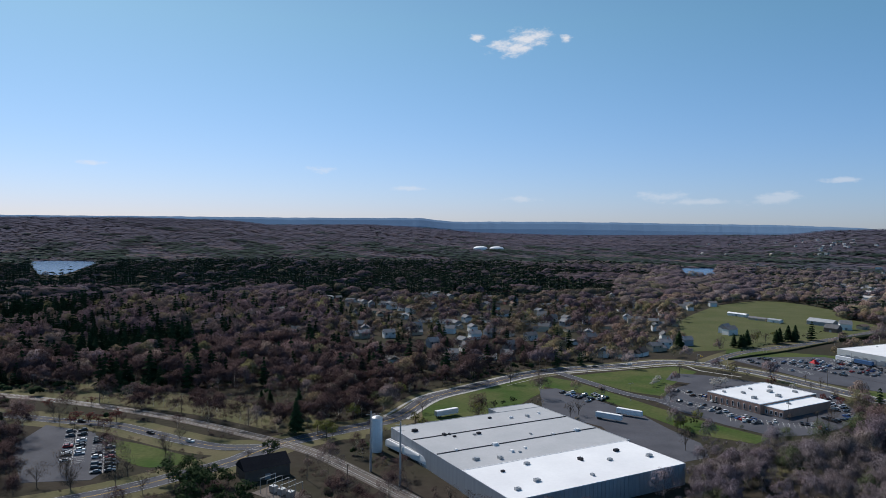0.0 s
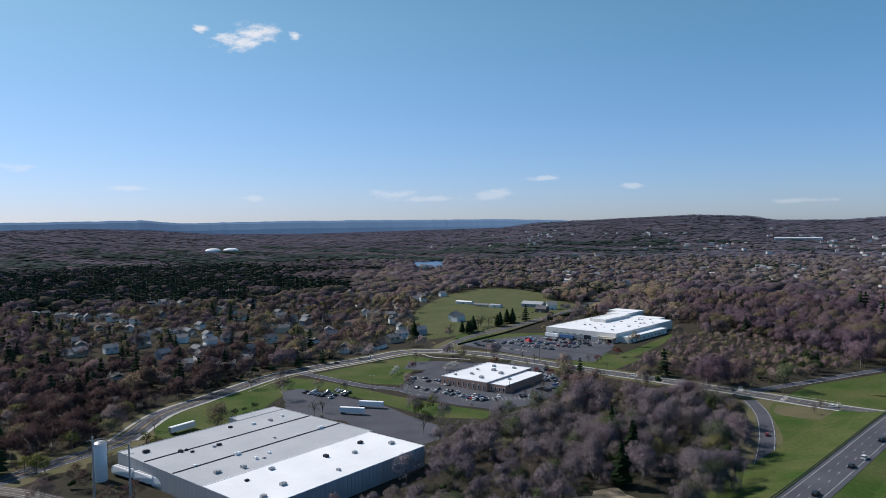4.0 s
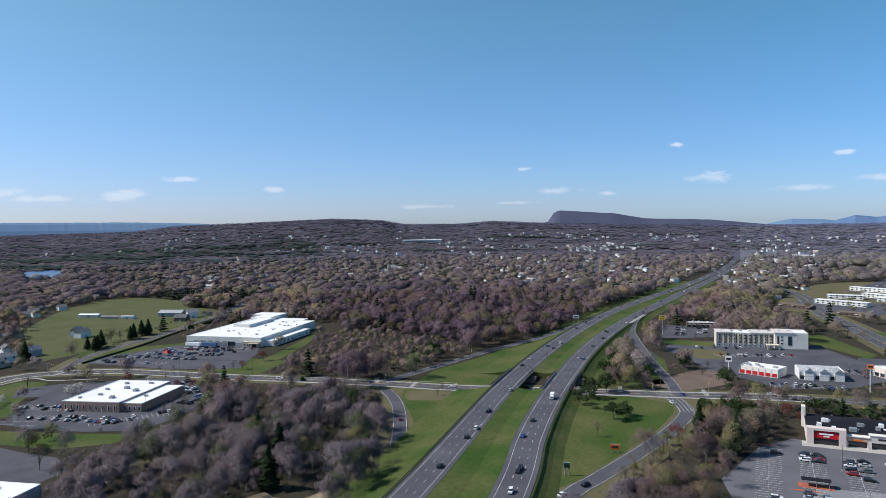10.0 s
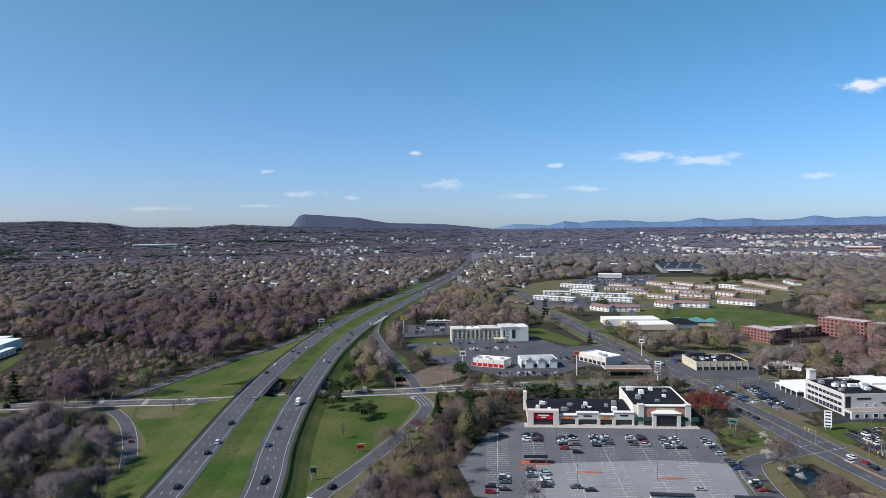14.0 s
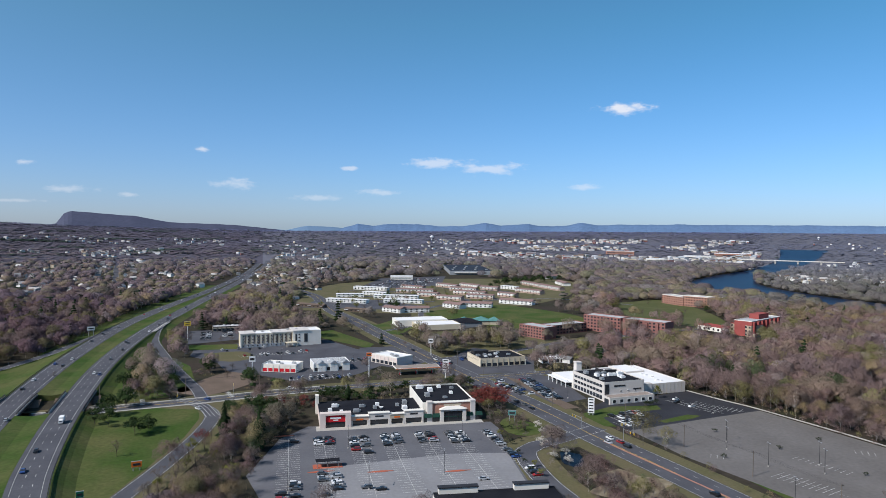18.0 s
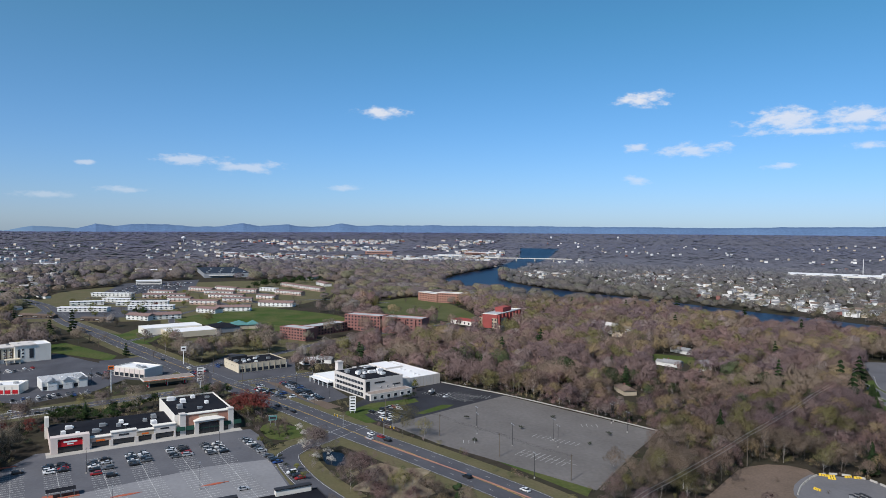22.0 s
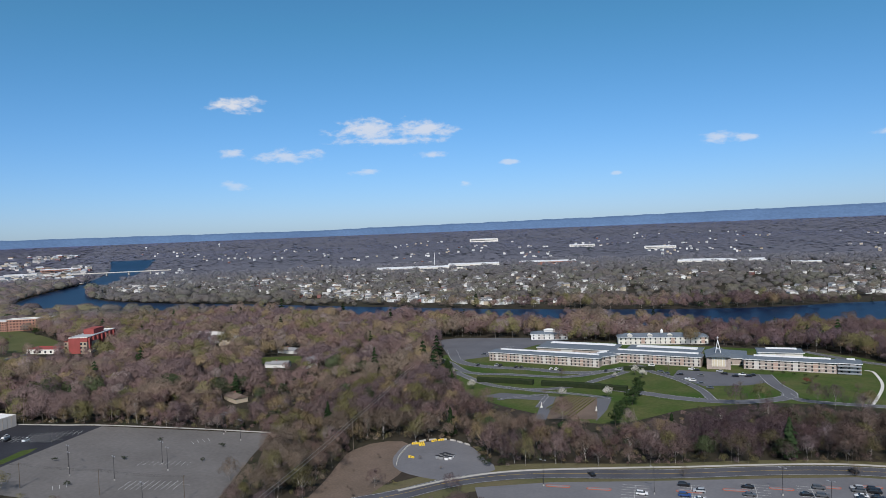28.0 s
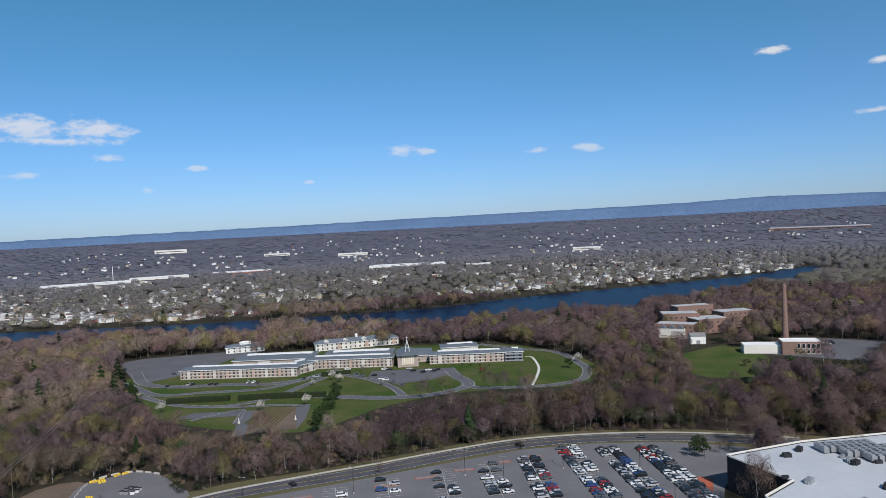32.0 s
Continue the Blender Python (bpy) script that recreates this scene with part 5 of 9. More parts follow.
# hotel
p0, p1 = (600, 203), (629, 139)
m, L = along(p0, p1)
plot(p0, p1, 0, 0, L, 18)
ho = thing("hotel", "four-storey cream hotel with a white stair tower", "hotel", m)
flat_block(ho, 0, 0, 45, 17, 11.8, stucco, roof_white, 0.6, stucco_white)
flat_block(ho, 45.05, -2.5, L, 18, 12.6, stucco_white, roof_white, 0.8)
for i in range(11):
    part("spandrel", Build().box(2.4 + i * 4.0, -0.12, 3.2, 4.2 + i * 4.0, -0.02, 11.0), shingle_brown, ho)
    for z in (0.9, 3.7, 6.5, 9.2):
        window(ho, 2.5 + i * 4.0, -0.1, z, 1.6, 1.6)
part("base_course", Build().box(0.7, -0.1, 0, 44.9, -0.01, 3.0), siding_grey, ho)
for u0, u1 in ((0, 12), (27, 45)):
    part("cornice", Build().box(u0 - 0.3, -0.6, 11.9, u1 + 0.3, 17.4, 12.7), stucco_pale, ho)
part("cornice", Build().box(44.6, -3.0, 12.9, 60, 18.4, 13.6), stucco_pale, ho)
for z in (3.7, 6.5, 9.2):
    window(ho, 50.5, -2.5, z, 1.8, 1.5)
part("corner_pier", Build().box(-0.4, -0.5, 0, 0.6, 0.5, 12.8), stucco_white, ho)
part("stair_window", Build().box(55, -2.66, 3.0, 58, -2.48, 10.5), glass_dark, ho)
part("stair_window", Build().box(47, -2.66, 3.0, 48.4, -2.48, 10.5), glass_dark, ho)
part("porch", Build().box(38, -9, 3.2, 48, -2.6, 4.0).box(38.3, -8.8, 0, 38.9, -8.2, 3.2).box(47.1, -8.8, 0, 47.7, -8.2, 3.2), stucco, ho)
for i in range(8):
    rooftop_unit(ho, 5 + i * 7.5, 9 + (i % 3), 11.95 if i < 5 else 12.75, 0.8, metal_grey)

# restaurants, workshop, fuel station, flat-roofed store
def shop(name, label, category, p0, p1, deep, h, wall, roof, trim, front, units=4, parapet=0.8):
    m, L = along(p0, p1)
    plot(p0, p1, 0, 0, L, deep)
    t = thing(name, label, category, m)
    flat_block(t, 0, 0, L, deep, h, wall, roof, parapet, trim)
    n = max(2, int(L / 4.2))
    for i in range(n):
        part("shop_window", Build().box((i + 0.14) * L / n, -0.12, 0.5, (i + 0.86) * L / n, 0.02, 2.9), front, t)
        part("pier", Build().box((i) * L / n - 0.25, -0.3, 0, (i) * L / n + 0.25, 0.0, h), trim, t)
    for i in range(units):
        rooftop_unit(t, bl.uniform(3, L - 3), bl.uniform(3, deep - 3), h + 0.12, bl.uniform(0.7, 1.1), bl.choice((white_plain, metal_grey)))
    return t, L


t, L = shop("restaurant", "small restaurant with red brick front and white roof", "restaurant", (505, 155), (502, 129), 15, 5.2, stucco_white, roof_white, stucco_white, red_sign)
t, L = shop("workshop", "white workshop with blue-grey bay roofs", "workshop", (507, 117), (517, 92), 19, 5.6, siding_white, roof_grey, white_plain, glass_dark)
for i in range(3):
    part("bay_roof", Build().gable(3 + i * 9, -1.5, 8.5 + i * 9, 7, 5.7, 2.2, 0.3, "y"), siding_grey, t)
    part("bay_wall", Build().box(3 + i * 9, -1.4, 0, 8.5 + i * 9, 0, 5.6), siding_white, t)
shop("restaurant_b", "pink brick restaurant with a white roof", "restaurant", (548, 80), (530, 58), 17, 6.2, pink_panel, roof_white, stucco_white, glass_dark)
t, L = shop("flat_store", "cream flat-roofed store with a black roof", "store", (533, -6), (546, -41), 30, 6.0, stucco, roof_black, siding_tan, glass_dark, 9)
part("screen_wall", Build().box(L, 0, 0, L + 0.5, 34, 4.4), stucco_white, t)
part("plant_room", Build().box(3, 22, 6.2, 15, 29, 8.6), metal_dark, t)
shop("cottage_shop", "small white shop behind the flat store", "shop", (552, -55), (557, -74), 10, 3.6, siding_white, roof_white, white_plain, glass_dark, 1, 0.3)
shop("diner", "low dark-roofed diner behind the hotel", "shop", (690, 262), (702, 234), 16, 4.2, siding_tan, roof_grey, metal_dark, glass_dark, 3)
fc = thing("fuel_canopy", "flat fuel station canopy with an orange stripe", "canopy", along((497, 55), (507, 23))[0])
part("roof", Build().box(0, 0, 4.6, 33, 12, 5.3), stucco_white, fc)
part("roof_deck", Build().box(0.5, 0.5, 5.3, 32.5, 11.5, 5.36), roof_worn, fc)
part("stripe", Build().box(-0.05, -0.08, 4.75, 33.05, 0, 5.15), orange_sign, fc)
for u in (4, 16, 28):
    for v in (3, 9):
        part("post", Build().box(u - 0.2, v - 0.2, 0, u + 0.2, v + 0.2, 4.6), white_plain, fc)
    part("fuel_pump", Build().box(u - 0.5, 5.4, 0, u + 0.5, 6.4, 1.7), red_sign, fc)
plot((497, 55), (507, 23), 0, 0, 33, 12)

# brick residence with a chapel, beyond the woods
wing_keys = []


def wing(t, p0, p1, deep, h, floors, bays, wall, roof, name="wing", rise=1.6):
    m, L = along(p0, p1)
    plot(p0, p1, 0, 0, L, deep, 4)
    w = t
    flat = part(name, Build().box(0, 0, -0.3, L, deep, h), wall, w, at=t.matrix_basis.inverted() @ m)
    part("roof", Build().hip(0, 0, L, deep, h, rise, 0.9), roof, flat)
    if rise < 1:
        part("roof_strip", Build().box(6, deep * 0.62, h + rise * 0.5, L - 3, deep * 0.8, h + rise + 0.5), white_plain, flat)
    part("eave_board", Build().box(-0.9, -0.9, h - 0.45, L + 0.9, deep + 0.9, h - 0.02), white_plain, flat)
    w, wh_ = 1.25, min(1.7, h / floors * 0.55)
    key = ("wing", round(wh_, 2))
    wing_keys.append(key)
    if key not in pane_meshes:
        pane_meshes[key] = Build().box(-w / 2, -0.09, 0, w / 2, 0.02, wh_).mesh("window", glass_dark)
    for k in range(floors):
        for i in range(bays):
            part("window", pane_meshes[key], None, flat, at=pose((i + 0.5) * L / bays, 0, 0.9 + k * h / floors))
    for k in range(floors):
        part("sill_band", Build().box(0.3, -0.14, 0.55 + k * h / floors, L - 0.3, -0.01, 0.8 + k * h / floors), stucco_white, flat)
    for i in range(0, bays - 2, 3):
        part("panel", Build().box((i + 1.62) * L / bays, -0.12, 0.85, (i + 2.38) * L / bays, -0.01, h - 0.6), brick_rose if i % 2 else stucco_pale, flat)
    return flat, L


cv = thing("residence", "long stone and brick residence with grey roofs and a chapel", "institution", pose(230, -480, 0))
rubble = material("pale rubble stone", (0.44, 0.37, 0.33), (0.30, 0.25, 0.225), 0.5, 0.95, fine=0.3, detail=8)
slate = material("blue grey slate", (0.14, 0.165, 0.19), (0.11, 0.13, 0.155), 0.3, 0.8, fine=0.12)
wing(cv, (344, -444), (256, -463), 14, 7.2, 3, 27, rubble, slate, rise=0.9)
wing(cv, (262, -487), (195, -502), 14, 7.4, 3, 21, rubble, slate, rise=0.9)
f3, L3 = wing(cv, (168, -512), (112, -526), 14, 7.4, 3, 14, rubble, slate, rise=0.9)
f4, L4 = wing(cv, (111.5, -526.5), (98, -530), 15, 7.6, 3, 3, rubble, slate, rise=0.9)
for k in range(3):
    part("balcony", Build().box(0, -1.8, 0.4 + k * 2.5, L4, 0, 0.7 + k * 2.5).box(0, -1.85, 0.7 + k * 2.5, L4, -1.75, 1.5 + k * 2.5), siding_grey, f4)
wing(cv, (258, -470), (252, -486), 15, 7.0, 2, 3, rubble, slate, rise=0.9)
wing(cv, (330, -492), (268, -508), 30, 5.0, 1, 5, rubble, slate, rise=0.8)
wing(cv, (258, -506), (204, -520), 34, 5.2, 1, 5, rubble, slate, rise=0.8)
wing(cv, (196, -515), (170, -524), 30, 5.5, 1, 4, rubble, slate, rise=3.0)
wing(cv, (168, -545), (140, -556), 18, 7.0, 1, 4, stucco_white, slate, rise=0.8)
fw, Lw = wing(cv, (372, -545), (343, -563), 14, 5.6, 2, 7, siding_white, slate, "white_house", rise=2.0)
part("cupola", Build().box(Lw / 2 - 5, 4, 6.6, Lw / 2 + 5, 10, 8.4).hip(Lw / 2 - 5, 4, Lw / 2 + 5, 10, 8.4, 1.2, 0.4), siding_white, fw)
fr, Lr = wing(cv, (290, -560), (226, -600), 14, 6.4, 2, 18, stucco_white, slate, "rear_wing", rise=2.8)
for i in range(4):
    part("dormer", Build().box(8 + i * 17, 0.5, 6.3, 12 + i * 17, 5, 8.0).gable(8 + i * 17, 0, 12 + i * 17, 6, 8.0, 1.2, 0.3, "y"), stucco_white, fr)
part("cupola", Build().tube(Lr / 2, 7, 9, 11.0, 1.2, n=8).tube(Lr / 2, 7, 11.0, 12.6, 1.4, 0.1, n=8), white_plain, fr)
# chapel front with a gable, tall windows and an open spire
cm = cv.matrix_basis.inverted() @ along((189, -499), (175, -505))[0]
ch = part("chapel", Build().box(0, 0, -0.3, 15, 24, 9.0), rubble, cv, at=cm)
part("roof", Build().gable(0, -1.0, 15, 24, 9.0, 3.0, 1.2, "y"), slate, ch)
part("gable_wall", Build().prism([(0.2, 0), (14.8, 0), (14.8, 0.6), (0.2, 0.6)], 9.0, 11.6, [(7.2, 0), (7.8, 0), (7.8, 0.6), (7.2, 0.6)]), rubble, ch)
for u in (0.4, 14.6):
    part("corner_pier", Build().box(u - 0.9, -0.8, 0, u + 0.9, 0, 9.4), rubble, ch)
part("window_screen", Build().box(3.0, -0.15, 2.0, 12.0, 0.02, 8.6), stucco, ch)
for k in range(6):
    part("mullion", Build().box(3.0 + k * 1.75, -0.35, 2.0, 3.25 + k * 1.75, -0.15, 8.6), white_plain, ch)
sp = Build()
for sx, sy in ((-1, -1), (1, -1), (1, 1), (-1, 1)):
    sp.beam((7.5 + 1.8 * sx, 4 + 1.8 * sy, 11.0), (7.5, 4, 20.5), 0.22)
    sp.beam((7.5 + 1.2 * sx, 4 + 1.2 * sy, 14.2), (7.5 - 1.2 * sy, 4 + 1.2 * sx, 14.2), 0.12)
part("spire", sp, white_plain, ch)
part("cross", Build().beam((7.5, 4, 20), (7.5, 4, 23), 0.14).beam((6.6, 4, 22), (8.4, 4, 22), 0.14), white_plain, ch)

# old brick factory and its chimney
fa = thing("factory", "old brick factory with stepped flat roofs", "factory", pose(0, 0, 0))
for p0, p1, deep, h, wall, fl, bays in (((0, -640), (-32, -632), 20, 11, brick_old, 3, 7), ((-8, -672), (-40, -676), 24, 15, brick_old, 3, 7), ((-38, -655), (-66, -668), 26, 12, brick_old, 3, 6), ((-62, -690), (-92, -704), 22, 14, brick_old, 4, 7), ((-22, -702), (-55, -716), 18, 18, brick_old, 3, 6)):
    m, L = along(p0, p1)
    plot(p0, p1, 0, 0, L, deep)
    blk = part("block", Build().box(0, 0, -0.3, L, deep, h), wall, fa, at=m)
    part("roof", Build().box(0.4, 0.4, h, L - 0.4, deep - 0.4, h + 0.2), roof_grey, blk)
    part("parapet", Build().box(-0.1, -0.1, h, L + 0.1, 0.35, h + 0.9), wall, blk)
    for k in range(fl):
        for i in range(bays):
            part("window", pane_meshes[wing_keys[0]], None, blk, at=pose((i + 0.5) * L / bays, 0, 1.2 + k * h / fl))
gb = part("gabled_front", Build().box(0, -3, -0.3, 22, 0, 8.5), stucco_white, fa, at=along((-4, -638), (-32, -631))[0])
for i in range(3):
    part("gable", Build().gable(i * 7.4, -3, 6.6 + i * 7.4, 1, 8.5, 3.0, 0.2, "y"), slate, gb)
p0, p1 = (-90, -562), (-116, -563)
plot(p0, p1, -26, 0, 28, 16)
boil = thing("boiler_house", "brick boiler house with tall white windows", "factory", along(p0, p1)[0])
flat_block(boil, 0, 0, 26, 14, 9.5, brick_old, roof_white, 0.5, stucco_white)
flat_block(boil, -26, 4, -0.05, 18, 6.0, stucco_white, roof_white, 0.4)
for i in range(5):
    window(boil, 11 + i * 3.3, 0, 4.6, 2.4, 3.4)
    window(boil, 11 + i * 3.3, 0, 0.8, 2.4, 2.6)
stack = thing("smokestack", "tall tapered red brick chimney", "chimney", pose(-99, -604, 0))
part("shaft", Build().tube(0, 0, 0, 47, 2.6, 1.5, n=18), brick_old, stack)
part("crown", Build().tube(0, 0, 47, 48.2, 1.75, 1.65, n=18).tube(0, 0, 44.0, 44.5, 1.75, 1.7, n=18), brick_old, stack)
part("base", Build().box(-3.2, -3.2, 0, 3.2, 3.2, 4.0), brick_old, stack)
shed = thing("shed", "small white shed on the green slope", "shed", along((-28, -604), (-42, -606))[0])
part("wall", Build().box(0, 0, -0.2, 12, 9, 6.5), siding_white, shed)
part("roof", Build().gable(0, 0, 12, 9, 6.5, 2.4), shingle, shed)
part("door", Build().box(4.5, -0.1, 0, 7.5, 0, 3), siding_grey, shed)

# brick apartment blocks and the red hospital beyond the woods
def block(name, label, p0, p1, deep, h, wall, floors, bays, trim=None, roofm=None, category="apartment block", group=""):
    m, L = along(p0, p1)
    plot(p0, p1, 0, 0, L, deep)
    t = tagged(thing(name, label, category, m), group=group)
    flat_block(t, 0, 0, L, deep, h, wall, roofm or roof_grey, 0.7, trim or wall)
    for k in range(floors):
        panes(t, [(i + 0.5) * L / bays for i in range(bays)], 0, [1.0 + k * h / floors], min(2.2, L / bays * 0.5), h / floors * 0.5)
    return t, L


block("apartment_block", "red brick apartment block with dark windows", (694, -46), (668, -68), 16, 11, brick_red, 4, 9, group="brick apartment blocks")
block("apartment_block", "red brick apartment block with dark windows", (690, -70), (724, -117), 17, 9, brick_red, 3, 14, group="brick apartment blocks")
block("apartment_block", "tall red brick apartment block", (737, -116), (707, -148), 17, 16, brick_red, 5, 11, group="brick apartment blocks")
t, L = block("apartment_block", "tall red brick block with balcony bays", (706, -150), (676, -184), 18, 16, brick_red, 5, 10, group="brick apartment blocks")
for i in range(4):
    part("bay", Build().box(i * L / 4 + 2, -1.8, 0, i * L / 4 + 5, 0, 15), brick_red, t)
t, L = block("hospital", "bright red brick block with white lower storey", (702, -276), (746, -322), 18, 15, brick_bright, 4, 14, stucco_white, category="hospital")
for i in range(7):
    part("bay", Build().box(i * L / 7 + 1, -2.0, 3.4, i * L / 7 + 4.5, 0, 14.6), brick_bright, t)
part("arcade", Build().box(0, -3, 0, L, 0, 3.2), stucco, t)
part("penthouse", Build().box(L * 0.4, 5, 15, L * 0.75, 15, 20), brick_bright, t)
t, L = block("hospital_annex", "tan and red annex of the hospital", (722, -262), (701, -275), 18, 11, brick_tan, 3, 6, brick_bright, category="hospital")
block("hospital_pavilion", "low white pavilion with a red roof", (756, -240), (724, -258), 16, 4.5, stucco_white, 1, 6, brick_bright, category="hospital", roofm=brick_bright)
block("apartment_block", "pale brick block with white window bands", (1012, -270), (972, -288), 16, 12, brick_pink, 4, 12, stucco_white, group="brick apartment blocks")
block("apartment_block", "pale brick block with white window bands", (974, -288), (942, -325), 16, 14, brick_pink, 4, 13, stucco_white, group="brick apartment blocks")
# school with white and teal roofs
sc = thing("school", "low school with long white roofs", "school", along((717, 56), (732, 12))[0])
flat_block(sc, 0, 0, 46, 30, 5, stucco, roof_white, 0.4)
flat_block(sc, -16, 30.05, 40, 56, 6.5, stucco_white, roof_white, 0.4)
part("wing", Build().box(46.1, 8, 0, 72, 38, 5), siding_grey, sc)
part("wing_roof", Build().hip(46.1, 8, 72, 38, 5, 3.5, 0.5), roof_black, sc)
plot((717, 56), (732, 12), -16, 0, 72, 56)
tl = thing("pavilion", "pavilion with teal pyramid roofs", "school", along((760, 16), (765, -26))[0])
for i, s in enumerate((14, 18, 12)):
    part("hall", Build().box(i * 17, 0, 0, i * 17 + s, s, 4.5), siding_tan, tl)
    part("roof", Build().hip(i * 17, 0, i * 17 + s, s, 4.5, 4.0, 0.8), teal_roof, tl)
plot((760, 16), (765, -26), 0, 0, 50, 18)

# shopping mall at the edge of its parking lot
ml = thing("mall", "shopping mall with dark walls and a pale flat roof", "shopping mall", pose(0, 0, 0))
outline = [(-25, -286), (-55, -307), (-110, -332), (-230, -330), (-230, -120), (-70, -120), (-46, -200), (-33, -246), (-44, -262)]
part("wall", Build().prism(outline[::-1] if sum(a[0] * b[1] - b[0] * a[1] for a, b in zip(outline, outline[1:] + outline[:1])) < 0 else outline, -0.3, 13.6), metal_dark, ml)
part("roof", Build().prism([(x * 0.995 - 0.6, y * 0.995) for x, y in outline], 13.6, 13.75), roof_mall, ml)
cop = Build()
for a, b in zip(outline, outline[1:] + outline[:1]):
    cop.beam((*a, 13.9), (*b, 13.9), 0.4)
part("coping", cop, stucco_white, ml)
keep_clear(outline)
for i in range(26):
    rooftop_unit(ml, bl.uniform(-130, -42), bl.uniform(-300, -235), 13.75, bl.uniform(0.7, 1.3), bl.choice((metal_grey, metal_dark)), bl.uniform(0, 90))
for i in range(3):
    for k in range(8):
        part("chiller", Build().box(-3.5, -1.0, 0.5, 3.5, 1.0, 2.4).tube(-2, 0, 2.4, 2.8, 0.8).tube(0, 0, 2.4, 2.8, 0.8).tube(2, 0, 2.4, 2.8, 0.8), metal_grey, ml, at=pose(-60 - k * 2.6 - i * 7, -296 - k * 0.9 + i * 4, 13.75, 0, 0, 110))

# farm sheds, truck trailers, small buildings of the first view
def gabled(name, label, category, p, turn, w, d, h, wall, roof, rise=2.2, group=""):
    t = thing(name, label, category, pose(p[0], p[1], 0, 0, 0, turn), group)
    part("wall", Build().box(-w / 2, -d / 2, -0.3, w / 2, d / 2, h), wall, t)
    part("roof", Build().gable(-w / 2, -d / 2, w / 2, d / 2, h, rise), roof, t)
    part("door", Build().box(-1.2, -d / 2 - 0.1, 0, 1.2, -d / 2, 2.4), siding_grey, t)
    keep_clear([(p[0] - w * 0.6, p[1] - w * 0.6), (p[0] + w * 0.6, p[1] - w * 0.6), (p[0] + w * 0.6, p[1] + w * 0.6), (p[0] - w * 0.6, p[1] + w * 0.6)])
    return t


gabled("barn", "white farmhouse barn by the pasture", "barn", (300, 738), 40, 12, 9, 6, siding_white, shingle, 4)
gabled("farm_shed", "long low white farm shed", "shed", (375, 884), -58, 26, 7, 3.4, siding_white, roof_white, 1.2)
gabled("farm_shed", "low weathered shed with a grey roof", "shed", (384, 846), -58, 24, 8, 2.6, siding_tan, shingle, 1.6)
gabled("farm_shed", "low white farm shed", "shed", (395, 826), -58, 16, 7, 3.4, siding_white, metal_grey, 1.2)
gabled("barn", "long grey barn with a ribbed metal roof", "barn", (440, 806), -58, 30, 13, 4.5, siding_grey, metal_grey, 3.2)
gabled("barn", "dark brown barn beside the farmyard", "barn", (422, 752), -60, 15, 9, 4.5, shingle_brown, shingle, 4)
gabled("farmhouse", "white farmhouse with a steep dark roof", "house", (447, 772), -20, 12, 10, 6.5, siding_white, shingle, 4)
gabled("farm_shed", "low tan outbuilding by the farmyard", "shed", (470, 778), 30, 13, 8, 3.5, siding_tan, shingle_brown, 2)
gabled("farmhouse", "white house with a grey roof behind the spruces", "house", (300, 726), 25, 13, 9, 6.0, siding_white, shingle, 3.4)
gabled("manor", "large pale house with a wide grey hipped roof", "house", (655, -380), 20, 30, 16, 6, siding_white, shingle_pale, 4.5)
gabled("depot", "dark-roofed depot by the tracks", "depot", (-77, 300), 35, 20, 11, 5, shingle_brown, roof_black, 4)

# reservoir tanks and distant works
def spot(az, el):
    """The ground at a bearing and a dip angle."""
    s, c = math.sin(radians(az)), math.cos(radians(az))
    r = 800.0
    while r < 4700 and H + r * math.tan(radians(el)) > float(ground_z(np.array(r * s), np.array(r * c))):
        r += 10
    return r * s, r * c, float(ground_z(np.array(r * s), np.array(r * c))), r


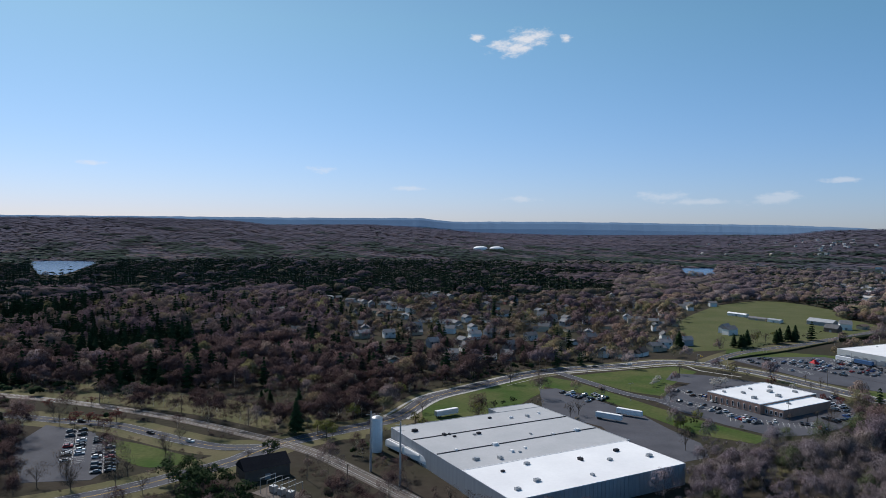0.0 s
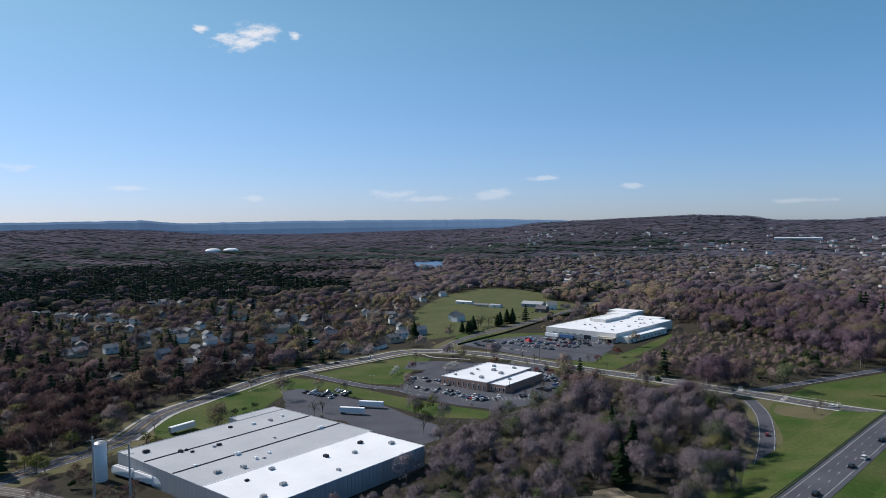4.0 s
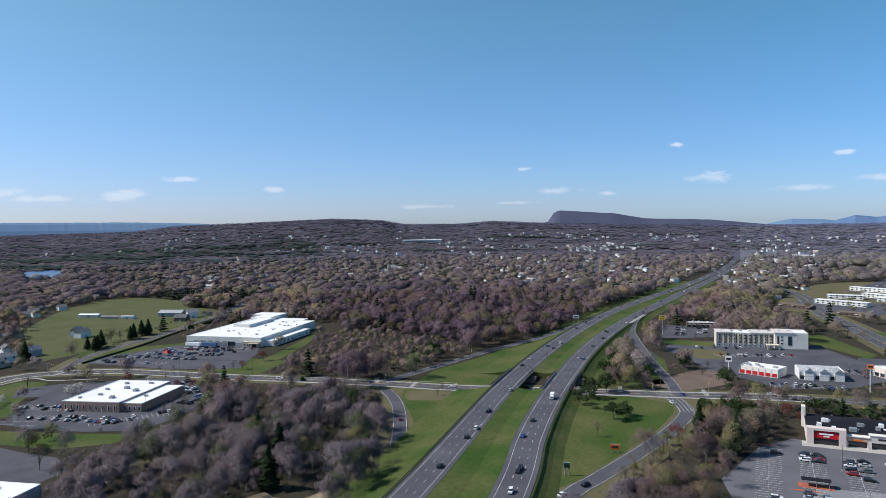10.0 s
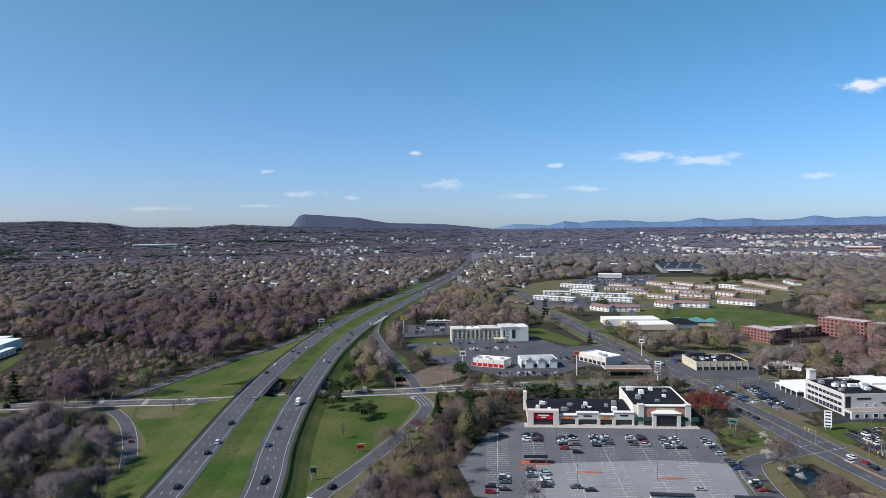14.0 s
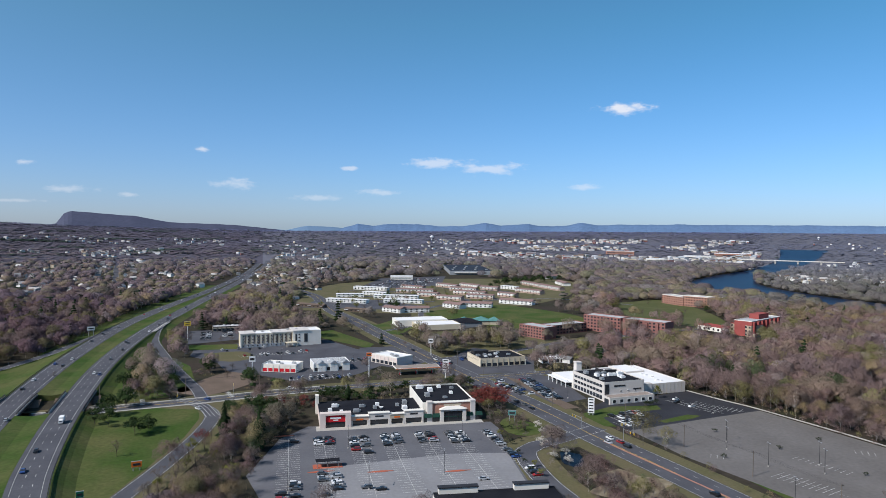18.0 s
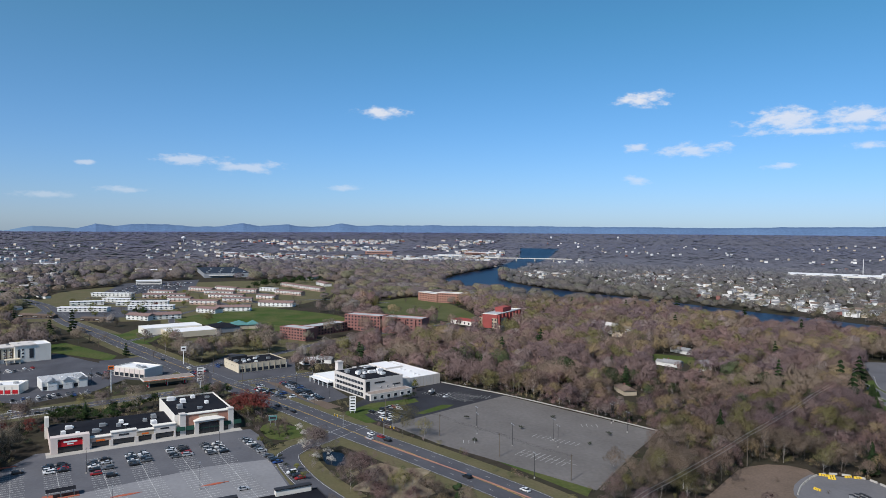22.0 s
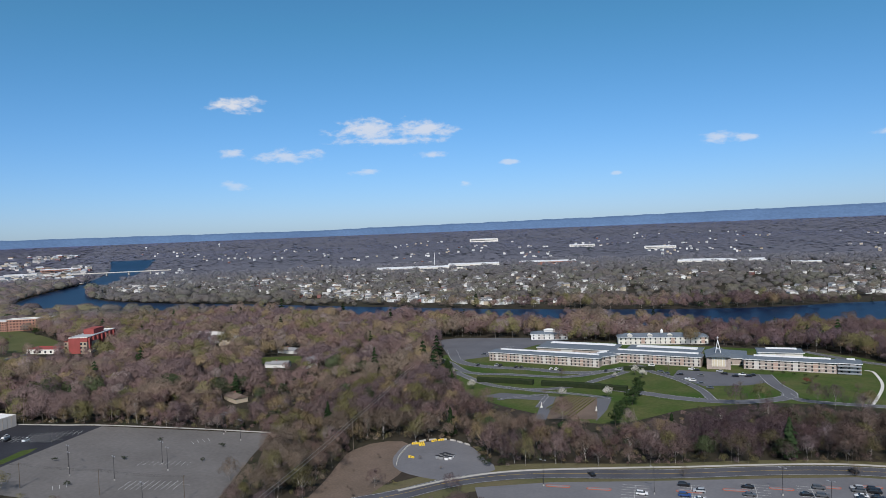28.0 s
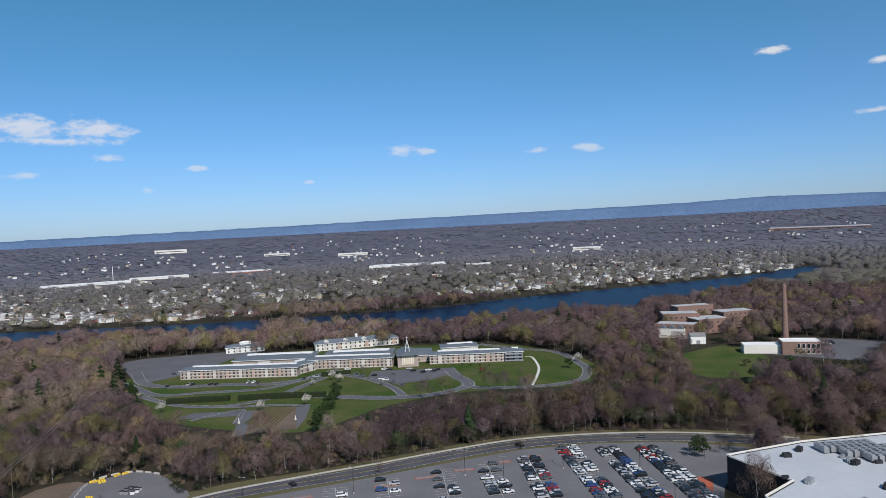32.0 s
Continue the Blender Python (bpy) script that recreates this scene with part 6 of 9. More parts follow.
for a, e in ((3.06, -1.78), (4.40, -1.78)):
    x, y, z, r = spot(a, e)
    tk = thing("water_tank", "white domed reservoir tank in the woods", "tank", pose(x, y, z), "reservoir tanks")
    R_ = r * radians(1.16) / 2
    part("wall", Build().tube(0, 0, -8, R_ * 0.3, R_, n=24), white_plain, tk)
    part("dome", Build().tube(0, 0, R_ * 0.3, R_ * 0.45, R_, R_ * 0.8, n=24).tube(0, 0, R_ * 0.45, R_ * 0.55, R_ * 0.8, R_ * 0.35, n=24), white_plain, tk)
for a, e, w, h, mt in ((81.5, -2.98, 2.3, 9, roof_white), (84.62, -3.66, 2.2, 9, roof_white), (84.1, -4.42, 1.8, 6, roof_white), (77, -2.99, 2.0, 8, roof_white), (48.25, -1.53, 3.2, 10, stucco_white), (136.2, -3.48, 6.0, 9, roof_white), (141.2, -3.36, 4.2, 11, roof_white), (147.2, -3.25, 4.6, 8, brick_pink), (160.4, -3.5, 6.3, 9, roof_white), (166.2, -3.6, 2.0, 7, roof_white), (142.1, -1.25, 2.3, 14, roof_white), (191.7, -1.62, 6.5, 7, brick_old), (104.4, -2.8, 1.4, 12, stucco_white), (110, -2.2, 2.6, 10, brick_pink), (101.7, -2.2, 2.2, 12, brick_pink), (156, -2.2, 2.4, 8, roof_white), (150, -1.9, 2.0, 8, roof_white), (175, -2.6, 2.2, 8, roof_white), (107.5, -2.45, 2.0, 10, stucco_white)):
    x, y, z, r = spot(a, e)
    W_ = r * radians(w)
    t = thing("industrial_hall", "long pale industrial hall on the plain" if mt != brick_old else "long dark brick mill on the plain", "industrial building", pose(x, y, z, 0, 0, -a), "distant halls")
    part("wall", Build().box(-W_ / 2, 0, -4, W_ / 2, W_ * 0.35 + 10, h), stucco_white if mt == roof_white else mt, t)
    part("roof", Build().box(-W_ / 2 - 0.4, -0.4, h, W_ / 2 + 0.4, W_ * 0.35 + 10.4, h + 0.8), roof_white if mt != brick_old else roof_grey, t)
    part("window_band", Build().box(-W_ * 0.45, -0.2, h * 0.45, W_ * 0.45, 0.0, h * 0.65), glass_dark, t)
for a, e, hh in ((86.56, -0.95, 0.3), (115.73, -0.6, 0.17), (121.0, -0.55, 0.17)):
    x, y, z, r = spot(a, e - 0.25)
    k = r * radians(hh)
    wtw = thing("water_tower", "white water tower on the skyline", "water tower", pose(x, y, z), "water towers")
    part("stem", Build().tube(0, 0, -5, k * 0.8, k * 0.12, n=10), white_plain, wtw)
    part("bowl", Build().tube(0, 0, k * 0.6, k * 0.9, k * 0.15, k * 0.5, n=14).tube(0, 0, k * 0.9, k * 1.2, k * 0.5, k * 0.5, n=14).tube(0, 0, k * 1.2, k * 1.4, k * 0.5, k * 0.1, n=14), white_plain, wtw)
x, y, z, r = spot(138.0, -3.35)
mast = thing("radio_mast", "slender pale radio mast", "mast", pose(x, y, z))
part("shaft", Build().tube(0, 0, -2, r * radians(1.4), 0.9, 0.5, n=6), white_plain, mast)

# broad dark-roofed works beyond the townhouses
wk = thing("works_hall", "broad works hall with a dark blue-grey roof", "industrial building", along((1545, 52), (1555, -42))[0])
flat_block(wk, 0, 0, 94, 240, 9, siding_grey, roof_slate, 0.5, metal_dark)
for i in range(10):
    rooftop_unit(wk, 8 + i * 8.5, 30 + (i % 3) * 60, 9.12, 1.6, metal_grey)
part("loading_canopy", Build().box(10, -8, 4.5, 60, -0.05, 5.2), stucco_white, wk)
plot((1545, 52), (1555, -42), 0, 0, 94, 240)

# bridge over the river
bm_, L = along((2150, -760), (1990, -1010), 14)
bg = thing("river_bridge", "long white beam bridge over the river", "bridge", bm_)
part("deck", Build().box(-20, -5, -1.6, L + 20, 5, 0), concrete, bg)
for i in range(5):
    part("pier", Build().box(20 + i * L / 5, -4, -16, 24 + i * L / 5, 4, -1.6), concrete, bg)
part("parapet", Build().box(-20, -5.2, 0, L + 20, -4.8, 1.2), stucco_white, bg)
# ---- houses ----
hr = random.Random(11)


def house(label, w, d, h, rise, wall, roof, wing_side):
    t = thing("house", label, "house", group="suburban houses")
    rf = Build().gable(-w / 2, -d / 2, w / 2, d / 2, h, rise, 0.5)
    if wing_side:
        rf.gable(w / 2, -d / 2 + 1, w / 2 + 5.5, d / 2 - 1, 2.9, rise * 0.7, 0.3)
    part("roof", rf, roof, t)
    part("wall", Build().box(-w / 2, -d / 2, -0.4, w / 2, d / 2, h).box(w / 2 - 0.1, -d / 2 + 1, -0.4, w / 2 + (5.5 if wing_side else 1.0), d / 2 - 1, 2.9).prism([(-w / 2 + 0.02, -d / 2 + 0.2), (-w / 2 + 0.3, -d / 2 + 0.2), (-w / 2 + 0.3, d / 2 - 0.2), (-w / 2 + 0.02, d / 2 - 0.2)], h, h + rise * 0.9, [(-w / 2 + 0.02, -0.2), (-w / 2 + 0.3, -0.2), (-w / 2 + 0.3, 0.2), (-w / 2 + 0.02, 0.2)]), wall, t)
    part("chimney", Build().box(w * 0.2, -0.5, h, w * 0.2 + 0.9, 0.5, h + rise + 0.9), brick_red, t)
    for u in (-w * 0.3, w * 0.3):
        panes(t, [u], -d / 2, [1.0 if h < 4 else 3.5], 1.5, 1.4)
    part("door", Build().box(-0.5, -d / 2 - 0.08, 0, 0.5, -d / 2, 2.1), siding_grey, t)
    return t


house_kinds = [
    house("white two-storey house with a grey gabled roof", 11, 8, 5.6, 3.0, siding_white, shingle, False),
    house("white ranch house with a low grey roof", 14, 8.5, 3.0, 2.2, siding_white, shingle, True),
    house("tan ranch house with a brown roof", 13, 8.5, 3.1, 2.3, siding_tan, shingle_brown, True),
    house("blue-grey house with a steep grey roof", 10, 8, 5.4, 3.6, siding_grey, shingle, False),
    house("white cape house with a brown roof", 10.5, 8.5, 3.4, 3.8, siding_white, shingle_brown, True),
    house("tan two-storey house with a grey roof", 11, 8.5, 5.6, 2.8, siding_tan, shingle, True),
]
home_spots = []


def put_house(x, y, turn, kind=None, room=7.0):
    t = house_kinds[hr.randrange(len(house_kinds)) if kind is None else kind]
    m = pose(x, y, float(ground_z(np.array(x), np.array(y))), 0, 0, turn)
    if (x, y) and not home_spots:
        t.matrix_basis = m
    copy_thing(t, m)
    home_spots.append((x, y))
    if room and abs(x) < HALF - 30 and abs(y) < HALF - 30:
        keep_clear([(x - room, y - room), (x + room, y - room), (x + room, y + room), (x - room, y + room)])


def suburb(a0, a1, r0, r1, count, lane=34, turn=20, room=10.0):
    """Houses along a loose grid of lanes, between two bearings and two distances."""
    done = tries = 0
    while done < count and tries < count * 40:
        tries += 1
        a, r = radians(hr.uniform(a0, a1)), hr.uniform(r0, r1)
        x, y = r * math.sin(a), r * math.cos(a)
        c, s = math.cos(radians(turn)), math.sin(radians(turn))
        p, q = round((x * c + y * s) / 24) * 24, round((-x * s + y * c) / lane) * lane
        x, y = p * c - q * s + hr.uniform(-4, 4), p * s + q * c + hr.uniform(-5, 5)
        if any((x - u) ** 2 + (y - v) ** 2 < 380 for u, v in home_spots) or is_clear(np.array([x]), np.array([y]))[0]:
            continue
        put_house(x, y, turn + hr.choice((0, 90, 180, 270)) + hr.uniform(-8, 8), room=room)
        done += 1


for x, y, k in ((8, 715, 0), (32, 680, 0), (54, 572, 3), (38, 575, 1), (8, 575, 0), (-15, 800, 1), (138, 592, 0), (157, 596, 2), (172, 600, 4), (20, 610, 0), (60, 620, 3), (-40, 560, 1), (475, -336, 1), (453, -348, 0), (485, -419, 2), (522, -381, 1), (403, -250, 2), (612, -352, 5), (622, -375, 5), (632, -395, 0), (560, -73, 1), (205, 640, 0), (230, 655, 3), (190, 622, 5)):
    put_house(x, y, hr.uniform(0, 360), k, 9.0)
suburb(-16, -4, 700, 1020, 14, turn=10)
suburb(-8, 12, 640, 1080, 46, turn=25)
suburb(8, 20, 640, 1150, 22, turn=-10)
suburb(24, 48, 1150, 1700, 34, turn=30)
suburb(36, 72, 1300, 1900, 24, turn=15, room=11)
suburb(70, 80, 1000, 1800, 26, turn=40)
for k in range(9):
    for side in (-1, 1):
        put_house(1360 + k * 58 - side * 15.6, 712 + k * 30 + side * 30, 27 + 90 * side, hr.choice((0, 1, 3)), room=13.0)
for x, y in ((1489, 681), (1466, 656), (1594, 1183), (1320, 929), (1357, 912), (1611, 1254), (1550, 1170), (1335, 880), (1765, 1089), (1510, 700), (1300, 905), (1640, 1215)):
    put_house(x, y, hr.uniform(0, 360), hr.choice((0, 1, 3)), room=14.0)
for t in house_kinds:
    t.matrix_basis = pose(*[(-120, 640), (-95, 690), (-70, 740), (90, 760), (110, 700), (-150, 600)][house_kinds.index(t)], 0, 0, 0, 35)

# townhouse rows beyond the playing field
def townhouses(p0, p1, kind):
    """kind 0: brick below pale upper floors, 1: white flat-roofed, 2: cream with a broad brown roof, 3: low and dark."""
    m, L = along(p0, p1)
    plot(p0, p1, 0, 0, L, 12, 7)
    deep, h = (10, 11, 13, 9)[kind], (5.6, 5.0, 5.2, 3.4)[kind]
    kinds = ("reddish brick and white", "white flat-roofed", "cream brown-roofed", "low dark-roofed")
    t = thing("townhouse_row", "row of %s two-storey townhouses" % kinds[kind], "townhouses", m, "townhouse rows")
    part("wall", Build().box(0, 0, -0.3, L, deep, h), (brick_rose, siding_white, siding_white, shingle_brown)[kind], t)
    if kind == 1:
        part("roof", Build().box(-0.6, -0.9, h, L + 0.6, deep + 0.6, h + 0.45), roof_white, t)
    else:
        part("roof", Build().gable(0, 0, L, deep, h, (1.8, 0, 2.6, 1.5)[kind], 0.7), (shingle_mauve, None, shingle_mauve, shingle_brown)[kind], t)
    if kind == 0:
        part("upper_wall", Build().box(-0.05, -0.12, 2.9, L + 0.05, -0.01, h - 0.1), siding_white, t)
    n = max(2, int(L / 6))
    for i in range(n):
        panes(t, [(i + 0.65) * L / n], -0.12 if kind == 0 else 0, [0.9, 3.4] if kind < 3 else [0.9], 2.2, 1.3)
        if i % 3 == 0:
            part("porch", Build().box((i + 0.1) * L / n, -1.6, 2.4, (i + 0.9) * L / n, -0.13, 2.6), white_plain, t)


terrace_white = [(1172, 203, 1151, 144), (1039, 206, 1043, 165), (973, 207, 957, 148), (1082, 173, 1063, 135), (1029, 148, 1021, 82), (973, 126, 965, 71), (1213, -47, 1195, -72)]
terrace_brick = [(1193, 125, 1165, 86), (1123, 125, 1115, 65), (1024, 54, 1004, 18), (1108, 32, 1079, -17), (1248, 25, 1208, -8), (1243, 67, 1204, 30), (1081, -37, 1058, -62), (1156, -69, 1113, -106), (1308, -88, 1242, -116), (1240, -117, 1176, -144), (1044, 11, 1033, -29), (1068, 86, 1055, 55), (1168, 40, 1146, -4), (1190, -10, 1172, -40)]
terrace_cream = [(862, 88, 870, 55), (875, 115, 856, 90), (929, 41, 907, 18), (932, 18, 924, -24), (982, -36, 959, -80), (1331, -155, 1280, -165), (1450, -160, 1500, -190)]
for kind, rows in enumerate((terrace_brick, terrace_white, terrace_cream, [(870, 162, 858, 128), (920, 236, 900, 196)])):
    for x0, y0, x1, y1 in rows:
        townhouses((x0, y0), (x1, y1), kind)

# ---- towns far off: joined, too many to count ----
def town(name, label, spots, big=1.0):
    b = Build()
    walls = [siding_white, siding_tan, brick_red, shingle, shingle_brown, shingle_pale] if big < 1.3 else [stucco_pale, siding_tan, brick_red, shingle, shingle_brown, roof_mall]
    idx = []
    for x, y in spots:
        z = float(ground_z(np.array(x), np.array(y)))
        w, d, h = hr.uniform(8, 15) * big, hr.uniform(7, 10) * big, hr.uniform(3.2, 7.5) * (0.5 + 0.5 * big)
        a = hr.uniform(0, math.tau)
        c, s = math.cos(a), math.sin(a)
        n, nf = len(b.v), len(b.f)
        b.box(-w / 2, -d / 2, -1, w / 2, d / 2, h)
        kw = hr.choices((0, 1, 2), (8, 2, 0.5 + 2 * (big > 1)))[0]
        if big > 1 and hr.random() < 0.5:
            b.box(-w / 2 - 0.3, -d / 2 - 0.3, h, w / 2 + 0.3, d / 2 + 0.3, h + 0.6)
            kr = 5
        else:
            b.gable(-w / 2, -d / 2, w / 2, d / 2, h, 2.6 * big, 0.4)
            kr = hr.choices((3, 4, 5), (5, 3, 2))[0]
        idx += [kw] * 6 + [kr] * (len(b.f) - nf - 6)
        b.v[n:] = [(x + p * c - q * s, y + p * s + q * c, z + r) for p, q, r in b.v[n:]]
    me = bpy.data.meshes.new(name)
    me.from_pydata(b.v, [], b.f)
    for w in walls:
        me.materials.append(w)
    me.polygons.foreach_set("material_index", idx)
    return tagged(new(name, me), label, "town", kind="stuff")


def town_spots(count, a0, a1, r0, r1, bias=1.0):
    out = []
    while len(out) < count:
        a = hr.uniform(a0, a1)
        low = r0(a) if callable(r0) else r0
        r = low + (r1 - low) * hr.random() ** bias
        if r < low:
            continue
        x, y = r * math.sin(radians(a)), r * math.cos(radians(a))
        if noise.noise((x / 260, y / 260, 4.0)) < (-0.18 if r1 < 2500 else 0.08) or is_clear(np.array([x]), np.array([y]))[0] or in_poly(np.array([x]), np.array([y]), river_poly)[0]:
            continue
        out.append((x, y))
    return out


def far_bank(a):
    return float(np.interp(a, [108, 112, 116, 121, 127, 134, 142, 150, 158, 166, 175, 182, 190], [2300, 1800, 1330, 1230, 1160, 1010, 920, 920, 950, 1000, 1090, 1180, 1300])) + 45


cross_river = town_spots(1300, 113, 190, far_bank, 1900, 1.5)
for x, y in cross_river:
    if np.hypot(x, y) < 1700:
        keep_clear([(x - 4, y - 4), (x + 4, y - 4), (x + 4, y + 4), (x - 4, y + 4)])
town("houses_across_river", "closely set white houses of the town across the river", cross_river, 0.8)
town("houses_far_plain", "scattered pale houses on the plain", town_spots(320, 113, 195, 1900, 3400), 0.65)
town("town_centre", "pale and brick buildings of the town centre", town_spots(520, 89, 112, 1950, 3400), 1.5)
town("houses_north", "pale houses among trees to the north", town_spots(300, 60, 100, 1750, 3300))
among_pines = town_spots(34, -22, 24, 780, 1160)
for x, y in among_pines:
    keep_clear([(x - 8, y - 8), (x + 8, y - 8), (x + 8, y + 8), (x - 8, y + 8)])
town("houses_by_pines", "pale houses among pines and bare trees", among_pines)
hillside = town_spots(210, 30, 78, 1200, 2150)
for x, y in hillside:
    keep_clear([(x - 10, y - 8), (x + 8, y - 10), (x + 10, y + 8), (x - 8, y + 10)])
town("houses_hillside", "pale houses among the trees up the hill", hillside)
town("houses_west", "few pale houses in the wooded hills", town_spots(160, 20, 62, 2200, 3600))

# ---- vehicles ----
car_paints = {}
for nm, col in (("white", (0.75, 0.75, 0.75)), ("black", (0.015, 0.015, 0.018)), ("silver", (0.42, 0.43, 0.45)), ("grey", (0.10, 0.105, 0.115)), ("red", (0.30, 0.02, 0.02)), ("blue", (0.03, 0.07, 0.22)), ("teal", (0.05, 0.30, 0.38))):
    car_paints[nm] = material(nm + " car paint", col, tuple(c * 0.92 for c in col), 0.8, 0.3, metal=0.1, spec=0.5)
wheel_mesh = Build()
for k in range(10):
    a, b_ = k * math.tau / 10, (k + 1) * math.tau / 10
    wheel_mesh.face([(0.33 * math.cos(a), -0.11, 0.33 * math.sin(a)), (0.33 * math.cos(b_), -0.11, 0.33 * math.sin(b_)), (0.33 * math.cos(b_), 0.11, 0.33 * math.sin(b_)), (0.33 * math.cos(a), 0.11, 0.33 * math.sin(a))])
wheel_mesh.face([(0.33 * math.cos(k * math.tau / 10), -0.11, 0.33 * math.sin(k * math.tau / 10)) for k in range(10)])
wheel_mesh.face([(0.33 * math.cos(-k * math.tau / 10), 0.11, 0.33 * math.sin(-k * math.tau / 10)) for k in range(10)])
wheel_mesh = wheel_mesh.mesh("wheel", rubber)


def extrude(profile, half, taper_from, taper):
    """A side profile (x, z) swept across the width, narrowed above a height."""
    b, k = Build(), len(profile)
    for s in (-1, 1):
        b.v += [(x, s * (half - (taper if z > taper_from else 0)), z) for x, z in profile]
    b.f += [tuple(range(k)), tuple(range(2 * k - 1, k - 1, -1))]
    b.f += [(i, i + k, (i + 1) % k + k, (i + 1) % k) for i in range(k)]
    return b


def car(kind, paint):
    if kind == "sedan":
        t = thing("car", paint + " sedan car on the asphalt", "car", group="cars")
        hull = [(-2.3, 0.35), (2.3, 0.35), (2.3, 0.72), (1.1, 0.95), (-1.5, 0.98), (-2.3, 0.9)]
        cabin = [(1.1, 0.95), (0.35, 1.40), (-0.9, 1.42), (-1.7, 0.98)]
        roof = [(0.4, 1.39), (-0.95, 1.41), (-0.9, 1.47), (0.35, 1.45)]
    elif kind == "suv":
        t = thing("suv", paint + " sport utility car on the asphalt", "car", group="cars")
        hull = [(-2.35, 0.4), (2.35, 0.4), (2.35, 0.95), (1.2, 1.1), (-2.3, 1.12)]
        cabin = [(1.2, 1.1), (0.5, 1.64), (-1.9, 1.66), (-2.25, 1.12)]
        roof = [(0.55, 1.63), (-1.95, 1.65), (-1.9, 1.74), (0.5, 1.72)]
    else:
        t = thing("pickup", paint + " pickup truck on the asphalt", "pickup truck", group="cars")
        hull = [(-2.7, 0.5), (2.7, 0.5), (2.7, 1.05), (1.4, 1.15), (-0.6, 1.15), (-0.6, 0.75), (-2.5, 0.75), (-2.5, 1.15), (-2.7, 1.15)]
        cabin = [(1.4, 1.15), (0.8, 1.72), (-0.4, 1.74), (-0.6, 1.15)]
        roof = [(0.85, 1.71), (-0.45, 1.73), (-0.4, 1.82), (0.8, 1.80)]
    part("body", extrude(hull, 0.92, 0.8, 0.06), car_paints[paint], t)
    part("glasshouse", extrude(cabin, 0.86, 1.2, 0.16), glass_dark, t)
    part("roof", extrude(roof, 0.71, 9, 0), car_paints[paint], t)
    for x in (-1.42, 1.42):
        for y in (-0.84, 0.84):
            part("wheel", wheel_mesh, None, t, at=pose(x, y, 0.33))
    return t


cars = {}
vr = random.Random(3)


wanted = []


def park(x, y, turn, z=0.1, paint=None, kind=None):
    """Notes one car; turn is the way it points."""
    paint = paint or vr.choices(("white", "black", "silver", "grey", "red", "blue"), (20, 34, 13, 23, 5, 6))[0]
    kind = kind or vr.choices(("sedan", "suv", "pickup"), (9, 9, 1))[0]
    wanted.append((x * x + y * y, x, y, turn, z, paint, kind))


def set_cars(most=270):
    """The nearest cars are things with parts; the far ones are joined."""
    wanted.sort()
    for i, (_, x, y, turn, z, paint, kind) in enumerate(wanted[:most]):
        m = pose(x, y, z, 0, 0, turn)
        if (kind, paint) not in cars:
            cars[kind, paint] = car(kind, paint)
            cars[kind, paint].matrix_basis = m
        else:
            copy_thing(cars[kind, paint], m)
    paints = list(car_paints)
    b, idx = Build(), []
    for _, x, y, turn, z, paint, kind in wanted[most:]:
        n, nf = len(b.v), len(b.f)
        up = 1.0 if kind == "sedan" else 1.15
        b.prism([(-2.3, -0.9), (2.3, -0.9), (2.3, 0.9), (-2.3, 0.9)], 0.3, 0.92 * up, [(-2.25, -0.85), (2.2, -0.85), (2.2, 0.85), (-2.25, 0.85)])
        b.prism([(-1.9, -0.82), (1.0, -0.82), (1.0, 0.82), (-1.9, 0.82)], 0.92 * up, 1.42 * up, [(-1.4, -0.66), (0.4, -0.66), (0.4, 0.66), (-1.4, 0.66)])
        idx += [paints.index(paint)] * 6 + [len(paints)] + [paints.index(paint)] + [len(paints)] * 4
        c, s = math.cos(radians(turn)), math.sin(radians(turn))
        b.v[n:] = [(x + p * c - q * s, y + p * s + q * c, z + r) for p, q, r in b.v[n:]]
    me = bpy.data.meshes.new("far_cars")
    me.from_pydata(b.v, [], b.f)
    for nm in paints:
        me.materials.append(car_paints[nm])
    me.materials.append(glass_dark)
    me.polygons.foreach_set("material_index", idx)
    tagged(new("far_cars", me), "parked cars of many colours in distant lots", "cars", kind="stuff")


stalls = Build()


def row(p, d, length, full, pitch=2.75, double=True, z=0.1, lines=True):
    """Parked cars on both sides of a line from p in direction d (degrees). full: share taken along the row, as (from, to, share)."""
    c, s = math.cos(radians(d)), math.sin(radians(d))
    n = int(length / pitch)
    for i in range(n):
        q = (i + 0.5) * pitch
        for side in ((-1, 1) if double else (1,)):
            if lines:
                a = (p[0] + c * i * pitch, p[1] + s * i * pitch)
                b = (a[0] - s * side * 5.2, a[1] + c * side * 5.2)
                k = len(stalls.v)
                stalls.v += [(a[0] - c * .09, a[1] - s * .09, z + 0.03), (a[0] + c * .09, a[1] + s * .09, z + 0.03), (b[0] + c * .09, b[1] + s * .09, z + 0.03), (b[0] - c * .09, b[1] - s * .09, z + 0.03)]
                stalls.f.append((k, k + 1, k + 2, k + 3) if side > 0 else (k + 3, k + 2, k + 1, k))
            for lo, hi, share in full:
                if lo <= q < hi and vr.random() < share:
                    park(p[0] + c * q - s * side * 2.8, p[1] + s * q + c * side * 2.8, d + 90 * side + vr.choice((0, 180)) + vr.uniform(-2, 2), z)
    if lines and double:
        k = len(stalls.v)
        e = (p[0] + c * length, p[1] + s * length)
        stalls.v += [(p[0] + s * .07, p[1] - c * .07, z + 0.035), (e[0] + s * .07, e[1] - c * .07, z + 0.035), (e[0] - s * .07, e[1] + c * .07, z + 0.035), (p[0] - s * .07, p[1] + c * .07, z + 0.035)]
        stalls.f.append((k, k + 1, k + 2, k + 3))


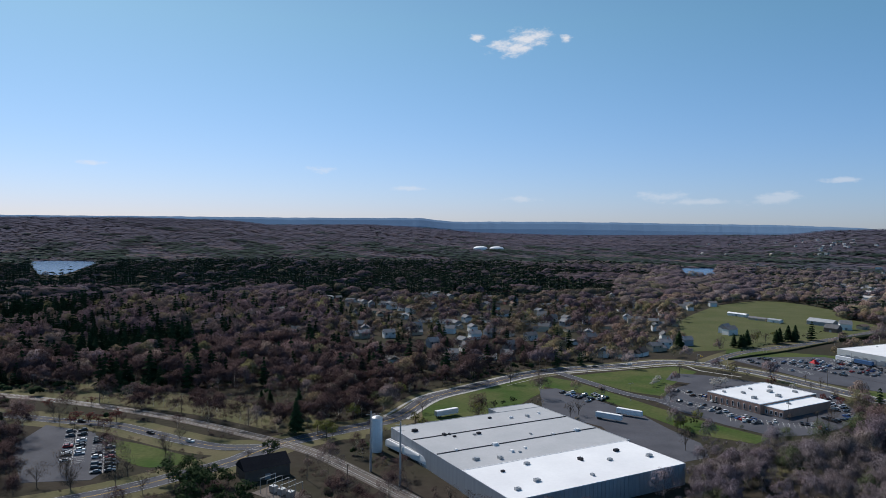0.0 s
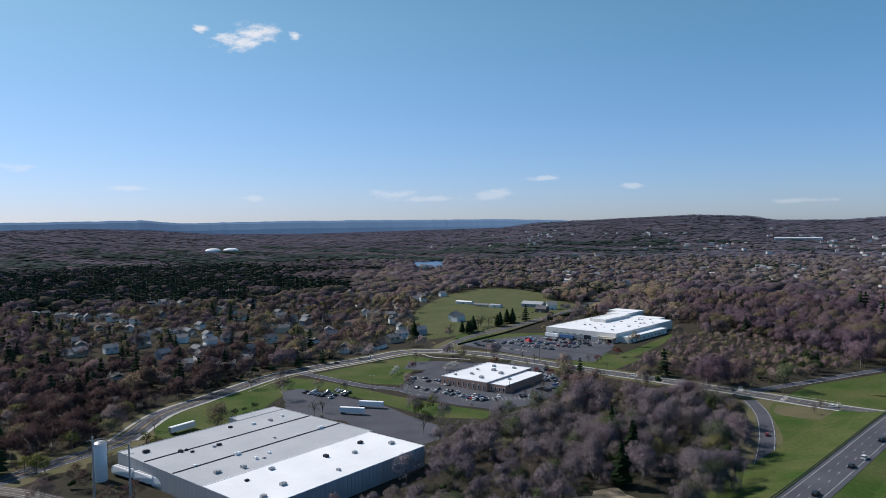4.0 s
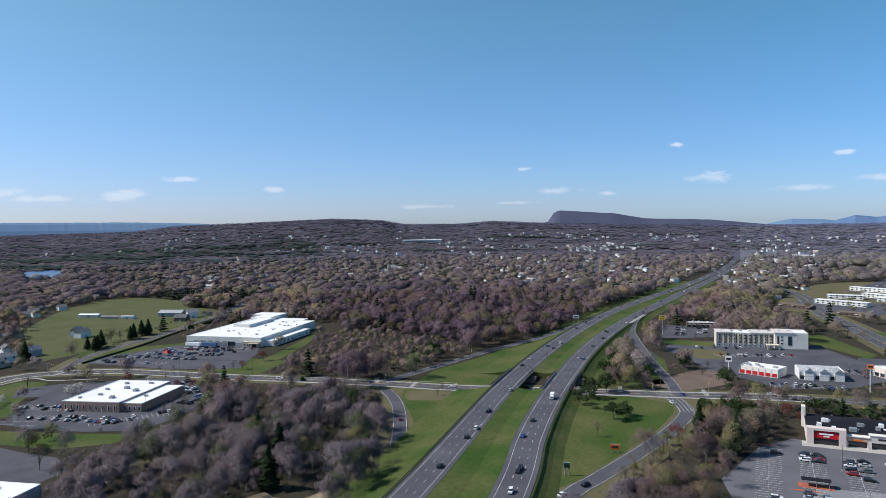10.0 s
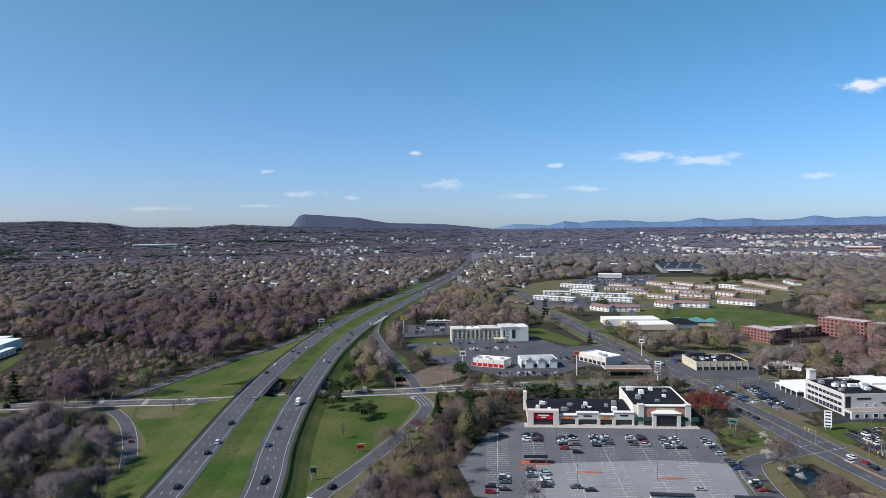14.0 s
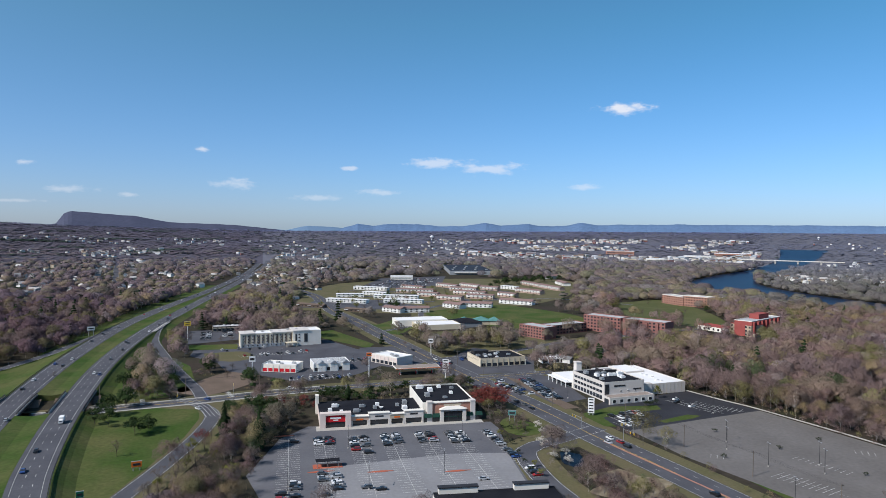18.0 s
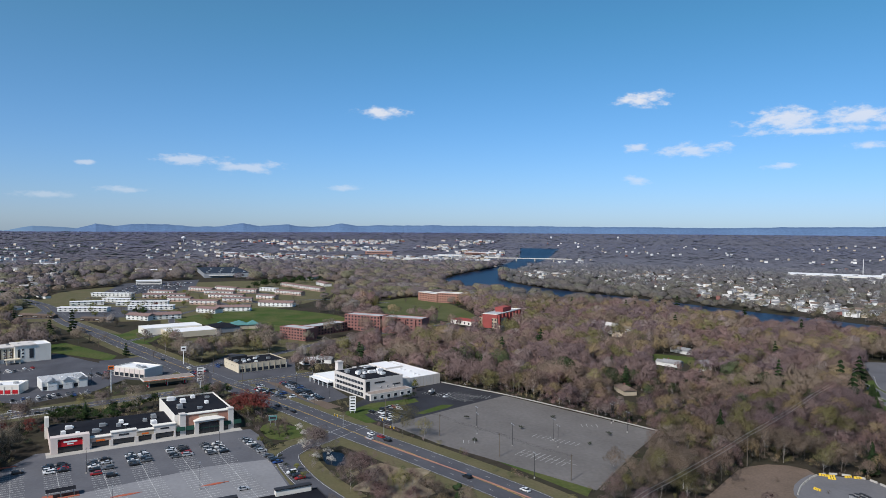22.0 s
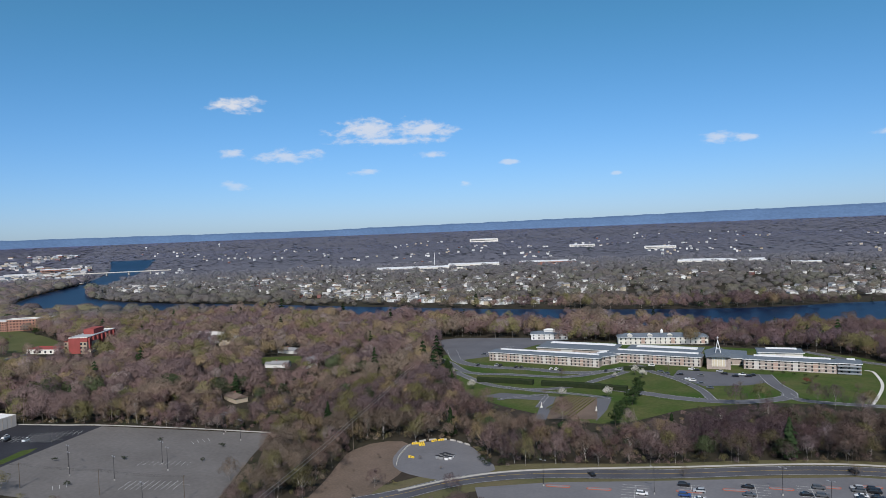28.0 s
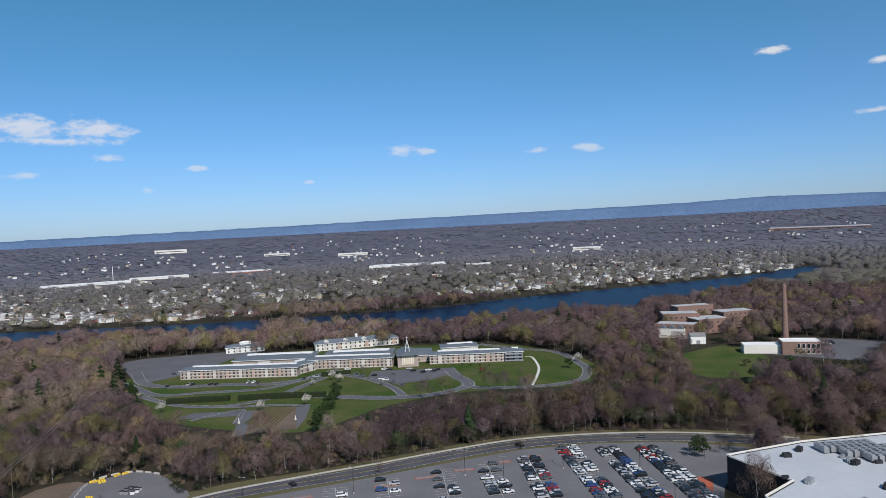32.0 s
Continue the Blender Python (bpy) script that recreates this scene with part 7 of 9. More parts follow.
# strip mall lot: rows run out from the shop fronts
sm_m, _ = along((365, 81), (387, -2))
for u, full in ((-16.2, [(0, 20, 0.1), (62, 84, 0.55)]), (1.0, [(2, 14, 0.75), (14, 20, 0.25), (52, 80, 0.6)]), (18.3, [(2, 22, 0.75), (22, 34, 0.4), (60, 80, 0.25)]), (34.4, [(0, 16, 0.85), (16, 24, 0.15), (60, 62, 0.3)]), (52.2, [(0, 16, 0.8), (70, 90, 0.2)]), (68.0, [(0, 16, 0.8), (16, 20, 0.3), (62, 78, 0.3)])):
    p = sm_m @ Vector((u, -15.5 - abs(u + 16) * 0.05, 0))
    q = sm_m @ Vector((u, -100, 0))
    row((p.x, p.y), math.degrees(math.atan2(q.y - p.y, q.x - p.x)), 84, full, z=0.14)
p, q = sm_m @ Vector((82, -20, 0)), sm_m @ Vector((87, -95, 0))
row((p.x, p.y), math.degrees(math.atan2(q.y - p.y, q.x - p.x)), 75, [(4, 75, 0.5)], double=False, z=0.14)
# mall lot
for p, q, full in (((57, -310), (40, -264), 0.75), ((42, -327), (18, -268), 0.82), ((24, -329), (-1, -268), 0.9), ((6, -333), (-18, -270), 0.92), ((74, -300), (58, -262), 0.35), ((92, -290), (76, -250), 0.25), ((112, -275), (95, -236), 0.15), ((130, -262), (112, -222), 0.1)):
    row(p, math.degrees(math.atan2(q[1] - p[1], q[0] - p[0])), math.hypot(q[0] - p[0], q[1] - p[1]), [(0, 90, full)], z=0.12)
# office lots
for p, d, n, full in (((436, -52), 15, 60, 0.55), ((446, -36), 28, 44, 0.45), ((440, -124), 215, 38, 0.05), ((433, -136), 230, 32, 0.0), ((396, -79), -62, 26, 0.5), ((382, -80), -66, 18, 0.5)):
    row(p, d, n, [(0, 90, full)], z=0.12)
# faded rows of the empty lot
for k in range(4):
    row(*(((331, -150), 215, 30), ((309, -134), 216, 30), ((330, -112), 250, 9), ((340, -184), 250, 12))[k], [(0, 0, 0)], z=0.11, double=k == 1)
# other lots
lot_rows_first = [((158, 470), -62, 55, 0.35), ((152, 440), -62, 60, 0.35), ((166, 398), -20, 50, 0.3), ((218, 395), 20, 40, 0.5), ((240, 415), 70, 45, 0.5), ((250, 585), -62, 70, 0.35), ((270, 590), -62, 78, 0.4), ((290, 592), -62, 80, 0.45), ((310, 590), -62, 76, 0.4), ((330, 585), -62, 66, 0.45), ((-190, 362), -65, 60, 0.35), ((-170, 350), -65, 55, 0.3), ((80, 462), -60, 40, 0.4), ((95, 455), -60, 20, 0.5)]
lot_rows_second = [((535, 120), -60, 50, 0.5), ((480, 128), -70, 45, 0.5), ((560, 190), -60, 60, 0.3), ((585, 215), -60, 40, 0.2), ((640, 250), 20, 50, 0.4), ((660, 236), 20, 50, 0.4), ((520, 36), -30, 40, 0.5), ((560, 14), -62, 40, 0.5), ((183, -406), 194, 38, 0.0), ((360, -460), -80, 50, 0.15), ((-100, -600), 200, 40, 0.5)]
for p, d, n, full in lot_rows_first + lot_rows_second:
    row(p, d, n, [(0, 90, full)], lines=n > 44 or full == 0)
for a in range(7):
    row((1190 + a * 34, 190 - a * 4), -75, 100, [(0, 110, 0.55)], lines=False, pitch=3.4)
for c, way in ((highway_curves[0], 0), (highway_curves[1], 180)):
    for k in range(46):
        i = vr.randrange(len(c) - 1)
        p, d = c[i], (c[i + 1] - c[i]).normalized()
        if p.x < 190 or p.x > 1500:
            continue
        o = vr.choice((-3.6, 0, 3.6))
        park(p.x - d.y * o, p.y + d.x * o, math.degrees(math.atan2(d.y, d.x)) + way, p.z + 0.13)
tagged(part("parking_lines", stalls, line_white), "white painted parking bay lines", "road marking", kind="stuff")
# along the front of the residence
for k, (x, y) in enumerate([(338.9, -422.7), (325.7, -428.8), (322.6, -429.7), (309.2, -431.6), (305.3, -432.8), (283.1, -439.5), (279.3, -440.6), (274.9, -439.9), (246.0, -454.7), (240.5, -462.6), (226.7, -488.4), (212.0, -471.0), (205.6, -466.8), (196.9, -469.3), (197.2, -490.2), (193.2, -489.2), (184.0, -473.2), (186.9, -458.5), (182.9, -455.9), (175.5, -450.8), (165.9, -441.2), (178.4, -493.5), (172.9, -486.7), (164.0, -483.2), (162.0, -489.9), (157.0, -487.3), (155.8, -491.7)]):
    park(x, y, (14, 104)[k < 9] + vr.uniform(-4, 4), 0.14)
# moving traffic, as it stands
traffic_first = [(277, 213, 24, 4.15, "white", "suv"), (224, 192, 24, 4.15, "black", "suv"), (239, 162, 204, 4.15, "black", "sedan"), (306, 198, 204, 4.15, "black", "sedan"), (306, 227, 24, 4.15, "black", "suv"), (252, 138, 0, .15, "black", "suv"), (189, 190, 40, .15, "black", "suv"), (276, 265, 45, .15, "red", "sedan"), (354, 245, 20, 4.15, "silver", "sedan"), (518, 306, 20, 4.15, "white", "suv"), (237, 140, 0, .15, "white", "sedan"), (600, 337, 17, 4.15, "grey", "sedan"), (640, 348, 17, 4.15, "black", "suv"), (470, 262, 200, 4.15, "white", "sedan"), (520, 277, 200, 4.15, "grey", "suv"), (560, 288, 200, 4.15, "black", "sedan"), (660, 313, 200, 4.15, "white", "suv")]
traffic_second = [(760, 338, 195, 3, "grey", "sedan"), (800, 385, 15, 2, "red", "sedan"), (398, 160, 50, .15, "white", "sedan"), (420, 163, 60, .15, "blue", "suv"), (330, 345, 60, .15, "grey", "suv"), (352, 290, -60, .15, "white", "sedan"), (300, 405, -65, .15, "white", "suv"), (120, 545, 20, .15, "black", "sedan"), (150, 556, 20, .15, "white", "sedan"), (75, 526, 35, .15, "grey", "suv"), (-150, 358, -25, .15, "black", "sedan"), (-125, 345, -25, .15, "white", "sedan"), (-196, 378, -10, .15, "black", "suv"), (350, -74, 28, .15, "red", "sedan"), (343, -76, 28, .15, "black", "suv"), (356, -70, 28, .15, "white", "sedan"), (349, -68, 208, .15, "silver", "sedan")]
traffic_third = [(262, -116, 25, .15, "white", "sedan"), (283, -98, 25, .15, "black", "suv"), (428, -27, 28, .15, "black", "sedan"), (420, -31, 28, .15, "grey", "suv"), (412, -35, 28, .15, "black", "sedan"), (560, 30, 28, .15, "white", "suv"), (600, 52, 28, .15, "black", "sedan"), (545, 22, 28, .15, "silver", "sedan"), (64, -327, -40, .15, "black", "suv"), (8, -348, 10, .15, "grey", "sedan"), (150, -262, -35, .15, "black", "sedan"), (452, 120, -72, .15, "white", "suv"), (446, 105, -72, .15, "black", "sedan"), (340, -40, 40, .15, "black", "suv")]
for x, y, d, z, pa, k in traffic_first + traffic_second + traffic_third:
    park(x, y, d, z + 0.02, pa, k)
set_cars()


def trailer(x, y, turn, z=0.1, paint=None, label="white box trailer parked in the yard", name="semi_trailer", tractor=False):
    t = thing(name, label, "trailer", pose(x, y, z, 0, 0, turn), "trailers")
    part("box", Build().box(-7.5, -1.28, 1.1, 7.5, 1.28, 4.0), paint or white_plain, t)
    part("door", Build().box(-7.58, -1.2, 1.15, -7.5, 1.2, 3.95), metal_grey, t)
    part("chassis", Build().box(-7.2, -0.5, 0.85, 7.0, 0.5, 1.1), metal_dark, t)
    part("landing_leg", Build().box(4.2, -0.9, 0, 4.4, -0.7, 1.0).box(4.2, 0.7, 0, 4.4, 0.9, 1.0), metal_grey, t)
    for x_ in (-6.2, -4.9):
        for y_ in (-1.05, 1.05):
            part("wheel", wheel_mesh, None, t, at=pose(x_, y_, 0.5) @ Matrix.Scale(1.5, 4))
    return t


trailer(95, 393, -35), trailer(109, 402, -35), trailer(3, 398, 35)
trailer(336, 580, -66), trailer(343, 565, -66, paint=blue_plain, label="blue box trailer at the loading bay")
tent = thing("pavilion_tent", "red peaked canopy tent standing in the car park", "tent", pose(300, 560, 0.1, 0, 0, 20))
part("canopy", Build().prism([(-2.6, -2.6), (2.6, -2.6), (2.6, 2.6), (-2.6, 2.6)], 2.3, 5.0, [(-0.25, -0.25), (0.25, -0.25), (0.25, 0.25), (-0.25, 0.25)]), red_sign, tent)
part("valance", Build().box(-2.6, -2.65, 1.7, 2.6, -2.55, 2.3).box(-2.6, 2.55, 1.7, 2.6, 2.65, 2.3), red_sign, tent)
for u in (-2.4, 2.4):
    for v in (-2.4, 2.4):
        part("pole", Build().tube(u, v, 0, 2.3, 0.06), white_plain, tent)
bx = thing("box_truck", "white box truck on the highway", "truck", pose(352, 214, 4.14, 0, 0, 204))
part("box", Build().box(-3.4, -1.15, 0.9, 1.4, 1.15, 3.3), white_plain, bx)
part("cab", extrude([(1.5, 0.6), (3.2, 0.6), (3.2, 1.3), (2.6, 2.2), (1.5, 2.3)], 1.05, 1.6, 0.1), white_plain, bx)
part("windscreen", extrude([(2.62, 2.14), (3.22, 1.34), (3.16, 1.34), (2.56, 2.14)], 0.9, 9, 0), glass_dark, bx)
for x_ in (-2.2, 2.3):
    for y_ in (-0.95, 0.95):
        part("wheel", wheel_mesh, None, bx, at=pose(x_, y_, 0.42) @ Matrix.Scale(1.25, 4))
for i, (x, y) in enumerate(((-22, 334), (-13, 322), (-5, 311))):
    rc = thing("rail_car", "long white covered rail car beside the warehouse", "rail car", pose(x, y, 0.3, 0, 0, -54), "rail cars")
    part("body", extrude([(-6.6, 1.0), (6.6, 1.0), (6.9, 1.6), (6.9, 3.6), (6.4, 4.3), (-6.4, 4.3), (-6.9, 3.6), (-6.9, 1.6)], 1.45, 4, 0.4), white_plain, rc)
    part("walkway", Build().box(-6.2, -0.4, 4.3, 6.2, 0.4, 4.45), metal_grey, rc)
    for x_ in (-5.2, -3.9, 3.9, 5.2):
        for y_ in (-0.75, 0.75):
            part("wheel", wheel_mesh, None, rc, at=pose(x_, y_, 0.5) @ Matrix.Scale(1.4, 4))
    keep_clear([(x - 6, y - 6), (x + 6, y - 6), (x + 6, y + 6), (x - 6, y + 6)])

# ---- barriers, bridges, poles, signs ----
for c in highway_curves:
    seg = [p for p in c if abs(p.dot(HEAD) - GAP) < 26]
    br = tagged(part("highway_bridge", strip(strip(Build(), seg, 8.6, -8.6, 0.02), seg, -8.6, 8.6, -1.4), concrete), "concrete highway bridge with dark railings over the street", "bridge", kind="structure")
    for s in (-8.5, 8.5):
        A = sides(seg, s)
        b, g_, r_ = Build(), Build(), Build()
        for p, q in zip(A, A[1:]):
            b.beam((p.x, p.y, p.z + 0.15), (q.x, q.y, q.z + 0.15), 0.45)
            g_.beam((p.x, p.y, p.z - 0.9), (q.x, q.y, q.z - 0.9), 0.75)
            for k in range(4):
                x = p.lerp(q, k / 4)
                r_.box(x.x - 0.07, x.y - 0.07, x.z + 0.3, x.x + 0.07, x.y + 0.07, x.z + 1.75)
            for z in (0.7, 1.05, 1.4, 1.75):
                r_.beam((p.x, p.y, p.z + z), (q.x, q.y, q.z + z), 0.1)
        part("parapet", b, concrete, br)
        part("girder", g_, rust_steel, br, "brown painted steel girder")
        part("railing", r_, metal_dark, br, "dark steel railing")
    for lo, hi in ((-17.5, -9), (17.5, 9)):
        p = min(c, key=lambda w: abs(w.dot(HEAD) - GAP - lo))
        n = Vector((-HEAD.y, HEAD.x, 0))
        wd, fwd = 12.5, HEAD * (hi - lo)
        top = [p + n * wd, p - n * wd]
        pts = [(top[0].x, top[0].y, 2.9), (top[1].x, top[1].y, 2.9), (top[1].x + fwd.x, top[1].y + fwd.y, 0.02), (top[0].x + fwd.x, top[0].y + fwd.y, 0.02)]
        part("slope", Build().face(pts if lo < 0 else pts[::-1]), soil, br, "bare brown slope under the deck")
for c, offs in zip(highway_curves, ((8.0,), (-8.0,))):
    for o in offs:
        seg = [p for p in c if 90 < p.x < 780]
        A = sides(seg, o)
        g_ = thing("guardrail", "dark steel guardrail along the highway", "guardrail", pose(0, 0, 0))
        b = Build()
        for p, q in zip(A, A[1:]):
            n = len(b.v)
            b.v += [(p.x, p.y, p.z + 0.45), (q.x, q.y, q.z + 0.45), (q.x, q.y, q.z + 0.85), (p.x, p.y, p.z + 0.85), (p.x + .08, p.y - .2, p.z + 0.45), (q.x + .08, q.y - .2, q.z + 0.45), (q.x + .08, q.y - .2, q.z + 0.85), (p.x + .08, p.y - .2, p.z + 0.85)]
            b.f += [(n, n + 1, n + 2, n + 3), (n + 7, n + 6, n + 5, n + 4), (n + 3, n + 2, n + 6, n + 7)]
        part("rail", b, metal_dark, g_)
        for p in A[::2]:
            part("post", Build().box(-0.08, -0.08, -0.2, 0.08, 0.08, 0.8), wood_pole, g_, at=pose(p.x, p.y, p.z))
fork = smooth([(384, 146), (405, 160), (415, 172), (424, 186)], 4)
fan_lines = Build()
for o in (-3.4, -1.1, 1.2, 3.4):
    strip(fan_lines, fork, o + 0.12, o - 0.12, 0.34)
tagged(part("lane_lines", fan_lines, line_white), "white lane lines where the ramp meets the street", "road marking", kind="structure")
for (x0, y0), (x1, y1) in (((404, 196), (420, 204)), ((427, 150), (441, 158)), ((336, 312), (350, 320)), ((344, 352), (332, 340)), ((206, 552), (222, 562))):
    bars, dv = Build(), Vector((x1 - x0, y1 - y0, 0))
    wide_ = dv.length
    dv.normalize()
    for k in range(int(wide_ / 1.2)):
        p = Vector((x0, y0, 0)) + dv * (k * 1.2 + 0.3)
        q = p + dv * 0.55
        n = Vector((-dv.y, dv.x, 0)) * 1.4
        bars.face([(*(p - n).xy, 0.36), (*(q - n).xy, 0.36), (*(q + n).xy, 0.36), (*(p + n).xy, 0.36)])
    tagged(part("crosswalk", bars, line_white), "white striped crosswalk over the street", "road marking", kind="structure")
# street wall and kerb where the white kerb shows along the cross street
for pts in ([(424, 186), (404, 212), (398, 222)], [(346, 316), (352, 304), (356, 292)], [(300, 392), (322, 352), (334, 334)], [(470, 75), (452, 118), (436, 150)], [(188, 566), (150, 549), (104, 531), (72, 514), (40, 482)]):
    kc = smooth(pts, 6)
    tagged(part("kerb", strip(strip(Build(), kc, 7.4, 6.9, 0.3), kc, 6.9, 6.88, 0.3), concrete), "pale concrete kerb along the street", "kerb", kind="structure")
ring_c = smooth([(205, -200), (194, -226), (178, -248), (146, -275), (124, -292), (95, -316), (67, -336), (31, -350), (-4, -357), (-34, -358), (-63, -356)], 6)
kb = Build()
for p, q in zip(ring_c, ring_c[1:]):
    kb.beam((p.x, p.y, 0.45), (q.x, q.y, 0.45), 0.4)
tagged(part("barrier_wall", kb, concrete), "low pale concrete barrier along the ring road", "barrier", kind="structure")
lot_c = smooth([(466, -141), (440, -157), (419, -171), (365, -199), (318, -221)], 6)
kb = Build()
for p, q in zip(lot_c, lot_c[1:]):
    kb.beam((p.x, p.y, 0.4), (q.x, q.y, 0.4), 0.35)
tagged(part("barrier_wall", kb, concrete), "low pale wall round the parking lot", "barrier", kind="structure")
for a, b in (((159, -241), (151, -245)), ((144, -248), (136, -252)), ((114, -266), (106, -270)), ((100, -278), (92, -282)), ((86, -290), (78.5, -293)), ((73, -302), (64.5, -305)), ((59, -312), (52, -314.5)), ((44.6, -319.7), (39, -321.4)), ((-17, -297), (-16, -281))):
    m, L_ = along(a, b)
    w = 1.1 if L_ < 12 else 3.4
    oval = [(L_ / 2 + s * (L_ / 2 - w * 0.5) + q * w * math.cos(k), q * w * math.sin(k)) for s, k0 in ((1, -90), (-1, 90)) for k in [radians(k0 + 30 * n) for n in range(7)] for q in (1,)]
    core = [(L_ / 2 + (u - L_ / 2) * (1 - 0.7 / L_), v * (1 - 0.38 / w)) for u, v in oval]
    ob = tagged(part("lot_island", Build().prism(oval, 0.0, 0.24), red_paint, None, at=m), "raised lot island with a red painted kerb", "traffic island", kind="structure")
    part("island_top", Build().prism(core, 0.2, 0.27), asphalt_worn if w < 2 else red_paint, ob)
for x, y, L_, d in ((300, 66, 12, -75), (302, 40, 12, -75), (305, 6, 12, -75), (350, 96, 10, -75)):
    pts = blob([(x + L_ * 0.5 * math.cos(radians(d)), y + L_ * 0.5 * math.sin(radians(d))), (x - math.sin(radians(d)), y + math.cos(radians(d))), (x - L_ * 0.5 * math.cos(radians(d)), y - L_ * 0.5 * math.sin(radians(d))), (x + math.sin(radians(d)), y - math.cos(radians(d)))], 2)
    area("lot_island", pts, red_paint, 0.24, "raised island edged with red paint", "traffic island")


def lamp(x, y, h=10.0, z=0.0, turn=0.0, arms=2):
    t = thing("street_lamp", "tall grey lot lamp with pale heads", "street lamp", pose(x, y, z, 0, 0, turn), "street lamps")
    part("pole", Build().tube(0, 0, 0, h, 0.12, 0.07, n=6), metal_dark, t)
    part("base", Build().tube(0, 0, 0, 0.7, 0.35, 0.3, n=8), concrete, t)
    for s in ((-1, 1) if arms == 2 else (1,)):
        part("arm", Build().beam((0, 0, h - 0.2), (s * 1.2, 0, h), 0.06), metal_grey, t)
        part("head", Build().box(s * 1.2 - 0.35, -0.2, h - 0.1, s * 1.2 + 0.35, 0.2, h + 0.1), metal_grey, t)
    return t


for x, y in ((342, -203), (311, -155), (343, -124), (319, -134), (355, -128), (322, -158), (324, -202), (275, -126), (345, -206), (275, 74), (300, 12), (281, 42), (333, 60), (345, 5), (440, -60), (470, -42), (410, -140), (40, -300), (8, -305), (80, -285), (120, -258), (62, -280), (-5, -262), (160, -240), (200, 400), (120, 440), (260, 560), (300, 530), (330, 560), (540, 150), (520, 90), (590, 190), (-180, 340)):
    lamp(x, y, 11)


def utility_pole(x, y, h=11.5, turn=0.0):
    t = thing("utility_pole", "weathered wooden utility pole with a crossarm", "utility pole", pose(x, y, 0, 0, 0, turn), "utility poles")
    part("pole", Build().tube(0, 0, 0, h, 0.2, 0.13, n=6), wood_pole, t)
    part("crossarm", Build().box(-1.2, -0.07, h - 0.9, 1.2, 0.07, h - 0.72), wood_pole, t)


def wires(pts, h, name="power_line", offs=(-1.0, 0.0, 1.0), r=0.022, mat=None):
    """Sagging wires from pole to pole, each one tube."""
    t = thing(name, "thin overhead wires between poles", "power line")
    for o in offs:
        b, rings = Build(), []
        for (x0, y0), (x1, y1) in zip(pts, pts[1:]):
            d = math.atan2(y1 - y0, x1 - x0) + math.pi / 2
            for k in range(8 + (x1, y1 == pts[-1][1])[1]):
                q = k / 8
                rings.append((x0 + (x1 - x0) * q + o * math.cos(d), y0 + (y1 - y0) * q + o * math.sin(d), h - 0.6 - 2.8 * q * (1 - q), d))
        for x, y, z, d in rings:
            b.v += [(x + r * math.cos(d), y + r * math.sin(d), z), (x - r * 0.5 * math.cos(d), y - r * 0.5 * math.sin(d), z + r), (x - r * 0.5 * math.cos(d), y - r * 0.5 * math.sin(d), z - r)]
        for k in range(len(rings) - 1):
            b.f += [(3 * k + i, 3 * k + (i + 1) % 3, 3 * k + 3 + (i + 1) % 3, 3 * k + 3 + i) for i in range(3)]
        part("wire", b, mat or metal_dark, t)
    return t


lines_of_poles = ([(478, 90), (450, 140), (428, 180), (404, 222)], [(346, 320), (322, 372), (296, 432), (270, 486), (246, 534)], [(-104, 374), (-150, 400), (-206, 418), (-262, 446)], [(-57, 295), (-38, 282), (-20, 268)], [(385, -84), (345, -104), (306, -122), (268, -140)], [(540, 12), (500, -8), (460, -28), (420, -48)], [(130, 562), (90, 545), (52, 520), (20, 486)])
for pts in lines_of_poles:
    for (x, y), (x1, y1) in zip(pts, pts[1:] + [(2 * pts[-1][0] - pts[-2][0], 2 * pts[-1][1] - pts[-2][1])]):
        utility_pole(x, y, 11.5, math.degrees(math.atan2(y1 - y, x1 - x)) + 90)
    wires(pts, 11.5)
power = [(180, -84), (214, -142), (262, -226), (318, -320), (384, -430)]
for x, y in power:
    utility_pole(x, y, 15, -30)
wires(power, 15.4, offs=(-1.0, 1.0), r=0.09, mat=concrete)
for x, y, h in ((-31, 306, 27), (-17, 290, 27)):
    t = thing("steel_pole", "tall pale steel transmission pole", "utility pole", pose(x, y, 0), "steel poles")
    part("shaft", Build().tube(0, 0, 0, h, 0.55, 0.3, n=10), metal_grey, t)
    part("crossarm", Build().beam((-2.2, 0, h - 1.5), (2.2, 0, h - 1.5), 0.12).beam((-1.8, 0, h - 4), (1.8, 0, h - 4), 0.12), metal_grey, t)
# small substation beside the depot
ss = thing("substation", "fenced substation with steel frames", "substation", pose(-64, 278, 0, 0, 0, -35))
for i in range(5):
    part("frame", Build().beam((i * 4 - 8, -4, 0), (i * 4 - 8, -4, 6), 0.12).beam((i * 4 - 8, 4, 0), (i * 4 - 8, 4, 6), 0.12).beam((i * 4 - 8, -4, 6), (i * 4 - 8, 4, 6), 0.12), metal_grey, ss)
for i in range(3):
    part("transformer", Build().box(i * 5 - 6, -1.2, 0.3, i * 5 - 3.4, 1.2, 2.8).tube(i * 5 - 4.7, 0, 2.8, 3.6, 0.2), metal_grey, ss)
part("slab", Build().box(-11, -6, -0.1, 11, 6, 0.15), ballast, ss)
keep_clear([(-80, 268), (-50, 262), (-46, 288), (-74, 296)])


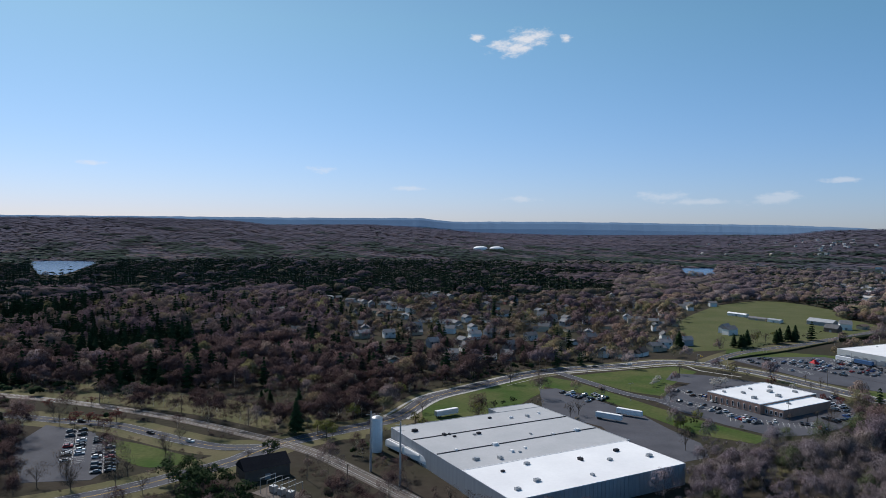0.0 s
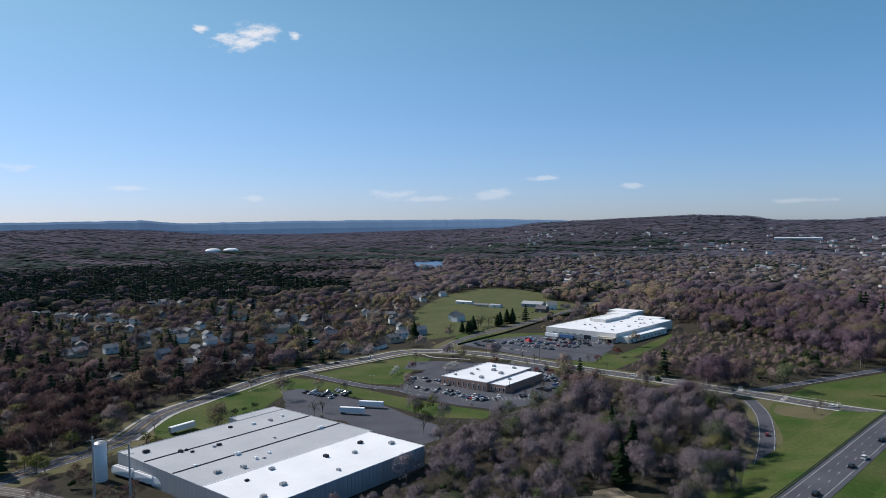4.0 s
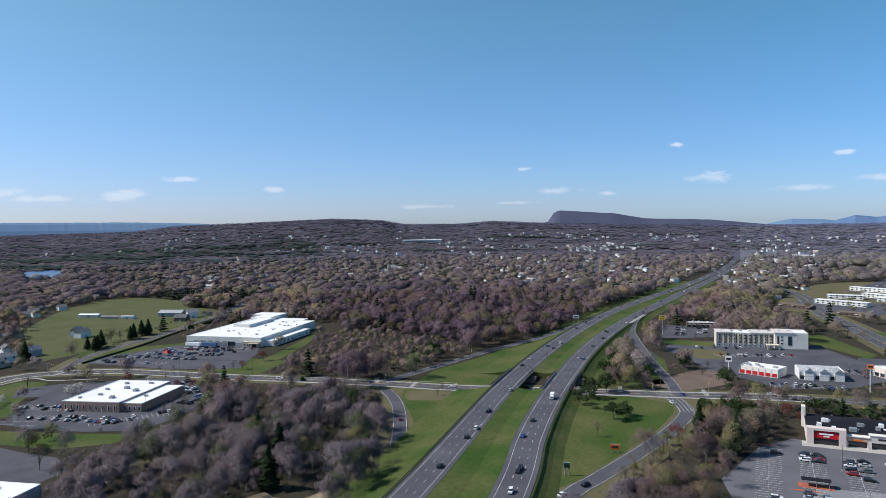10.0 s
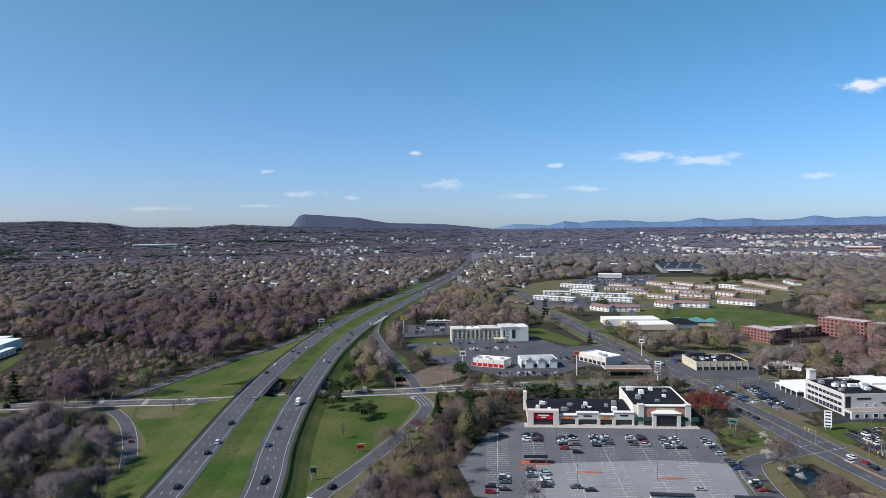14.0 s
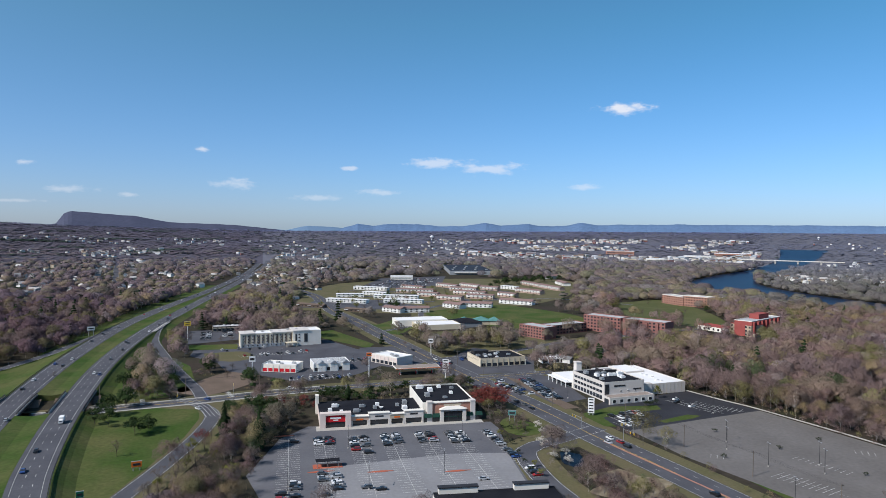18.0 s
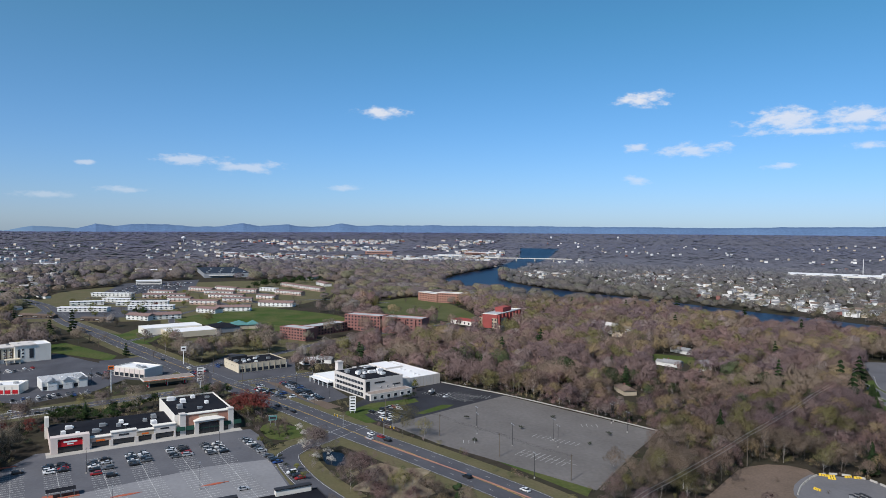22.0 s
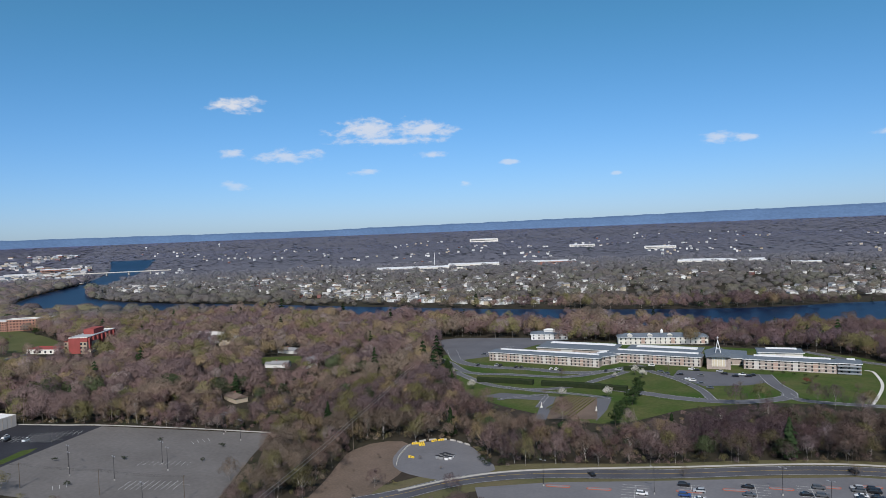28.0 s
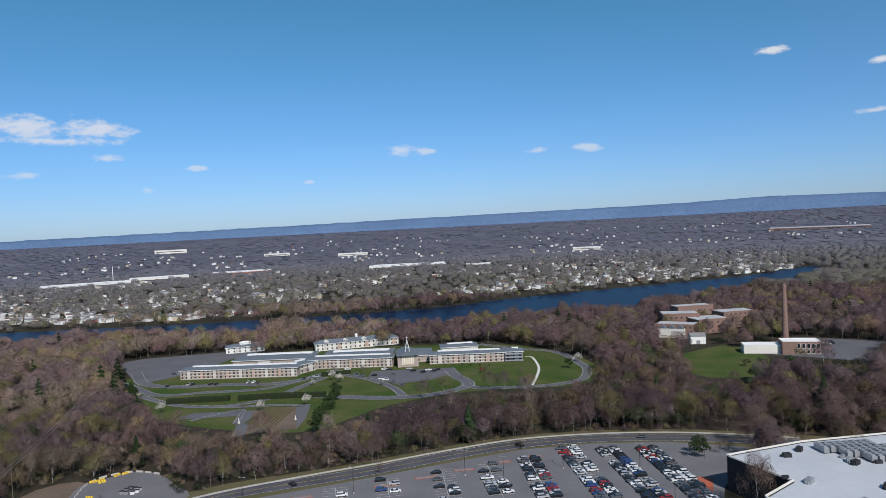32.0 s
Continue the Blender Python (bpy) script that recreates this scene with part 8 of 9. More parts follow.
def pylon_sign(x, y, h, w, hh, mat, label, turn=None, posts=1, stripe=None):
    turn = -math.degrees(math.atan2(x, y)) if turn is None else turn
    t = thing("pylon_sign", label, "sign", pose(x, y, 0, 0, 0, turn), "roadside signs")
    for k in range(posts):
        u = (k - (posts - 1) / 2) * w * 0.6
        part("post", Build().tube(u, 0, 0, h, 0.28, 0.25, n=8), metal_grey if posts == 2 else white_plain, t)
    part("panel", Build().box(-w / 2, -0.35, h - hh, w / 2, 0.35, h), mat, t)
    part("panel_frame", Build().box(-w / 2 - 0.12, -0.3, h - hh - 0.12, w / 2 + 0.12, 0.3, h - hh), metal_grey, t)
    part("panel_frame", Build().box(-w / 2 - 0.12, -0.3, h, w / 2 + 0.12, 0.3, h + 0.12), metal_grey, t)
    for k in range(stripe or 0):
        part("lettering", Build().box(-w * 0.35, -0.42, h - hh + (k + 0.3) * hh / stripe, w * 0.35, -0.35, h - hh + (k + 0.7) * hh / stripe), metal_dark, t)


pylon_sign(579, 35, 14, 4, 3.2, white_plain, "white box sign on a tall post", stripe=1)
pylon_sign(485, 19, 15, 4.2, 9, white_plain, "tall white sign with stacked panels", stripe=5)
pylon_sign(493, 74, 17.5, 3.6, 2.6, orange_sign, "orange sign on a tall white post", stripe=1)
pylon_sign(501, 161, 12, 4.4, 4.0, white_plain, "white square sign before the hotel", stripe=1)
pylon_sign(628, 262, 19, 5.5, 4.0, yellow_sign, "yellow sign panel on a tall post beside the ramp", stripe=2)
pylon_sign(401, -68, 10, 3.6, 8.5, white_plain, "white and teal sign pylon by the office", posts=2, stripe=5)
pylon_sign(386, -22, 6, 4.4, 2.6, teal_roof, "small teal sign at the lot entrance", posts=2, stripe=1)
pylon_sign(258, 150, 5.5, 2.6, 2.2, green_sign, "green exit sign on the ramp", posts=2, stripe=1)
pylon_sign(297, 147, 4.0, 4.2, 2.4, orange_sign, "orange road works board on the verge", posts=2, stripe=1)
pylon_sign(641, 360, 11, 6.5, 3.4, white_plain, "pale overhead sign beside the highway", posts=2, stripe=1)
pylon_sign(870, 425, 9, 8.0, 4.0, white_plain, "pale overhead sign beside the highway", posts=2, stripe=1)
# traffic signals at the crossings
for x, y, d in ((372, -58, 30), (352, -76, 210), (366, -84, 120), (430, 150, 20), (412, 178, 200), (330, 330, 40), (225, 548, 100), (210, 572, 280)):
    t = thing("traffic_signal", "traffic signal on a mast arm", "traffic signal", pose(x, y, 0, 0, 0, d), "traffic signals")
    part("pole", Build().tube(0, 0, 0, 7, 0.15, 0.12, n=6), metal_grey, t)
    part("arm", Build().beam((0, 0, 6.4), (8, 0, 6.7), 0.09), metal_grey, t)
    for u in (5, 7.6):
        part("signal_head", Build().box(u - 0.2, -0.18, 5.4, u + 0.2, 0.18, 6.6), yellow_sign, t)
# yellow barriers and gravel heaps on the turnaround
for x, y, d in ((243, -250, 40), (241, -252.5, 65), (238.5, -250.5, 50), (238, -259, 75), (236, -262, 60), (230, -234, 10)):
    t = thing("barrier", "yellow and black striped barrier block", "barrier", pose(x, y, 0.1, 0, 0, d), "yellow barriers")
    part("block", Build().prism([(-1.5, -0.4), (1.5, -0.4), (1.5, 0.4), (-1.5, 0.4)], 0, 0.9, [(-1.5, -0.2), (1.5, -0.2), (1.5, 0.2), (-1.5, 0.2)]), yellow_sign, t)
    for k in range(2):
        part("stripe", Build().prism([(-0.9 + k, -0.42), (-0.6 + k, -0.42), (-0.6 + k, 0.42), (-0.9 + k, 0.42)], 0.1, 0.85, [(-0.6 + k, -0.23), (-0.3 + k, -0.23), (-0.3 + k, 0.23), (-0.6 + k, 0.23)]), metal_dark, t)
wall_line = smooth([(228, -222), (236, -232), (244, -248), (242, -258), (233, -265), (218, -264)], 4)
for p, q in list(zip(wall_line, wall_line[1:]))[::1]:
    t = thing("concrete_block", "low pale concrete barrier block", "barrier", pose(*((p + q) / 2).xy, 0.05, 0, 0, math.degrees(math.atan2(q.y - p.y, q.x - p.x))), "concrete blocks")
    part("block", Build().prism([(-1.7, -0.35), (1.7, -0.35), (1.7, 0.35), (-1.7, 0.35)], 0, 0.8, [(-1.7, -0.15), (1.7, -0.15), (1.7, 0.15), (-1.7, 0.15)]), concrete, t)
for k in range(9):
    x, y = 214 + (k % 3) * 2.6 + hr.uniform(-0.5, 0.5), -241 - (k // 3) * 2.4 + hr.uniform(-0.5, 0.5)
    t = thing("storage_bin", "grey metal storage bin with a dark lid", "bin", pose(x, y, 0.1, 0, 0, hr.uniform(0, 40)), "storage bins")
    part("body", Build().prism([(-0.8, -0.6), (0.8, -0.6), (0.8, 0.6), (-0.8, 0.6)], 0, 1.2, [(-0.95, -0.7), (0.95, -0.7), (0.95, 0.7), (-0.95, 0.7)]), metal_grey if k % 3 else white_plain, t)
    part("lid", Build().box(-1.0, -0.75, 1.2, 1.0, 0.75, 1.32), metal_dark, t)
# cart shelter in the strip mall lot
q = sm_m @ Vector((1.0, -60, 0))
cs = thing("cart_shelter", "dark-roofed cart shelter on a red-edged island", "shelter", pose(q.x, q.y, 0.1, 0, 0, -75))
part("island", Build().box(-6.5, -2.8, -0.1, 6.5, 2.8, 0.18), red_paint, cs)
part("roof", Build().gable(-5, -2, 5, 2, 2.8, 0.8, 0.3), roof_black, cs)
for x_ in (-4.6, 0, 4.6):
    for y_ in (-1.7, 1.7):
        part("post", Build().box(x_ - 0.1, y_ - 0.1, 0.1, x_ + 0.1, y_ + 0.1, 2.8), metal_grey, cs)
# white garden statues
for x, y, s in ((229, -344, 0.62), (199, -355, 0.55)):
    b = Build().box(-0.8, -0.8, 0, 0.8, 0.8, 1.4).tube(0, 0, 1.4, 4.2, 0.62, 0.4, n=10).tube(0, 0, 4.2, 5.0, 0.4, 0.2, n=10).tube(0, 0, 5.0, 5.5, 0.28, 0.22, n=8)
    ob = part("statue", b, stucco_white, None, at=pose(x, y, 0) @ Matrix.Scale(s, 4))
    tagged(ob, "white stone statue on a pedestal", "statue")
    keep_clear([(x - 8, y - 8), (x + 8, y - 8), (x + 8, y + 8), (x - 8, y + 8)])
# ---- woods ----
rng = np.random.default_rng(7)


def bearing_of(x, y):
    """Degrees from straight ahead, from -60 on to 300."""
    return (np.degrees(np.arctan2(x, y)) + 60) % 360 - 60


def unit(v):
    return v / (np.linalg.norm(v) + 1e-9)


def sliver(base, tip, width, at=0.0):
    """One thin triangle, widest at a share of its length."""
    s = unit(np.cross(tip - base, rng.normal(size=3))) * width / 2
    return [base - s, base + s, tip] if not at else [base, base + (tip - base) * at + s, tip]


def faced(V, nor, wood):
    """Turns each triangle so that its front lies on the side of its soft normal."""
    T, Q = V.reshape(-1, 3, 3).copy(), nor.reshape(-1, 3, 3)
    g = np.cross(T[:, 1] - T[:, 0], T[:, 2] - T[:, 0])
    back = (g * Q[:, 0]).sum(1) < 0
    T[back] = T[back][:, ::-1]
    return T.reshape(-1, 3), wood, nor


def bare_tree(twigs, limbs, trunk, fat, spread=1.0):
    """Verts (three a triangle), a mark for wood and soft normals, of a spring tree one metre high."""
    V, wood, nor = [], [], []
    for i in range(trunk):
        a, b = i * math.tau / trunk, (i + 1) * math.tau / trunk
        V += [np.array([0.012 * math.cos(a), 0.012 * math.sin(a), 0]), np.array([0.012 * math.cos(b), 0.012 * math.sin(b), 0]), np.array([0.01 * rng.normal(), 0.01 * rng.normal(), 0.8])]
        nor += [np.array([math.cos((a + b) / 2), math.sin((a + b) / 2), 0.2])] * 3
        wood += [1]
    lobes = [(np.array([0, 0, 0.8]), 0.17)]
    n = 7 if twigs > 30 else 5
    for k in range(n):
        a = (k + rng.uniform(0, 0.8)) * math.tau / n
        r, z = rng.uniform(0.12, 0.24) * spread, rng.uniform(0.42, 0.78)
        lobes.append((np.array([r * math.cos(a), r * math.sin(a), z]), rng.uniform(0.12, 0.19)))
    for k in range(limbs):
        c, r = lobes[k % len(lobes)]
        base, tip = np.array([0, 0, max(0.15, c[2] - rng.uniform(0.25, 0.4))]), c + rng.normal(size=3) * 0.05 + np.array([0, 0, r * 0.7])
        V += sliver(base, tip, 0.017)
        nor += [unit(np.array([c[0], c[1], 0.1]))] * 3
        wood += [1]
    for _ in range(twigs):
        c, r = lobes[rng.integers(len(lobes))]
        d = unit(rng.normal(size=3) + np.array([0, 0, 0.35]))
        p = c + d * r * rng.uniform(0.3, 1.0) ** 0.5
        face = unit(0.7 * d + 0.5 * unit(p - np.array([0, 0, 0.5])))
        look_at = unit(face + rng.normal(size=3) * 0.35)
        out = rng.normal(size=3) + np.array([0, 0, 0.9])
        out = unit(out - look_at * out.dot(look_at))
        L = rng.uniform(0.05, 0.11) * fat ** 0.6
        side = np.cross(out, look_at) * 0.011 * fat
        at = rng.uniform(0.1, 0.5)
        a, b, c2 = p - out * L * 0.5, p + out * L * 0.7, p + out * L * (1.2 * at - 0.5)
        V += [c2 + side, b, a - side * 0.6]
        nor += [face] * 3
        wood += [0]
    return faced(np.array(V), np.array(nor), np.array(wood))


PHI = (1 + 5 ** 0.5) / 2
ICO = np.array([(-1, PHI, 0), (1, PHI, 0), (-1, -PHI, 0), (1, -PHI, 0), (0, -1, PHI), (0, 1, PHI), (0, -1, -PHI), (0, 1, -PHI), (PHI, 0, -1), (PHI, 0, 1), (-PHI, 0, -1), (-PHI, 0, 1)]) / (1 + PHI * PHI) ** 0.5
ICO_F = [(0, 11, 5), (0, 5, 1), (0, 1, 7), (0, 7, 10), (0, 10, 11), (1, 5, 9), (5, 11, 4), (11, 10, 2), (10, 7, 6), (7, 1, 8), (3, 9, 4), (3, 4, 2), (3, 2, 6), (3, 6, 8), (3, 8, 9), (4, 9, 5), (2, 4, 11), (6, 2, 10), (8, 6, 7), (9, 8, 1)]
CAP = np.array([(0, 0, 1)] + [(0.85 * math.cos(k * 1.2566), 0.85 * math.sin(k * 1.2566), 0.45) for k in range(5)])
CAP_F = [(0, k + 1, (k + 1) % 5 + 1) for k in range(5)]


def clump_tree(clumps, twigs, limbs, trunk, wide=1.0, up=0.2, own=0.45, cap=False, fat=0.012):
    """A leafless tree one metre high: trunk, rising limbs, and a crown of uneven clumps of massed twigs with loose twigs sticking out."""
    V, wood, nor = [], [], []
    lean = rng.normal(size=2) * 0.04
    for i in range(trunk):
        a, b = i * math.tau / trunk, (i + 1) * math.tau / trunk
        V += [np.array([0.013 * math.cos(a), 0.013 * math.sin(a), 0]), np.array([0.013 * math.cos(b), 0.013 * math.sin(b), 0]), np.array([lean[0], lean[1], 0.85])]
        nor += [np.array([math.cos((a + b) / 2), math.sin((a + b) / 2), 0.2])] * 3
        wood += [1]
    mid, turn, spots = np.array([0, 0, 0.5]), rng.uniform(0, math.tau), []
    base, faces = (CAP, CAP_F) if cap else (ICO, [f for f in ICO_F if ICO[list(f), 2].mean() > -0.6])
    for k in range(clumps):
        a = turn + k * 2.39996
        q = math.sqrt((k + 0.3) / clumps)
        r, size = 0.27 * q * wide * rng.uniform(0.8, 1.1), rng.uniform(0.9, 1.25) * (0.30 / clumps ** 0.42)
        z = 0.80 - 0.34 * q * q + rng.normal() * 0.05 if clumps > 1 else 0.55
        c = np.array([r * math.cos(a), r * math.sin(a), z]) if clumps > 1 else np.array([0, 0, 0.55])
        spots.append((c, size))
        pts = base * rng.uniform(0.72, 1.25, (len(base), 1)) + rng.normal(size=base.shape) * 0.09
        pts = pts * size * np.array([wide, wide, 1.35])
        for f in faces:
            V += [c + pts[i] for i in f]
            nor += [unit(own * unit(pts[i]) + unit(c + pts[i] - mid) + np.array([0, 0, up])) for i in f]
            wood += [0]
    for k in range(limbs + twigs):
        c, size = spots[k % len(spots)]
        d = unit(rng.normal(size=3) * np.array([1, 1, 0.6]) + np.array([0, 0, 0.7]))
        tip = c + d * size * np.array([wide, wide, 1.25]) * rng.uniform(0.85, 1.3)
        if k < limbs:
            root = np.array([lean[0] * 0.4, lean[1] * 0.4, max(0.14, tip[2] * 0.42)])
            V += sliver(root, tip, 0.015)
        else:
            V += sliver(c + d * size * 0.3, tip, fat)
        nor += [unit(unit(tip - mid) + np.array([0, 0, up]))] * 3
        wood += [1 if k < limbs else 0]
    return faced(np.array(V), np.array(nor), np.array(wood))


def pine_tree(tiers, around, fat):
    V, wood, nor = [], [], []
    for i in range(3):
        a, b = i * math.tau / 3, (i + 1) * math.tau / 3
        V += [np.array([0.015 * math.cos(a), 0.015 * math.sin(a), 0]), np.array([0.015 * math.cos(b), 0.015 * math.sin(b), 0]), np.array([0, 0, 0.9])]
        nor += [np.array([math.cos(a), math.sin(a), 0.2])] * 3
        wood += [1]
    for k in range(tiers):
        z = 0.12 + 0.84 * k / tiers
        r = 0.21 * (1 - (k / tiers) ** 1.5) * rng.uniform(0.8, 1.15) + 0.025
        for j in range(around):
            a = (j + rng.uniform(-0.4, 0.4)) * math.tau / around
            rr = r * rng.uniform(0.65, 1.15)
            o = np.array([math.cos(a), math.sin(a), 0])
            tip, base = o * rr + np.array([0, 0, z - 0.03 + rng.normal() * 0.015]), np.array([0, 0, z + 0.06])
            side = np.array([-math.sin(a), math.cos(a), 0]) * rr * 0.5 * fat
            mid = base * 0.4 + tip * 0.6
            V += [base, mid - side, tip, base, tip, mid + side]
            nor += [unit(o * 0.8 + np.array([0, 0, 0.45]))] * 6
            wood += [0, 0]
    return faced(np.array(V), np.array(nor), np.array(wood))


def plant(name, label, category, kinds, X, Y, height, colour, pick, mat, wide=1.0, grain=0.12):
    """Joins trees of a few kinds into one mesh. colour: one RGB a tree."""
    Z = ground_z(X, Y) - 0.1
    vs, cs, ns = [], [], []
    for k, (P, wood, nor) in enumerate(kinds):
        m = pick % len(kinds) == k
        n = int(m.sum())
        if not n:
            continue
        a = rng.uniform(0, math.tau, n)
        c, s, h = np.cos(a)[:, None], np.sin(a)[:, None], height[m][:, None]
        w = h * wide * rng.uniform(0.85, 1.25, n)[:, None]
        x = X[m][:, None] + w * (P[None, :, 0] * c - P[None, :, 1] * s)
        y = Y[m][:, None] + w * (P[None, :, 0] * s + P[None, :, 1] * c)
        z = Z[m][:, None] + h * P[None, :, 2]
        vs.append(np.stack([x, y, z], -1).reshape(-1, 3))
        nx, ny = nor[None, :, 0] * c - nor[None, :, 1] * s, nor[None, :, 0] * s + nor[None, :, 1] * c
        ns.append(np.stack([nx, ny, nor[None, :, 2] + 0 * nx], -1).reshape(-1, 3))
        woody = np.repeat(wood, 3)[None, :, None]
        bark_c = np.array([0.31, 0.285, 0.265])[None, None]
        tone = colour[m][:, None, :] * rng.uniform(1 - grain, 1 + grain, (n, len(P) // 3, 1)).repeat(3, 1)
        cs.append(np.where(woody == 1, bark_c * (0.42 + 1.0 * rng.uniform(0, 1, (n, 1, 1)) ** 2) + 0 * tone, tone).reshape(-1, 3))
    V, C = np.concatenate(vs).astype(np.float32), np.concatenate(cs)
    T = len(V) // 3
    me = bpy.data.meshes.new(name)
    me.vertices.add(len(V))
    me.vertices.foreach_set("co", V.ravel())
    me.loops.add(len(V))
    me.loops.foreach_set("vertex_index", np.arange(len(V), dtype=np.int32))
    me.polygons.add(T)
    me.polygons.foreach_set("loop_start", np.arange(0, len(V), 3, dtype=np.int32))
    me.update(calc_edges=True)
    at = me.color_attributes.new("tree_colour", "FLOAT_COLOR", "POINT")
    at.data.foreach_set("color", np.concatenate([C, np.ones((len(C), 1))], 1).astype(np.float32).ravel())
    soft_n = me.attributes.new("custom_normal", "FLOAT_VECTOR", "POINT")
    soft_n.data.foreach_set("vector", np.concatenate(ns).astype(np.float32).ravel())
    me.materials.append(mat)
    return tagged(new(name, me), label, category, kind="stuff")


def scatter(r0, r1, spacing, a0=-40.0, a1=204.0):
    """Places on a jittered polar lattice that grows no denser with distance."""
    xs, ys = [], []
    r = r0
    while r < r1:
        n = int(radians(a1 - a0) * r / spacing)
        a = np.radians(a0 + (np.arange(n) + rng.uniform(-0.5, 0.5, n)) * (a1 - a0) / n)
        q = r + rng.uniform(-0.5, 0.5, n) * spacing * 1.2
        xs.append(q * np.sin(a)), ys.append(q * np.cos(a))
        r += spacing
    return np.concatenate(xs), np.concatenate(ys)


def waves(x, y, size, seed):
    """A smooth pattern between about -1 and 1."""
    out = np.zeros(x.shape)
    g = np.random.default_rng(seed)
    for k in range(6):
        a, p, f = g.uniform(0, math.tau), g.uniform(0, math.tau), g.uniform(0.6, 1.9) / size
        out += np.sin((x * math.cos(a) + y * math.sin(a)) * f * math.tau + p)
    return out / 2.6


def in_water(x, y):
    return in_poly(x, y, river_poly) | in_poly(x, y, lake_a) | in_poly(x, y, lake_b)


def open_to_view(x, y, h, slack=0.92):
    """True where a tree of that height neither stands on nor hides cleared ground."""
    bare, ok = is_clear(x, y), np.ones(x.shape, bool)
    for k in (0.35, 0.7, 1.0):
        s = 1 / (1 - np.minimum(h * k * slack, 60) / H)
        ok &= ~is_clear(x * s, y * s)
    return ~bare & ~in_water(x, y) & (ok | (rng.random(len(x)) < 0.07))


palette = np.array([[0.100, 0.088, 0.092], [0.116, 0.100, 0.096], [0.120, 0.097, 0.092], [0.132, 0.117, 0.096], [0.122, 0.115, 0.092], [0.146, 0.134, 0.080], [0.108, 0.118, 0.060], [0.150, 0.144, 0.138]])


scrub_bank = [(326, 437), (433, 531), (494, 511), (488, 444), (482, 385), (431, 333), (356, 346), (311, 414)]


def tones(x, y, n, green=0.14):
    """Stands of like trees, with single trees of other kinds among them; shade and haze painted in by zone."""
    w1, w2 = waves(x, y, 220, 3), waves(x, y, 90, 5)
    stand = w1 + 0.8 * w2 + rng.normal(size=n) * 0.35
    idx = np.digitize(stand, [-0.9, -0.1, 0.45, 1.1])
    u = rng.random(n)
    idx = np.where(u < green + 0.07 * waves(x, y, 150, 27), 5, idx)
    idx = np.where(u < 0.4 * green + 0.05 * waves(x, y, 60, 29), 6, idx)
    idx = np.where(u > 0.95, 7, idx)
    c = palette[idx] * rng.uniform(0.9, 1.1, (n, 1)) * (1 + 0.14 * waves(x, y, 55, 17))[:, None]
    r, a = np.hypot(x, y), bearing_of(x, y)
    homes = ((a > -8) & (a < 22) & (r > 560) & (r < 1150)) | ((a > 24) & (a < 112) & (r > 950) & (r < 2300) & (w2 > -0.3)) | ((a > 112) & (r > 950))
    plain_side = a > 112
    bud = np.array([[0.158, 0.144, 0.086], [0.124, 0.128, 0.068], [0.150, 0.120, 0.086]])[rng.integers(0, 3, n)] * rng.uniform(0.8, 1.15, (n, 1))
    fresh = homes & (rng.random(n) < np.where(plain_side, 0.3, 0.42))
    c = np.where(fresh[:, None], bud, c)
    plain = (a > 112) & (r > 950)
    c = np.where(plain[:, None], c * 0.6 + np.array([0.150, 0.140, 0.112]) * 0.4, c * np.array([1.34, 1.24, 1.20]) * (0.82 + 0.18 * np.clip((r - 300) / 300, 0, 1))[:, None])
    # haze over the plain, painted as a blue-grey that grows with distance
    plain_haze = (np.clip((r - 1100) / 1000, 0, 1) * 0.6 * plain)[:, None]
    c = c * (1 - plain_haze) + np.array([0.17, 0.175, 0.19]) * plain_haze
    # backlit shade painted into the western woods; southern near woods darkened as well
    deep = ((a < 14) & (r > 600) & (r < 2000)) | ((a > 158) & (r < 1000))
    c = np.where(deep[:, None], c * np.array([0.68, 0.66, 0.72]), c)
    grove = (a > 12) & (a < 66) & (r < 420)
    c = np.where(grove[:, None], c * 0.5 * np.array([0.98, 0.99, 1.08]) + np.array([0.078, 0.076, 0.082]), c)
    c = np.where((a < 72)[:, None], c * np.array([1.06, 0.965, 1.05]), c)
    c = np.where(((a > 100) & (r < 1000))[:, None], c * np.array([1.13, 1.01, 1.03]), c)
    crown = (r < 1000) & (rng.random(n) < 0.05 + 0.04 * (waves(x, y, 120, 51) > 0.3))
    c = np.where(crown[:, None], np.array([0.165, 0.150, 0.070]) * rng.uniform(0.7, 1.05, (n, 1)), c)
    # hillside woods toned purpler, with the dark of their shaded sides painted in
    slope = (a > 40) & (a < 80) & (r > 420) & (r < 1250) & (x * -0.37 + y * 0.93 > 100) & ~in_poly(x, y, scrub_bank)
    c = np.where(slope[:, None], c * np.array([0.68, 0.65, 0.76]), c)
    shrub = (r < 540) & (rng.random(n) < np.where(grove, 0.12, 0.05))
    c = np.where(shrub[:, None], np.array([0.062, 0.078, 0.04]) * rng.uniform(0.6, 1.3, (n, 1)), c)
    # red-brown near trees in the west, darkened further to imitate backlight
    backlit_red = (a < 8) & (r < 640) & (rng.random(n) < 0.8)
    return np.where(backlit_red[:, None], np.array([[0.082, 0.053, 0.052]]) * rng.uniform(0.75, 1.2, (n, 1)), c)


